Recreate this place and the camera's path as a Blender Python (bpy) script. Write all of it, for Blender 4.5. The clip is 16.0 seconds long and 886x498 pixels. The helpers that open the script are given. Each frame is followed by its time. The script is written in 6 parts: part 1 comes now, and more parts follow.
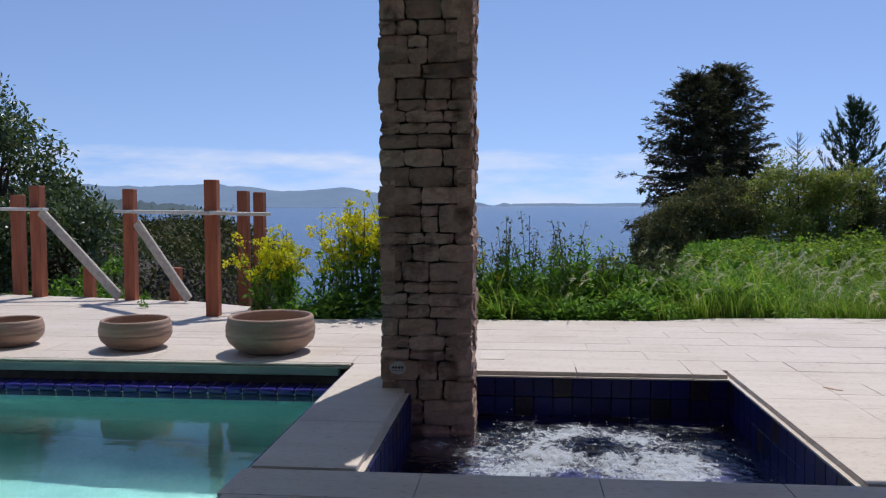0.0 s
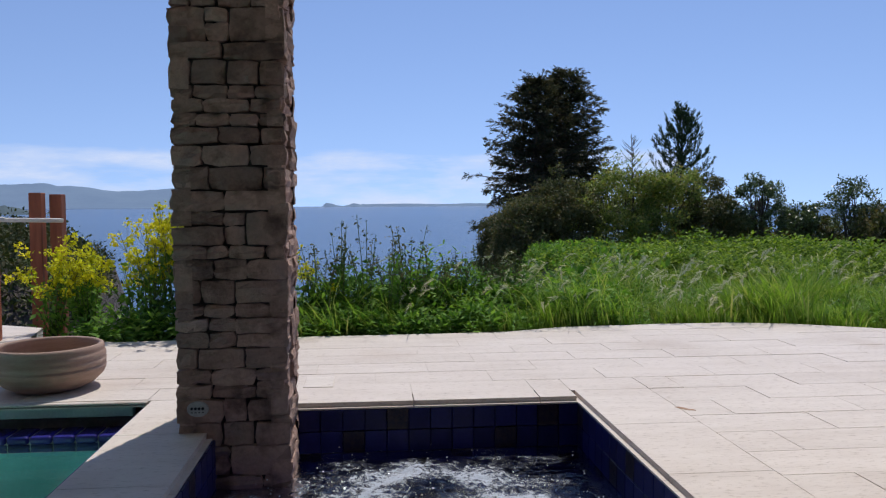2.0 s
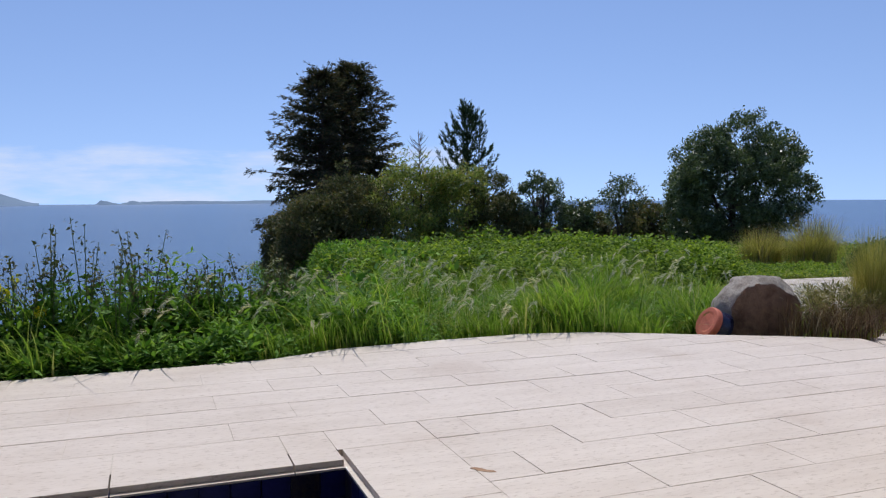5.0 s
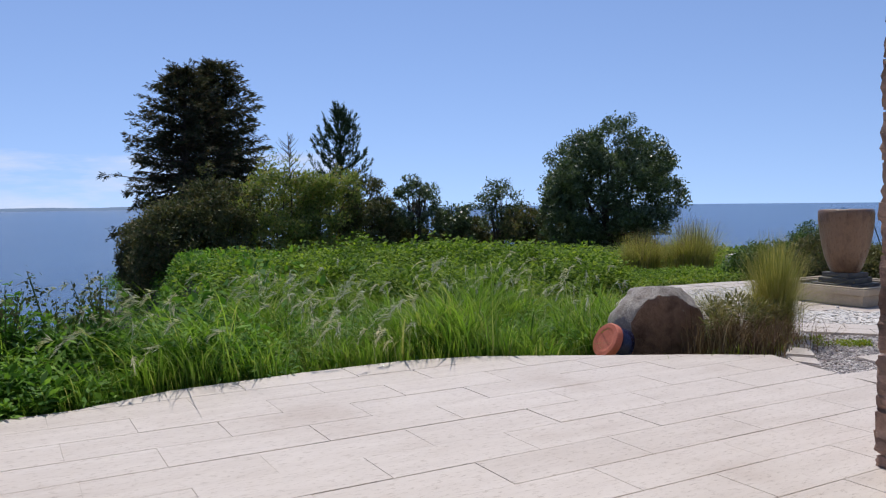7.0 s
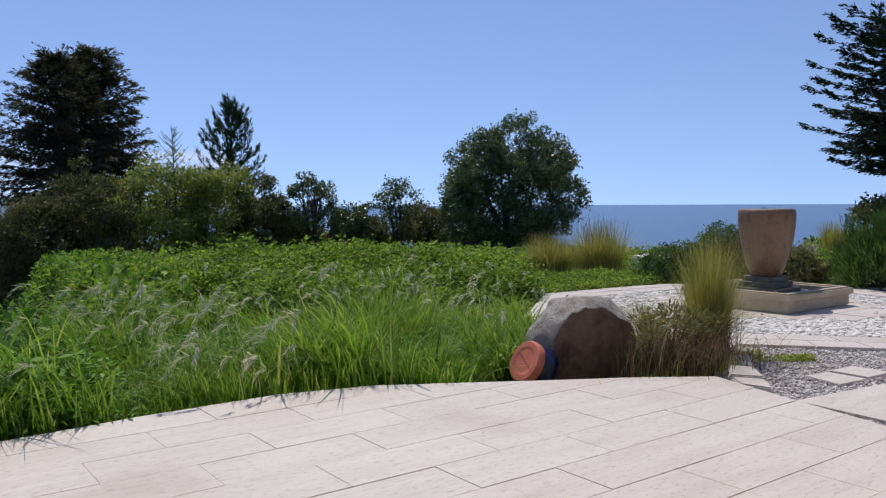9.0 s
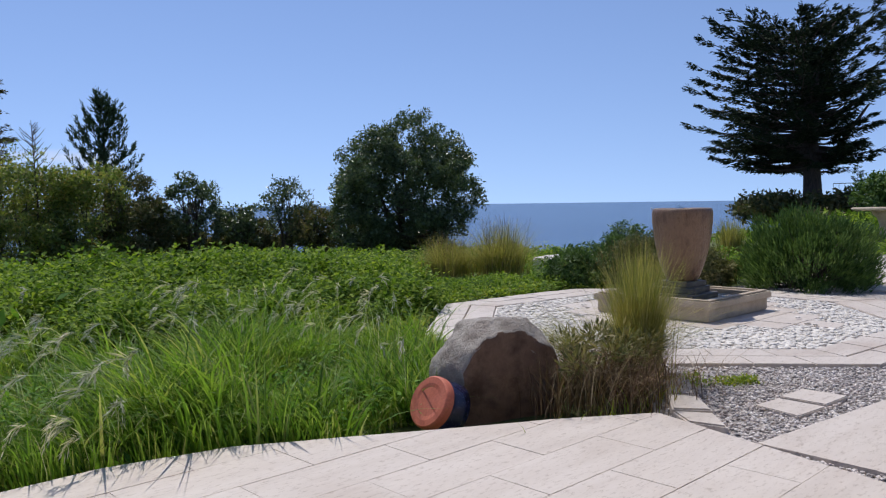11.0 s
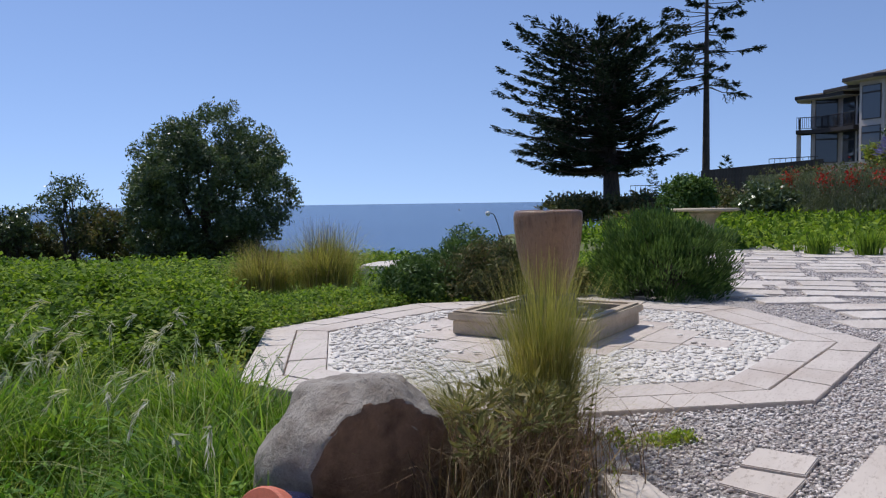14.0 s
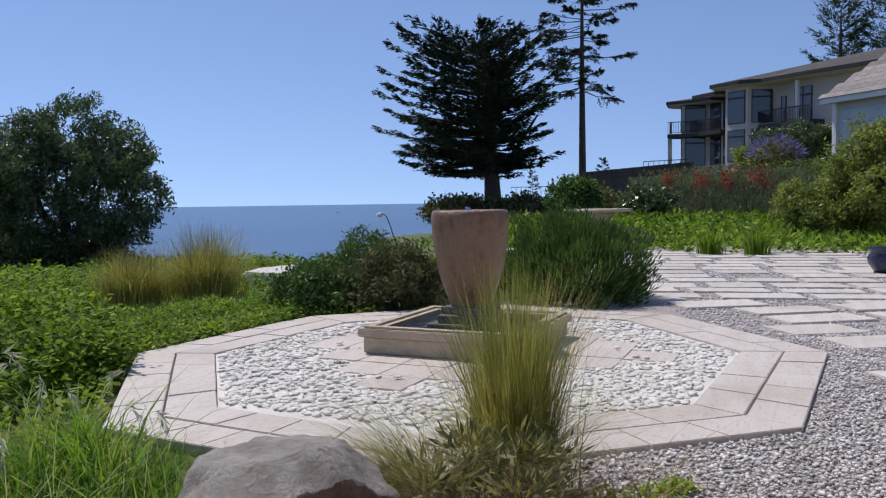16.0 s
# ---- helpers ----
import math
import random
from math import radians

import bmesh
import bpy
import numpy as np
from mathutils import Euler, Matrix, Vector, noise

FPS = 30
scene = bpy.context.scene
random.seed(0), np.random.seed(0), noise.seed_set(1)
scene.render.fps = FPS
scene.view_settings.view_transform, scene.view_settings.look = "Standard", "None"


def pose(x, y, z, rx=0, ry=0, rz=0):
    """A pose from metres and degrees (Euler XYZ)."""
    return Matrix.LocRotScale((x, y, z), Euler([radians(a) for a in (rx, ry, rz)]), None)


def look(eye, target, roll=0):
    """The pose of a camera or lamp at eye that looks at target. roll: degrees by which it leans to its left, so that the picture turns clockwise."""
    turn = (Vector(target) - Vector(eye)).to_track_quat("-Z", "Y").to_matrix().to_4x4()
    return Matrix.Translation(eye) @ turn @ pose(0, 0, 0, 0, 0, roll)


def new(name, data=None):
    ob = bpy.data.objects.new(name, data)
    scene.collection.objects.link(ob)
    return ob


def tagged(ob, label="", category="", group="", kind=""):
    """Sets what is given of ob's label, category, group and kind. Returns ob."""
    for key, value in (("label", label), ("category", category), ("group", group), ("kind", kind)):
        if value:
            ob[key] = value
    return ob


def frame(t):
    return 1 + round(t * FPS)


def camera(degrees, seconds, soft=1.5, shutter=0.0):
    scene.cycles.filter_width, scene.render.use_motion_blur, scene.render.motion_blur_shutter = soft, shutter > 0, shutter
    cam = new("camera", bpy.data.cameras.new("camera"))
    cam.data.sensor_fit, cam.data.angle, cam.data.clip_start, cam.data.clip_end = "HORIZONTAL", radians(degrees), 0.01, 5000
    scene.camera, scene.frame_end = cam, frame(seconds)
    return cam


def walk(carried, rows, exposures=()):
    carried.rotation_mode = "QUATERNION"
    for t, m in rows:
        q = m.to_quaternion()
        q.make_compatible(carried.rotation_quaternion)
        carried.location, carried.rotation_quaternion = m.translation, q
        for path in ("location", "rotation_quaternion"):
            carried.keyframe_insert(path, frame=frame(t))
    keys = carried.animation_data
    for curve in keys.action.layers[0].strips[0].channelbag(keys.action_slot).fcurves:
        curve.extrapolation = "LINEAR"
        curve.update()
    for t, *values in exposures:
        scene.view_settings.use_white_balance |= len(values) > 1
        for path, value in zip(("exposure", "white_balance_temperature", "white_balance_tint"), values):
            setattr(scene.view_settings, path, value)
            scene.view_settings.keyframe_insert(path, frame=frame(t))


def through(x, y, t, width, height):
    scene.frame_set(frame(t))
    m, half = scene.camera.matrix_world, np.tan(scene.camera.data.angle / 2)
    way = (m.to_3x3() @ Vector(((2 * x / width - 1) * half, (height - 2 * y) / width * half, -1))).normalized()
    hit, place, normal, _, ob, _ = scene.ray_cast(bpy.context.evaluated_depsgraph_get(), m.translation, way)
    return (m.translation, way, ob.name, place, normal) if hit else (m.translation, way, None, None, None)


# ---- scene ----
cam = camera(58.1, 16.0, soft=1.2)
PATH = [
    (0, (-1.717, -6.546, 1.388), (-1.901, -4.558, 1.274), -0.1),
    (0.5, (-1.669, -6.343, 1.407), (-1.774, -4.349, 1.292), -0.1),
    (1, (-1.624, -6.135, 1.408), (-1.649, -4.138, 1.294), -0.1),
    (1.5, (-1.577, -5.904, 1.401), (-1.507, -3.908, 1.288), -0.2),
    (2, (-1.549, -5.688, 1.425), (-1.359, -3.7, 1.311), -0.2),
    (2.5, (-1.505, -5.466, 1.43), (-1.202, -3.492, 1.317), -0.3),
    (3, (-1.445, -5.249, 1.418), (-1.045, -3.293, 1.304), -0.4),
    (3.5, (-1.359, -5.02, 1.42), (-0.88, -3.081, 1.308), -0.5),
    (4, (-1.27, -4.781, 1.439), (-0.714, -2.863, 1.325), -0.5),
    (4.2, (-1.218, -4.688, 1.451), (-0.639, -2.777, 1.333), -0.5),
    (6.5, (-0.575, -3.342, 1.4), (0.347, -1.571, 1.287), -0.4),
    (7, (-0.418, -3.079, 1.418), (0.556, -1.336, 1.305), -0.6),
    (7.5, (-0.246, -2.787, 1.398), (0.779, -1.074, 1.284), -0.4),
    (8, (-0.072, -2.502, 1.378), (0.999, -0.817, 1.265), -0.4),
    (8.5, (0.116, -2.218, 1.379), (1.247, -0.572, 1.265), -0.3),
    (11, (1.163, -0.949, 1.402), (2.551, 0.487, 1.284), -0.8),
    (11.5, (1.364, -0.685, 1.416), (2.816, 0.685, 1.297), -0.8),
    (12, (1.578, -0.425, 1.413), (3.099, 0.869, 1.294), -0.8),
    (12.5, (1.8, -0.177, 1.391), (3.374, 1.051, 1.271), -0.8),
    (13, (2.024, 0.063, 1.392), (3.639, 1.236, 1.273), -0.8),
    (13.5, (2.258, 0.306, 1.4), (3.907, 1.432, 1.28), -0.8),
    (14, (2.481, 0.553, 1.4), (4.165, 1.624, 1.279), -0.8),
    (14.5, (2.676, 0.792, 1.415), (4.405, 1.788, 1.294), -0.8),
    (15, (2.863, 1.002, 1.402), (4.632, 1.926, 1.281), -0.8),
    (15.5, (3.076, 1.202, 1.381), (4.877, 2.063, 1.26), -0.8),
    (16, (3.291, 1.4, 1.373), (5.118, 2.204, 1.252), -0.8),
]
walk(cam, [(t, look(eye, target, roll)) for t, eye, target, roll in PATH], exposures=[(0, -0.05, 6400, 10), (16, -0.05, 6400, 10)])

# ---- light ----
SUN_EL, SUN_ROT = radians(62), radians(18)
to_sun = Vector((math.sin(SUN_ROT) * math.cos(SUN_EL), math.cos(SUN_ROT) * math.cos(SUN_EL), math.sin(SUN_EL)))
world = bpy.data.worlds.new("sky")
scene.world = world
world.use_nodes = True
wn = world.node_tree.nodes
sky = wn.new("ShaderNodeTexSky")
sky.sky_type, sky.sun_disc = "NISHITA", False
sky.sun_elevation, sky.sun_rotation = SUN_EL, SUN_ROT
sky.air_density, sky.dust_density, sky.ozone_density = 0.72, 0.0, 4.0
# the air near the horizon is clear: look up the sky a little higher than straight out
sky_dir = wn.new("ShaderNodeTexCoord")
lift = wn.new("ShaderNodeMapping")
lift.inputs["Location"].default_value, lift.inputs["Scale"].default_value = (0, 0, 0.115), (1, 1, 0.7)
world.node_tree.links.new(sky_dir.outputs["Generated"], lift.inputs[0])
world.node_tree.links.new(lift.outputs[0], sky.inputs[0])
sea_air = wn.new("ShaderNodeMix")
sea_air.data_type, sea_air.blend_type = "RGBA", "MULTIPLY"
sea_air.inputs[0].default_value = 1.0
sea_air.inputs[7].default_value = (1.43, 1.29, 1.31, 1)
world.node_tree.links.new(sky.outputs[0], sea_air.inputs[6])
world.node_tree.links.new(sea_air.outputs[2], wn["Background"].inputs[0])
wn["Background"].inputs[1].default_value = 0.107
sun_data = bpy.data.lights.new("sun", "SUN")
sun_data.energy, sun_data.angle, sun_data.color = 3.55, radians(0.53), (1.0, 0.95, 0.88)
sun = new("sun", sun_data)
sun.matrix_world = look(to_sun * 60, (0, 0, 0))


# ---- building helpers ----
rng = np.random.default_rng(7)


def mesh_np(name, verts, quads=None, tris=None, smooth=False):
    """A mesh from arrays of corners and faces."""
    verts = np.asarray(verts, np.float32).reshape(-1, 3)
    q = np.zeros((0, 4), np.int32) if quads is None else np.asarray(quads, np.int32).reshape(-1, 4)
    t = np.zeros((0, 3), np.int32) if tris is None else np.asarray(tris, np.int32).reshape(-1, 3)
    me = bpy.data.meshes.new(name)
    me.vertices.add(len(verts))
    me.vertices.foreach_set("co", verts.ravel())
    me.loops.add(q.size + t.size)
    me.loops.foreach_set("vertex_index", np.concatenate([q.ravel(), t.ravel()]))
    me.polygons.add(len(q) + len(t))
    me.polygons.foreach_set("loop_start", np.concatenate([np.arange(len(q)) * 4, q.size + np.arange(len(t)) * 3]).astype(np.int32))
    if smooth:
        me.polygons.foreach_set("use_smooth", np.ones(len(q) + len(t), bool))
    me.update(calc_edges=True)
    return me


def bm_mesh(name, bm, smooth=False):
    me = bpy.data.meshes.new(name)
    bmesh.ops.recalc_face_normals(bm, faces=bm.faces[:])
    bm.to_mesh(me)
    bm.free()
    if smooth:
        me.polygons.foreach_set("use_smooth", np.ones(len(me.polygons), bool))
    return me


def part(name, shape, material, parent=None, label="", m=None, smooth=False):
    """Links a bmesh or a mesh as one object, under a thing or a part."""
    me = bm_mesh(name, shape, smooth) if isinstance(shape, bmesh.types.BMesh) else shape
    if material and not me.materials:
        me.materials.append(material)
    ob = new(name, me)
    if parent:
        ob.parent = parent
    if m is not None:
        ob.matrix_basis = m
    return tagged(ob, label)


def thing(name, m, label, category, group="", kind=""):
    ob = new(name)
    ob.empty_display_size = 0.1
    ob.matrix_basis = m if isinstance(m, Matrix) else Matrix.Translation(m)
    return tagged(ob, label, category, group, kind)


def box(x0, y0, z0, x1, y1, z1, bevel=0.0, seg=1, bm=None):
    own = bm is None
    bm = bm or bmesh.new()
    r = bmesh.ops.create_cube(bm, size=1, matrix=Matrix.LocRotScale(((x0 + x1) / 2, (y0 + y1) / 2, (z0 + z1) / 2), None, (x1 - x0, y1 - y0, z1 - z0)))
    if bevel:
        es = list({e for v in r["verts"] for e in v.link_edges})
        bmesh.ops.bevel(bm, geom=es, offset=bevel, segments=seg, affect="EDGES", profile=0.6)
    return bm


def prism(points, z0, z1, bevel=0.0, bm=None):
    """An upright prism on a convex or plain outline."""
    bm = bm or bmesh.new()
    low = [bm.verts.new((x, y, z0)) for x, y in points]
    top = [bm.verts.new((x, y, z1)) for x, y in points]
    n = len(points)
    bm.faces.new(low[::-1])
    f = bm.faces.new(top)
    for i in range(n):
        bm.faces.new((low[i], low[(i + 1) % n], top[(i + 1) % n], top[i]))
    if bevel:
        bmesh.ops.bevel(bm, geom=list(f.edges), offset=bevel, segments=2, affect="EDGES")
    return bm


def lathe(profile, n=40, bm=None, wobble=0.0):
    """A body turned round z from (radius, height) pairs."""
    bm = bm or bmesh.new()
    rings = []
    for k, (r, z) in enumerate(profile):
        rings.append([bm.verts.new(((r + wobble * noise.noise((math.cos(a) * 2, math.sin(a) * 2, z * 6))) * math.cos(a),
                                    (r + wobble * noise.noise((math.cos(a) * 2, math.sin(a) * 2, z * 6))) * math.sin(a), z)) for a in np.linspace(0, 2 * math.pi, n, endpoint=False)])
    for a, b in zip(rings, rings[1:]):
        for i in range(n):
            bm.faces.new((a[i], a[(i + 1) % n], b[(i + 1) % n], b[i]))
    bm.faces.new(rings[0][::-1])
    bm.faces.new(rings[-1])
    return bm


def tube(points, radii, n=8):
    """Corners and quads of a tube along points."""
    pts = [Vector(p) for p in points]
    verts, quads = [], []
    for i, p in enumerate(pts):
        d = (pts[min(i + 1, len(pts) - 1)] - pts[max(i - 1, 0)]).normalized()
        u = d.cross(Vector((0.31, 0.95, 0.1))).normalized()
        v = d.cross(u)
        for k in range(n):
            a = 2 * math.pi * k / n
            verts.append(p + (u * math.cos(a) + v * math.sin(a)) * radii[i])
        if i:
            for k in range(n):
                quads.append(((i - 1) * n + k, (i - 1) * n + (k + 1) % n, i * n + (k + 1) % n, i * n + k))
    return [tuple(v) for v in verts], quads


def join_tubes(name, tubes, smooth=True):
    verts, quads = [], []
    for v, q in tubes:
        base = len(verts)
        verts += v
        quads += [tuple(i + base for i in f) for f in q]
    return mesh_np(name, verts, quads, smooth=smooth)


# ---- materials ----
def node_mat(name, rough=0.7, metal=0.0):
    m = bpy.data.materials.new(name)
    m.use_nodes = True
    b = m.node_tree.nodes["Principled BSDF"]
    b.inputs["Roughness"].default_value, b.inputs["Metallic"].default_value = rough, metal
    return m, m.node_tree.nodes, m.node_tree.links, b


def noise_tex(n, l, scale, detail=6, rough=0.6, stretch=(1, 1, 1), coords="Object"):
    tc = n.new("ShaderNodeTexCoord")
    mp = n.new("ShaderNodeMapping")
    mp.inputs["Scale"].default_value = stretch
    l.new(tc.outputs[coords], mp.inputs[0])
    t = n.new("ShaderNodeTexNoise")
    t.inputs["Scale"].default_value, t.inputs["Detail"].default_value, t.inputs["Roughness"].default_value = scale, detail, rough
    l.new(mp.outputs[0], t.inputs["Vector"])
    return t


def ramp(n, l, src, stops):
    r = n.new("ShaderNodeValToRGB")
    while len(r.color_ramp.elements) < len(stops):
        r.color_ramp.elements.new(0.5)
    for e, (p, c) in zip(r.color_ramp.elements, stops):
        e.position, e.color = p, (*c, 1)
    l.new(src, r.inputs[0])
    return r


def mix(n, l, a, b, fac, mode="MIX"):
    x = n.new("ShaderNodeMix")
    x.data_type, x.blend_type = "RGBA", mode
    for i, v in ((0, fac), (6, a), (7, b)):
        if hasattr(v, "is_output"):
            l.new(v, x.inputs[i])
        else:
            x.inputs[i].default_value = v if i == 0 else (*v, 1)
    return x.outputs[2]


def bump(n, l, b, src, strength, dist):
    k = n.new("ShaderNodeBump")
    k.inputs["Strength"].default_value, k.inputs["Distance"].default_value = strength, dist
    l.new(src, k.inputs["Height"])
    l.new(k.outputs[0], b.inputs["Normal"])


def surface(name, c1, c2, scale=3, fine=60, rough=0.75, relief=0.3, dist=0.004, vary=0.0, stretch=(1, 1, 1), c3=None, metal=0.0, spread=(0.32, 0.68), island=False, coords="Object"):
    """A solid surface with broad stains, fine grain and relief."""
    m, n, l, b = node_mat(name, rough, metal)
    big = noise_tex(n, l, scale, 5, 0.6, stretch, coords)
    small = noise_tex(n, l, fine, 8, 0.7, stretch, coords)
    stops = [(spread[0], c1), (spread[1], c2)] if c3 is None else [(spread[0], c1), (0.5, c2), (spread[1] + 0.05, c3)]
    col = ramp(n, l, big.outputs[0], stops).outputs[0]
    grain = ramp(n, l, small.outputs[0], [(0.3, (0.72, 0.72, 0.72)), (0.7, (1.15, 1.15, 1.15))])
    col = mix(n, l, col, grain.outputs[0], 0.65, "MULTIPLY")
    if vary:
        src = n.new("ShaderNodeNewGeometry").outputs["Random Per Island"] if island else n.new("ShaderNodeObjectInfo").outputs["Random"]
        k = ramp(n, l, src, [(0.0, (1 - vary,) * 3), (0.55, (1.0, 0.985, 0.97)), (1.0, (1 + vary * 0.6,) * 3)])
        col = mix(n, l, col, k.outputs[0], 1.0, "MULTIPLY")
    l.new(col, b.inputs["Base Color"])
    rr = n.new("ShaderNodeMapRange")
    rr.inputs["To Min"].default_value, rr.inputs["To Max"].default_value = max(rough - 0.12, 0.02), min(rough + 0.12, 1)
    l.new(small.outputs[0], rr.inputs[0])
    l.new(rr.outputs[0], b.inputs["Roughness"])
    bump(n, l, b, small.outputs[0], relief, dist)
    return m


def leaf_mat(name, colours, rough=0.5, through=0.35, gloss=0.2):
    """Foliage: a hue for each leaf, light passing through it."""
    m, n, l, b = node_mat(name, rough)
    b.inputs["Specular IOR Level"].default_value = gloss
    geo = n.new("ShaderNodeNewGeometry")
    k = len(colours)
    r = ramp(n, l, geo.outputs["Random Per Island"], [(i / max(k - 1, 1), c) for i, c in enumerate(colours)])
    patch = noise_tex(n, l, 1.7, 4)
    tint = ramp(n, l, patch.outputs[0], [(0.34, (0.56, 0.66, 0.6)), (0.5, (0.95, 0.96, 0.92)), (0.66, (1.25, 1.16, 1.0))])
    col = mix(n, l, r.outputs[0], tint.outputs[0], 0.8, "MULTIPLY")
    l.new(col, b.inputs["Base Color"])
    tr = n.new("ShaderNodeBsdfTranslucent")
    warm = mix(n, l, col, (1.12, 1.18, 0.6), 1.0, "MULTIPLY")
    l.new(warm, tr.inputs[0])
    mx = n.new("ShaderNodeMixShader")
    mx.inputs[0].default_value = through
    l.new(b.outputs[0], mx.inputs[1])
    l.new(tr.outputs[0], mx.inputs[2])
    l.new(mx.outputs[0], n["Material Output"].inputs[0])
    return m


def travertine(name, light, dark, vary):
    m, n, l, b = node_mat(name, 0.6)
    vein = noise_tex(n, l, 1.6, 6, 0.62, (0.7, 4.5, 1))
    cloud = noise_tex(n, l, 0.8, 4, 0.5, (1, 1, 1))
    pit = noise_tex(n, l, 46, 5, 0.7, (0.35, 1, 1))
    col = ramp(n, l, vein.outputs[0], [(0.2, dark), (0.6, light)]).outputs[0]
    col = mix(n, l, col, ramp(n, l, cloud.outputs[0], [(0.28, (0.8, 0.72, 0.66)), (0.42, (0.97, 0.94, 0.91)), (0.6, (1.03, 1.01, 0.99))]).outputs[0], 0.8, "MULTIPLY")
    pits = ramp(n, l, pit.outputs[0], [(0.32, (0.5, 0.43, 0.37)), (0.46, (1, 1, 1))])
    col = mix(n, l, col, pits.outputs[0], 0.6, "MULTIPLY")
    k = ramp(n, l, n.new("ShaderNodeObjectInfo").outputs["Random"], [(0, (1 - vary, 1 - vary * 1.15, 1 - vary * 1.3)), (0.6, (1, 1, 1)), (1, (1 + vary * 0.4,) * 3)])
    col = mix(n, l, col, k.outputs[0], 1.0, "MULTIPLY")
    l.new(col, b.inputs["Base Color"])
    bump(n, l, b, pits.outputs[0], 0.35, 0.004)
    return m


TRAV = travertine("travertine", (0.645, 0.58, 0.527), (0.56, 0.49, 0.437), 0.04)
TRAV_GREY = travertine("weathered_travertine", (0.7, 0.64, 0.585), (0.57, 0.51, 0.455), 0.1)
MORTAR = surface("paving_bed", (0.48, 0.42, 0.36), (0.68, 0.61, 0.55), 5, 90, 0.9)
CLADDING = surface("cladding_stone", (0.19, 0.115, 0.088), (0.5, 0.325, 0.255), 4, 34, 0.85, 1.0, 0.022, 0.3, c3=(0.36, 0.26, 0.22))
JOINT = surface("dark_joint", (0.07, 0.055, 0.047), (0.13, 0.1, 0.085), 12, 90, 0.95)
SOIL = surface("soil", (0.07, 0.05, 0.035), (0.15, 0.115, 0.08), 3, 40, 0.95, 0.8, 0.02)
GRASSLAND = surface("grassy_ground", (0.05, 0.085, 0.02), (0.13, 0.16, 0.045), 1.6, 25, 0.95, 0.9, 0.04, c3=(0.16, 0.13, 0.07))
CLIFF = surface("cliff_rock", (0.05, 0.042, 0.038), (0.15, 0.12, 0.1), 0.5, 4, 0.9, 1.0, 0.3)
BLUE_TILE = surface("blue_glazed_tile", (0.009, 0.01, 0.065), (0.018, 0.02, 0.13), 9, 60, 0.34, 0.12, 0.002, 0.35)
DECO_TILE = surface("patterned_tile", (0.006, 0.007, 0.03), (0.05, 0.036, 0.03), 26, 70, 0.3, 0.3, 0.002, 0.2)
NOSE_TILE = surface("violet_edge_tile", (0.02, 0.016, 0.17), (0.05, 0.04, 0.3), 6, 60, 0.18, 0.1, 0.002, 0.25)
GROUT = surface("pale_grout", (0.3, 0.3, 0.32), (0.5, 0.5, 0.5), 20, 90, 0.8)
PLASTER = surface("pool_plaster", (0.2, 0.51, 0.5), (0.3, 0.62, 0.61), 2, 38, 0.7, 0.3)
COVER = surface("pool_cover_housing", (0.34, 0.4, 0.39), (0.45, 0.5, 0.48), 3, 50, 0.45)
for glazed in (BLUE_TILE, DECO_TILE):
    glazed.node_tree.nodes["Principled BSDF"].inputs["Specular IOR Level"].default_value = 0.22
STUCCO = surface("stucco", (0.52, 0.45, 0.4), (0.6, 0.53, 0.48), 0.6, 50, 0.9)
CEIL = surface("painted_soffit", (0.68, 0.64, 0.58), (0.76, 0.73, 0.68), 1, 60, 0.85)


def water(name, tint, scale, height, rough, deep=None):
    m, n, l, b = node_mat(name, rough)
    b.inputs["Base Color"].default_value = (*tint, 1)
    b.inputs["IOR"].default_value = 1.333
    if deep is None:
        b.inputs["Transmission Weight"].default_value = 1.0
    a = noise_tex(n, l, scale, 3, 0.5, (1, 1.6, 1))
    c = noise_tex(n, l, scale * 0.22, 2, 0.5)
    s = n.new("ShaderNodeMath")
    l.new(a.outputs[0], s.inputs[0])
    l.new(c.outputs[0], s.inputs[1])
    bump(n, l, b, s.outputs[0], 1.0, height)
    return m, n, l, b


POOL_WATER = water("pool_water", (0.85, 1.0, 0.97), 5.0, 0.0025, 0.0)[0]


def sea_mat():
    m, n, l, b = water("sea_water", (0.02, 0.06, 0.14), 0.55, 0.25, 0.22, True)
    streak = noise_tex(n, l, 0.006, 6, 0.6, (0.35, 1.0, 1))
    fine = noise_tex(n, l, 0.12, 4, 0.6, (0.4, 1, 1))
    c = ramp(n, l, streak.outputs[0], [(0.35, (0.012, 0.045, 0.115)), (0.65, (0.03, 0.08, 0.165))]).outputs[0]
    c = mix(n, l, c, ramp(n, l, fine.outputs[0], [(0.35, (0.8, 0.8, 0.8)), (0.7, (1.2, 1.2, 1.2))]).outputs[0], 0.7, "MULTIPLY")
    l.new(c, b.inputs["Base Color"])
    return m


SEA = sea_mat()


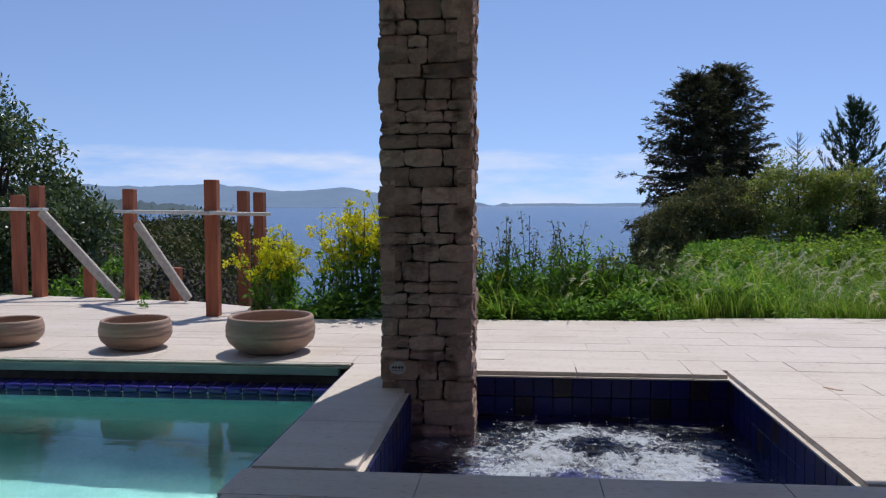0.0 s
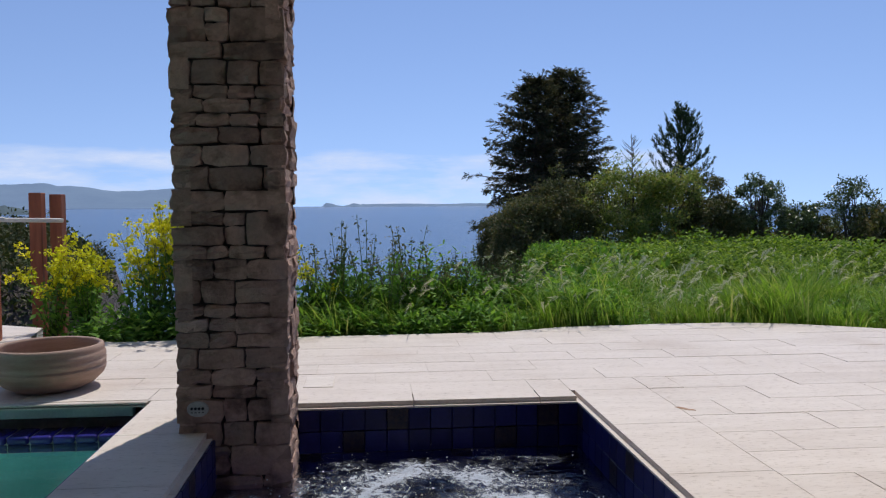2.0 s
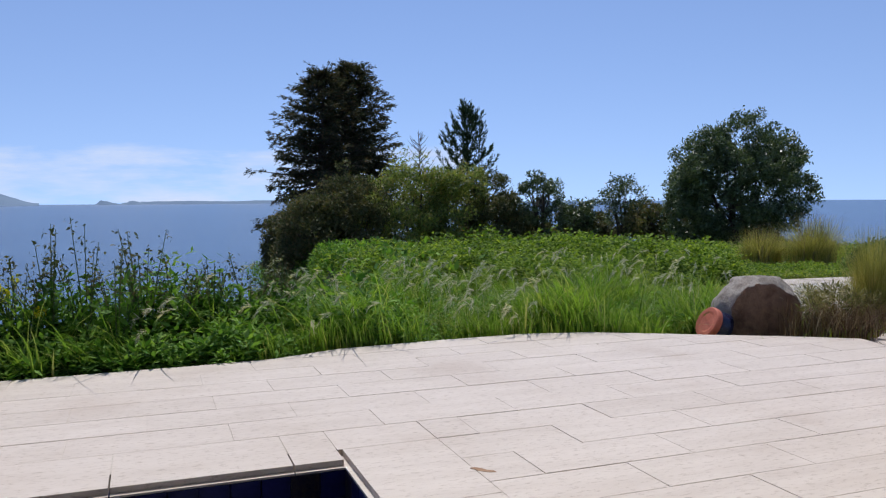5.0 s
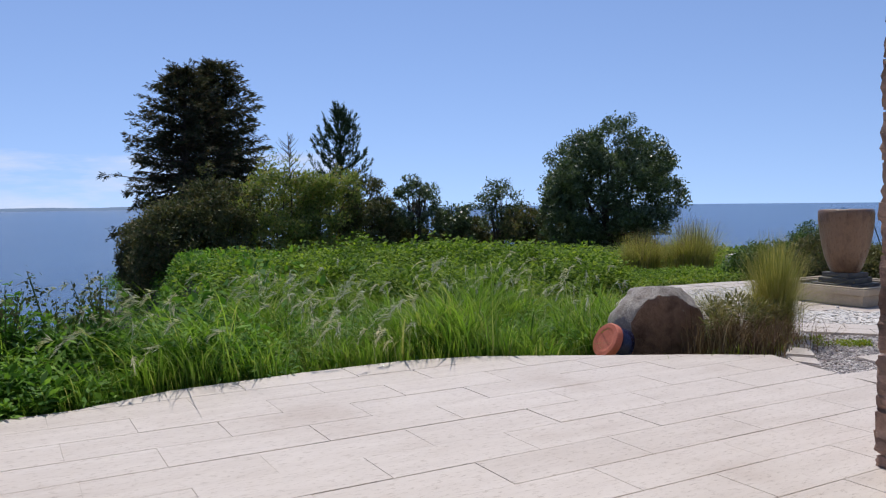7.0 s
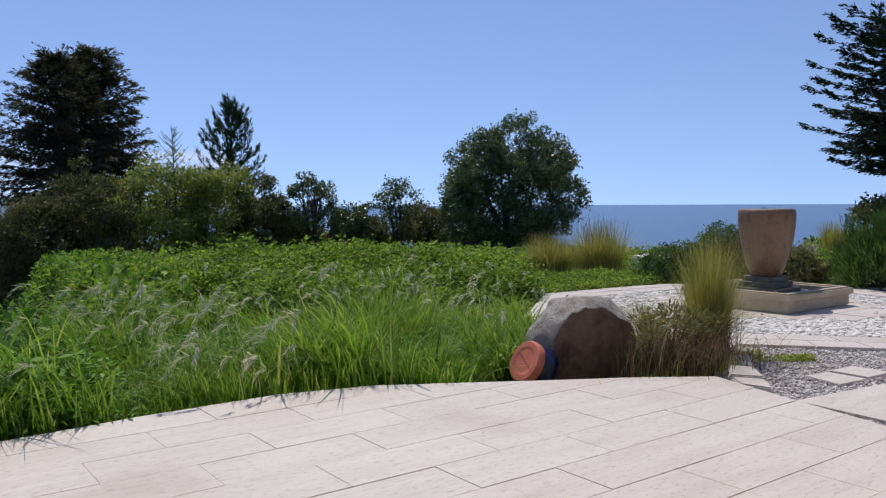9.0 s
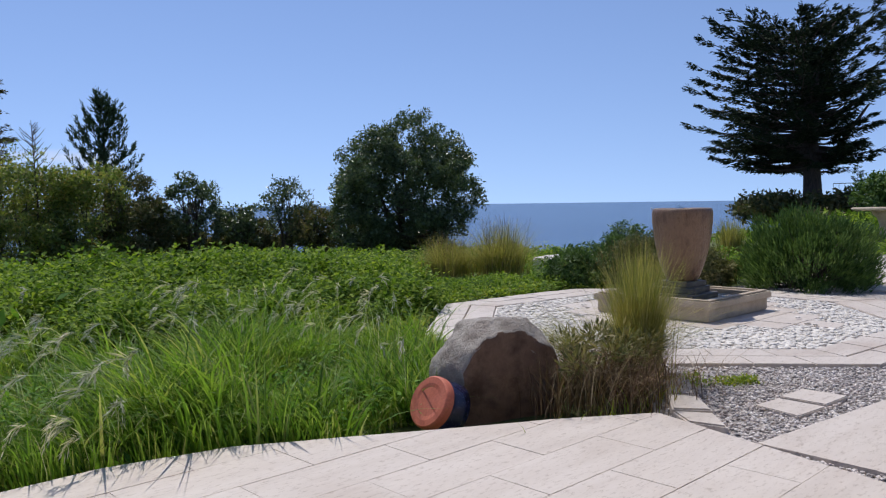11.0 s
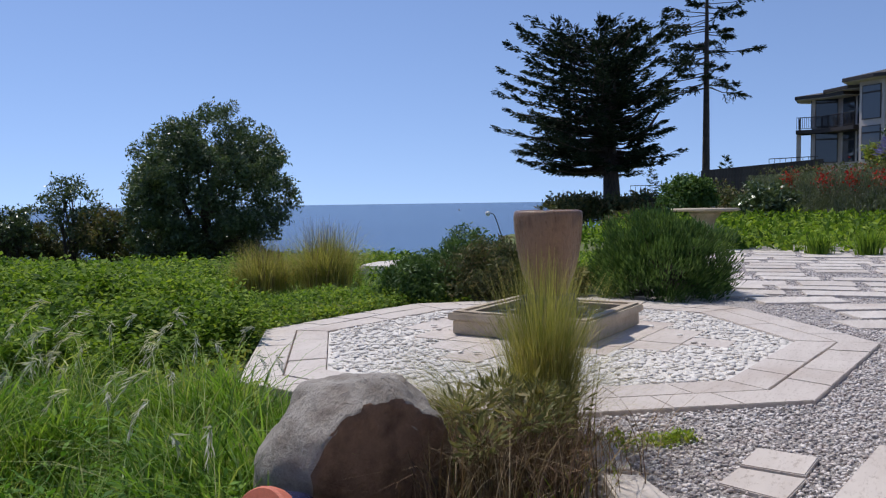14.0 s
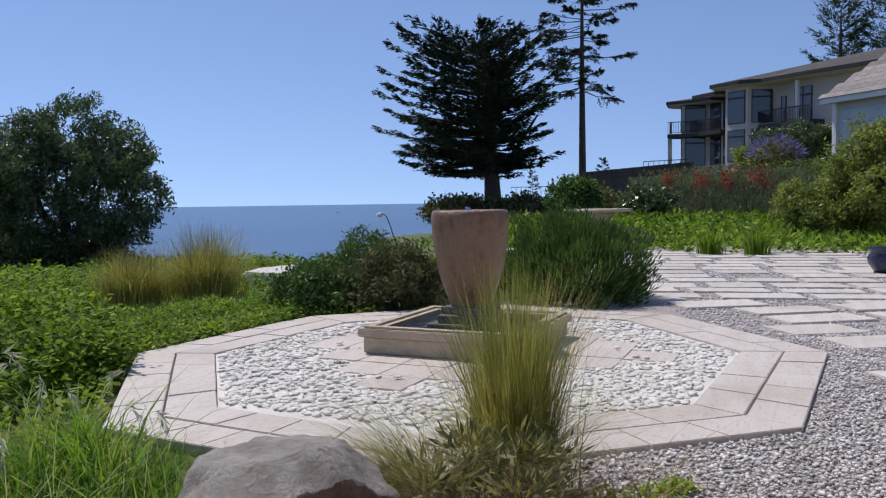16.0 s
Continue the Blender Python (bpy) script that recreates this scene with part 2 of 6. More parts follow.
def foam_water():
    """Churned spa water: clear dark blue under white froth."""
    m, n, l, b = water("spa_water", (0.75, 0.86, 1.0), 9.0, 0.02, 0.03)
    f1 = noise_tex(n, l, 17, 11, 0.82, (1, 1.25, 1))
    f2 = noise_tex(n, l, 1.5, 4, 0.6)
    f1.inputs["Distortion"].default_value = 0.5
    s = n.new("ShaderNodeMath")
    s.operation = "MULTIPLY_ADD"
    s.inputs[1].default_value = 0.95
    l.new(f2.outputs[0], s.inputs[0])
    l.new(f1.outputs[0], s.inputs[2])
    tc = n.new("ShaderNodeTexCoord")
    off = n.new("ShaderNodeMapping")
    off.inputs["Location"].default_value, off.inputs["Scale"].default_value = (1.15, 1.15, 0), (1.0, 1.15, 0.0)
    l.new(tc.outputs["Object"], off.inputs[0])
    far = n.new("ShaderNodeVectorMath")
    far.operation = "LENGTH"
    l.new(off.outputs[0], far.inputs[0])
    fall = n.new("ShaderNodeMapRange")
    for key, val in (("From Min", 0.4), ("From Max", 1.6), ("To Min", 0.03), ("To Max", -0.3)):
        fall.inputs[key].default_value = val
    l.new(far.outputs["Value"], fall.inputs[0])
    tot = n.new("ShaderNodeMath")
    l.new(s.outputs[0], tot.inputs[0])
    l.new(fall.outputs[0], tot.inputs[1])
    mask = ramp(n, l, tot.outputs[0], [(0.85, (0, 0, 0)), (0.93, (0.22, 0.22, 0.22)), (1.05, (0.92, 0.92, 0.92))])
    froth = n.new("ShaderNodeBsdfPrincipled")
    froth.inputs["Base Color"].default_value = (0.7, 0.76, 0.87, 1)
    froth.inputs["Roughness"].default_value = 0.55
    bumped = n.new("ShaderNodeBump")
    bumped.inputs["Distance"].default_value = 0.03
    l.new(f1.outputs[0], bumped.inputs["Height"])
    l.new(bumped.outputs[0], froth.inputs["Normal"])
    mx = n.new("ShaderNodeMixShader")
    l.new(mask.outputs[0], mx.inputs[0])
    l.new(b.outputs[0], mx.inputs[1])
    l.new(froth.outputs[0], mx.inputs[2])
    l.new(mx.outputs[0], n["Material Output"].inputs[0])
    return m


SPA_WATER = foam_water()
FROTH = surface("white_spray", (0.74, 0.78, 0.82), (0.82, 0.85, 0.88), 20, 90, 0.35)

# ---- ground, cliff and sea ----
SEA_Z = -15.0
EDGE = [(-60, 30), (-34, 17), (-16, 9.5), (-9, 7.0), (-6.0, 5.0), (-4.2, 4.2), (-2, 4.6), (0.3, 5.6), (2.2, 9), (3.9, 20), (5.6, 34), (6.5, 50), (12, 64), (24, 58), (32, 46),
        (36, 38), (36, 30), (31, 20), (28.5, 12), (31, 10), (45, 20), (62, 33), (78, 42), (95, 40), (110, 30), (160, -10), (160, -120), (-60, -120)]


def inside_distance(px, py):
    """How far a point lies inside the cliff's edge (negative: outside)."""
    d = np.full(px.shape, 1e9)
    odd = np.zeros(px.shape, bool)
    for (ax, ay), (bx, by) in zip(EDGE, EDGE[1:] + EDGE[:1]):
        vx, vy = bx - ax, by - ay
        u = np.clip(((px - ax) * vx + (py - ay) * vy) / (vx * vx + vy * vy), 0, 1)
        d = np.minimum(d, np.hypot(px - ax - u * vx, py - ay - u * vy))
        if ay != by:
            odd ^= ((ay > py) != (by > py)) & (px < (bx - ax) * (py - ay) / (by - ay) + ax)
    return np.where(odd, d, -d)


def smooth01(x):
    x = np.clip(x, 0, 1)
    return x * x * (3 - 2 * x)


def ground_z(px, py):
    """Height of the natural ground."""
    px, py = np.asarray(px, float), np.asarray(py, float)
    d = inside_distance(px, py)
    wob = 0.5 * np.sin(px * 0.9 + 1.3 * np.sin(py * 0.7)) + 0.5 * np.sin(py * 1.1 + px * 0.37)
    z = -0.13 - 0.055 * np.clip(np.hypot(px - 3, py) - 12, 0, 40) * smooth01((py - 2) / 12) + 0.1 * wob * smooth01((np.hypot(px, py) - 7) / 6)
    back = (px - 44.7) * 0.667 - (py - 8.1) * 0.745
    z = z + (smooth01((back - 0.2) / 0.6) * 2.1 + smooth01((back - 1) / 14) * 1.7) * smooth01((10 - py) / 5)
    fall = np.clip(-(d - 0.8 - 0.5 * wob), 0, None)
    z = z - np.minimum(fall * 1.9, -SEA_Z + 3)
    flat = (px > -12) & (px < 13.6) & (py < 3.3) & (py > -14)
    flat |= (px >= 13) & (px < 30.2) & (py < 4.9 + 0.05 * (px - 13)) & (py > -9.5)
    return np.where(flat, np.minimum(z, -0.16), z)


def grid_mesh(name, xs, ys, zf):
    gx, gy = np.meshgrid(xs, ys)
    v = np.stack([gx, gy, zf(gx, gy)], -1).reshape(-1, 3)
    w, h = len(xs), len(ys)
    i = (np.arange(h - 1)[:, None] * w + np.arange(w - 1)[None]).ravel()
    return v, np.stack([i, i + 1, i + w + 1, i + w], -1)


xs = np.unique(np.concatenate([np.arange(-60, 160.1, 4), np.arange(-18, 40, 0.7), np.arange(-8, 10, 0.3)]))
ys = np.unique(np.concatenate([np.arange(-120, 70.1, 4), np.arange(-6, 48, 0.7), np.arange(2, 10, 0.3)]))
HOLES = [(-9.75, -3.155, -9.2, 0.38), (-2.51, 0.02, -2.51, 0.02)]


def ground_with_basins(px, py):
    z = ground_z(px, py)
    for x0, x1, y0, y1 in HOLES:
        z = np.where((px > x0 - 0.8) & (px < x1 + 0.8) & (py > y0 - 0.8) & (py < y1 + 0.8), -2.6, z)
    return z


gv, gq = grid_mesh("ground", xs, ys, ground_with_basins)
cz = gv[gq][:, :, 2]
steep = (cz.max(1) - cz.min(1)) / np.maximum(np.ptp(gv[gq][:, :, 0], axis=1), 0.1) > 1.1
g_me = mesh_np("ground", gv, gq, smooth=True)
g_me.materials.append(GRASSLAND)
g_me.materials.append(CLIFF)
g_me.polygons.foreach_set("material_index", (steep & (gv[gq][:, :, 1].mean(1) > 2)).astype(np.int32))
ground = tagged(new("ground", g_me), "grassy headland ground falling to the sea", "ground", kind="structure")
bm = bmesh.new()
bmesh.ops.create_circle(bm, cap_ends=True, segments=96, radius=4980, matrix=Matrix.Translation((0, 0, SEA_Z)))
sea = tagged(part("water", bm, SEA), "calm blue sea with faint wind streaks", "sea", kind="structure")

# ---- terrace ----
TERRACE = [(-12, 5.15), (-9.4, 5.0), (-8.0, 4.75), (-6.3, 4.4), (-5.3, 3.9), (-5.1, 2.95), (-4.1, 2.8), (-2.4, 2.92), (0.0, 3.0), (0.7, 3.27), (1.8, 3.36), (2.75, 3.36), (3.44, 3.2), (4.35, 2.66), (5.2, 2.18),
           (5.76, 1.8), (5.67, 1.47), (5.56, 1.04), (5.42, 0.5), (5.2, -0.4), (5.0, -1.6), (4.9, -9), (-12, -9)]


def clip_poly(poly, x0, x1, y0, y1):
    """The part of an outline inside a rectangle."""
    out = list(poly)
    for axis, lim, keep in ((0, x0, 1), (0, x1, -1), (1, y0, 1), (1, y1, -1)):
        src, out = out, []
        for i, p in enumerate(src):
            q = src[i - 1]
            a, b = (q[axis] - lim) * keep, (p[axis] - lim) * keep
            if (a < 0) != (b < 0):
                u = a / (a - b)
                out.append((q[0] + (p[0] - q[0]) * u, q[1] + (p[1] - q[1]) * u))
            if b >= 0:
                out.append(p)
        if not out:
            return []
    res = []
    for p in out:
        if not res or math.hypot(p[0] - res[-1][0], p[1] - res[-1][1]) > 0.012:
            res.append(p)
    return res


def area(poly):
    return abs(sum(a[0] * b[1] - b[0] * a[1] for a, b in zip(poly, poly[1:] + poly[:1]))) / 2


PX0, PX1, PY0, PY1 = -9.6, -3.15, -9.0, 0.22
SX0, SX1, SY0, SY1 = -2.52, 0.0, -2.5, 0.0
bed = thing("terrace", (0, 0, 0), "pale travertine terrace paving round pool and spa", "paving", kind="structure")
bm = bmesh.new()
for rx0, rx1, ry0, ry1 in ((-12, PX0 - 0.02, -9, 5), (PX0 - 0.02, 6, 0.62, 5), (-2.1, 6, 0.24, 0.63), (SX1 + 0.4, 6, -9, 0.24), (PX1 + 0.3, SX1 + 0.4, -9, SY0 - 0.4)):
    c = clip_poly(TERRACE, rx0, rx1, ry0, ry1)
    if len(c) > 2 and area(c) > 0.01:
        prism(c, -0.3, -0.0032, bm=bm)
part("paving_bed", bm, MORTAR, bed)

# ---- pool ----
pool = thing("pool", (0, 0, 0), "in-ground pool with blue waterline tile", "pool", kind="structure")
WZ = -0.275
bm = bmesh.new()
for a in ((PX0 - 0.2, PY0 - 0.2, -2.1, PX1 + 0.0, PY1 + 0.5, -1.85), (PX0 - 0.2, PY0 - 0.2, -2.0, PX0, PY1 + 0.5, -0.05), (PX1, PY0 - 0.2, -2.2, PX1 + 0.14, PY1 + 0.5, -0.045),
          (PX0, PY1 + 0.02, -2.0, PX1, PY1 + 0.4, -0.34), (PX0, PY0 - 0.2, -2.0, PX1, PY0, -0.05)):
    box(*a, bm=bm)
part("shell", bm, PLASTER, pool, "pale turquoise plaster shell")
pv, pq = grid_mesh("pool_water", np.linspace(PX0, PX1 - 0.001, 3), np.linspace(PY0, PY1 + 0.02, 3), lambda x, y: WZ + 0 * x)
part("pool_water", mesh_np("pool_water", pv, pq), POOL_WATER, pool, "still green-blue pool water").visible_shadow = False
bm = box(PX0, PY1 + 0.11, -0.34, PX1, PY1 + 0.45, -0.14)
part("cover_slot", bm, JOINT, pool, "dark slot of the pool cover")
part("cover_housing", box(PX0, PY1 + 0.06, -0.128, PX1 - 0.12, PY1 + 0.15, -0.03, 0.012, 2), COVER, pool, "grey-green pool cover leading edge")
part("lid_edge", box(PX0, PY1 - 0.02, -0.022, PX1, PY1 + 0.10, -0.004, 0.006), MORTAR, pool)
nose_me, face_me = None, None
for i in range(42):
    x = PX1 - 0.155 * (i + 1)
    if x < PX0:
        break
    if nose_me is None:
        nose_me = bm_mesh("edge_tile", box(0.003, -0.15, -0.062, 0.152, 0.10, 0.0, 0.03, 4))
        face_me = bm_mesh("waterline_tile", box(0.003, -0.125, -0.16, 0.152, 0.03, 0.0, 0.004))
        nose_me.materials.append(NOSE_TILE)
        face_me.materials.append(BLUE_TILE)
    part("edge_tile", nose_me, None, pool, m=pose(x, PY1, -0.2))
    part("waterline_tile", face_me, None, pool, m=pose(x, PY1, -0.2625))
part("tile_grout", box(PX0, PY1 - 0.118, -0.44, PX1, PY1 + 0.10, -0.213), GROUT, pool)
side_me = bm_mesh("waterline_tile", box(-0.03, 0.003, -0.152, 0.004, 0.152, 0.0, 0.004))
side_me.materials.append(BLUE_TILE)
for i in range(40):
    part("waterline_tile", side_me, None, pool, m=pose(PX1 - 0.0, PY1 - 0.155 * (i + 1), -0.05))
    part("waterline_tile", side_me, None, pool, m=pose(PX1 - 0.0, PY1 - 0.155 * (i + 1), -0.205))

# ---- spa ----
spa = thing("spa", (0, 0, 0), "square bubbling spa lined with dark blue tile", "spa", kind="structure")
SWZ = -0.37
bm = bmesh.new()
for a in ((SX0 - 0.12, SY0 - 0.12, -1.15, SX1 + 0.12, SY1 + 0.12, -1.0), (SX0 - 0.12, SY0 - 0.12, -1.0, SX0 - 0.02, SY1 + 0.12, -0.045), (SX1 + 0.02, SY0 - 0.12, -1.0, SX1 + 0.12, SY1 + 0.12, -0.045),
          (SX0 - 0.02, SY1 + 0.02, -1.0, SX1 + 0.02, SY1 + 0.12, -0.045), (SX0 - 0.02, SY0 - 0.12, -1.0, SX1 + 0.02, SY0 - 0.02, -0.045)):
    box(*a, bm=bm)
part("shell", bm, BLUE_TILE, spa)
TS = 0.1575
tile = bm_mesh("tile", box(0.003, -0.02, 0.003, TS - 0.003, 0.006, TS - 0.003, 0.003))
deco = tile.copy()
tile.materials.append(BLUE_TILE)
deco.materials.append(DECO_TILE)
for row in range(4):
    z = -0.045 - TS * (row + 1)
    for i in range(16):
        alt = (i * 5 + row * 3) % 7 == 0
        me = deco if alt else tile
        part("tile", me, None, spa, m=pose(SX0 + TS * i, SY1 + 0.004, z))
        part("tile", me, None, spa, m=pose(SX1 + 0.004, SY1 - TS * i, z, 0, 0, -90))
        part("tile", me, None, spa, m=pose(SX0 - 0.004, SY0 + TS * i, z, 0, 0, 90))
n = 210
sv, sq = grid_mesh("spa_water", np.linspace(SX0, SX1, n), np.linspace(SY0, SY1, n), lambda x, y: SWZ + 0 * x)
rip = np.array([noise.fractal((p[0] * 6, p[1] * 8, 0), 0.6, 2.1, 7) for p in sv])
boil = np.exp(-(((sv[:, 0] + 1.25) / 0.8) ** 2 + ((sv[:, 1] + 1.15) / 0.75) ** 2))
sv[:, 2] += rip * (0.006 + 0.034 * boil) + 0.03 * boil
part("spa_water", mesh_np("spa_water", sv, sq, smooth=True), SPA_WATER, spa, "churning white froth on blue water").visible_shadow = False
bm = bmesh.new()
dr = random.Random(4)
for k in range(260):
    x, y = dr.gauss(-1.25, 0.6), dr.gauss(-1.15, 0.5)
    if SX0 + 0.05 < x < SX1 - 0.05 and SY0 + 0.05 < y < SY1 - 0.05:
        bmesh.ops.create_icosphere(bm, subdivisions=1, radius=dr.uniform(0.002, 0.006), matrix=Matrix.Translation((x, y, SWZ + 0.03 + abs(dr.gauss(0, 0.03)))))
part("spray", bm, FROTH, spa, "fine white spray over the froth")["kind"] = "stuff"


# ---- coping ----
def slab_piece(name, poly, z0, z1, mat, parent, bevel=0.006):
    return part(name, prism(poly, z0, z1, bevel), mat, parent)


def coping_piece(x0, y0, x1, y1, nose, parent):
    """A coping stone with a rounded nose on one or two sides."""
    bm = box(x0, y0, -0.045, x1, y1, 0.0)
    es = []
    for e in bm.edges:
        c = (e.verts[0].co + e.verts[1].co) / 2
        if ("x-" in nose and abs(c.x - x0) < 1e-4 or "x+" in nose and abs(c.x - x1) < 1e-4 or "y-" in nose and abs(c.y - y0) < 1e-4 or "y+" in nose and abs(c.y - y1) < 1e-4) and abs(c.z) < 1e-4:
            es.append(e)
    bmesh.ops.bevel(bm, geom=es, offset=0.034, segments=6, affect="EDGES")
    return part("coping_stone", bm, TRAV, parent)


coping = thing("coping", (0, 0, 0), "rounded travertine coping along pool and spa", "coping", kind="structure")
G = 0.0025
for x0, x1 in ((-2.1, -1.222), (-1.218, -0.292), (-0.288, -0.0125)):
    coping_piece(x0 + G, SY1 - 0.015, x1 - G, 0.595, "y-", coping)
for y0, y1 in ((-0.75, 0.2), (-1.7, -0.75), (-2.5, -1.7)):
    coping_piece(SX1 - 0.015, y0 + G, 0.597, y1 - G, "x-", coping)
coping_piece(SX1 - 0.0125 + G, 0.2 + G, 0.595, 0.595, "", coping)
for x0, x1 in ((-3.15, -2.2), (-2.2, -1.3), (-1.3, -0.4), (-0.4, 0.6)):
    coping_piece(x0 + G, -2.9, x1 - G, -2.5 - G, "y+", coping)
for y0, y1 in ((-0.66, 0.22), (-1.6, -0.66), (-2.497, -1.6)):
    coping_piece(PX1, y0 + G, SX0, y1 - G, "x- x+", coping)
for k in range(7):
    coping_piece(PX1, -2.905 - 0.9 * (k + 1) + G, PX1 + 0.4, -2.905 - 0.9 * k - G, "x-", coping)
for k in range(8):
    x1 = PX1 - 0.92 * k + 0.0
    coping_piece(max(x1 - 0.92, -9.6) + G, PY1, x1 - G, 0.595, "y-", coping)
coping_piece(PX1 + G, 0.225, -2.1 - G, 0.595, "", coping)

# ---- pillars, roof and house behind ----
def pillar(x0, y0, x1, y1, z0, z1, seed, label):
    """A square pillar clad in rough stones of uneven size."""
    r = random.Random(seed)
    p = thing("pillar", (0, 0, 0), label, "pillar", "stone pillars")
    part("core", box(x0 + 0.045, y0 + 0.045, z0, x1 - 0.045, y1 - 0.045, z1), JOINT, p)

    def stone(u0, u1, v0, v1, side):
        w, h = u1 - u0, v1 - v0
        proud = r.uniform(-0.004, 0.03)
        bm = bmesh.new()
        nx, nz = 3, 3
        g = 0.004
        cx = lambda a: u0 + g + (w - 2 * g) * a
        cz = lambda a: v0 + g + (h - 2 * g) * a
        front, back = [], []
        jit = [[(r.uniform(-1, 1), r.uniform(-1, 1), r.uniform(-1, 1)) for _ in range(nx + 1)] for _ in range(nz + 1)]
        for j in range(nz + 1):
            a, b = [], []
            for i in range(nx + 1):
                jx, jz, jd = jit[j][i]
                edge = i in (0, nx) or j in (0, nz)
                corner = i in (0, nx) and j in (0, nz)
                u = cx(i / nx) + jx * 0.008
                v = cz(j / nz) + jz * 0.007
                if corner:
                    u += (0.006 if i == 0 else -0.006)
                    v += (0.005 if j == 0 else -0.005)
                d = proud + jd * 0.011 - (0.01 if edge else 0.0)
                a.append((u, v, d))
                b.append((u, v, -0.1))
            front.append(a)
            back.append(b)

        def put(u, v, d):
            if side == "s":
                return (u, y0 - d, v)
            if side == "n":
                return (u, y1 + d, v)
            if side == "e":
                return (x1 + d, u, v)
            return (x0 - d, u, v)
        F = [[bm.verts.new(put(*c)) for c in row] for row in front]
        B = [[bm.verts.new(put(*c)) for c in row] for row in back]
        for j in range(nz):
            for i in range(nx):
                bm.faces.new((F[j][i], F[j][i + 1], F[j + 1][i + 1], F[j + 1][i]))
        ring = [(0, i) for i in range(nx)] + [(j, nx) for j in range(nz)] + [(nz, i) for i in range(nx, 0, -1)] + [(j, 0) for j in range(nz, 0, -1)]
        for k, (j, i) in enumerate(ring):
            j2, i2 = ring[(k + 1) % len(ring)]
            bm.faces.new((F[j][i], B[j][i], B[j2][i2], F[j2][i2]))
        part("stone", bm, CLADDING, p)

    for side in "sewn":
        lo, hi = (x0, x1) if side in "sn" else (y0, y1)
        ext = 0.015
        z = z0
        while z < z1 - 0.03:
            h = min(r.choice((0.085, 0.11, 0.13, 0.15, 0.19, 0.21)), z1 - z)
            u = lo - ext
            cut = []
            while u < hi + ext - 0.02:
                w = r.uniform(0.12, 0.34)
                if hi + ext - (u + w) < 0.1:
                    w = hi + ext - u
                cut.append((u, u + w))
                u += w
            for a, b in cut:
                if h > 0.17 and r.random() < 0.45:
                    k = z + h * r.uniform(0.42, 0.58)
                    stone(a, b, z, k, side)
                    stone(a, b, k, z + h, side)
                else:
                    stone(a, b, z, z + h, side)
            z += h
    return p


ROOF_Z = 3.62
pillar_a = pillar(-2.72, -0.66, -2.055, 0.0, -0.9, ROOF_Z, 3, "square pillar of rough brown fieldstone at the spa corner")
pillar_b = pillar(3.63, -1.22, 4.29, -0.56, -0.02, ROOF_Z, 8, "square pillar of rough brown fieldstone on the terrace")
ceiling = tagged(part("ceiling", box(-13, -9.4, ROOF_Z, 7.6, -0.62, ROOF_Z + 0.28), CEIL), "painted roof overhang above the terrace", "roof", kind="structure")
wall_south = tagged(part("wall_south", box(-13, -9.7, -0.3, 7.6, -9.4, ROOF_Z + 0.28), STUCCO), "plain stucco wall behind the terrace", "wall", kind="structure")

# ---- materials of the garden ----
URN = surface("brown_fired_clay", (0.13, 0.066, 0.036), (0.26, 0.15, 0.085), 5, 38, 0.3, 1.0, 0.012, c3=(0.2, 0.12, 0.075), stretch=(1, 1, 0.5))
BASIN = surface("cast_stone", (0.42, 0.33, 0.235), (0.58, 0.48, 0.36), 4, 60, 0.8, 0.4, 0.004)
DARK_STONE = surface("dark_plinth_stone", (0.08, 0.07, 0.06), (0.17, 0.15, 0.13), 6, 60, 0.55, 0.4, 0.004)
BOULDER = surface("boulder_rock", (0.28, 0.235, 0.195), (0.47, 0.42, 0.37), 3.2, 24, 0.9, 1.0, 0.035, c3=(0.31, 0.25, 0.205))
BROKEN = surface("broken_rock_face", (0.13, 0.075, 0.05), (0.29, 0.185, 0.13), 3.5, 22, 0.9, 1.0, 0.04, c3=(0.19, 0.11, 0.08))
TERRACOTTA = surface("terracotta", (0.56, 0.14, 0.08), (0.66, 0.2, 0.125), 7, 60, 0.7, 0.3, 0.003)
BLUE_GLAZE = surface("dark_blue_glaze", (0.012, 0.014, 0.05), (0.03, 0.035, 0.09), 6, 50, 0.25, 0.1, 0.002)
BOWL = surface("sandy_terracotta", (0.3, 0.19, 0.14), (0.46, 0.325, 0.26), 2.2, 40, 0.8, 0.6, 0.005, stretch=(0.6, 0.6, 5))
REDWOOD = surface("stained_redwood", (0.25, 0.066, 0.03), (0.42, 0.13, 0.062), 4, 70, 0.65, 0.4, 0.003, stretch=(3, 3, 0.35))
GREY_WOOD = surface("weathered_board", (0.36, 0.32, 0.28), (0.55, 0.5, 0.45), 4, 60, 0.8, 0.5, 0.003, stretch=(0.6, 3, 3))
WHITE_WOOD = surface("white_painted_rail", (0.6, 0.58, 0.54), (0.76, 0.74, 0.71), 5, 60, 0.6, 0.3, 0.002)
PEBBLE_WHITE = surface("white_pebble", (0.72, 0.67, 0.615), (0.81, 0.765, 0.71), 6, 60, 0.7, 0.2, 0.002, 0.14, island=True)
GRAVEL = surface("mixed_gravel", (0.44, 0.37, 0.345), (0.66, 0.6, 0.57), 9, 80, 0.75, 0.3, 0.003, 0.55, c3=(0.72, 0.68, 0.66), island=True)
GRAVEL_BED = surface("gravel_bed", (0.34, 0.3, 0.28), (0.64, 0.58, 0.55), 34, 120, 0.9, 1.0, 0.02)
PLATE = surface("grey_metal_plate", (0.42, 0.41, 0.39), (0.55, 0.54, 0.52), 12, 80, 0.4, 0.2, 0.002, metal=0.3)
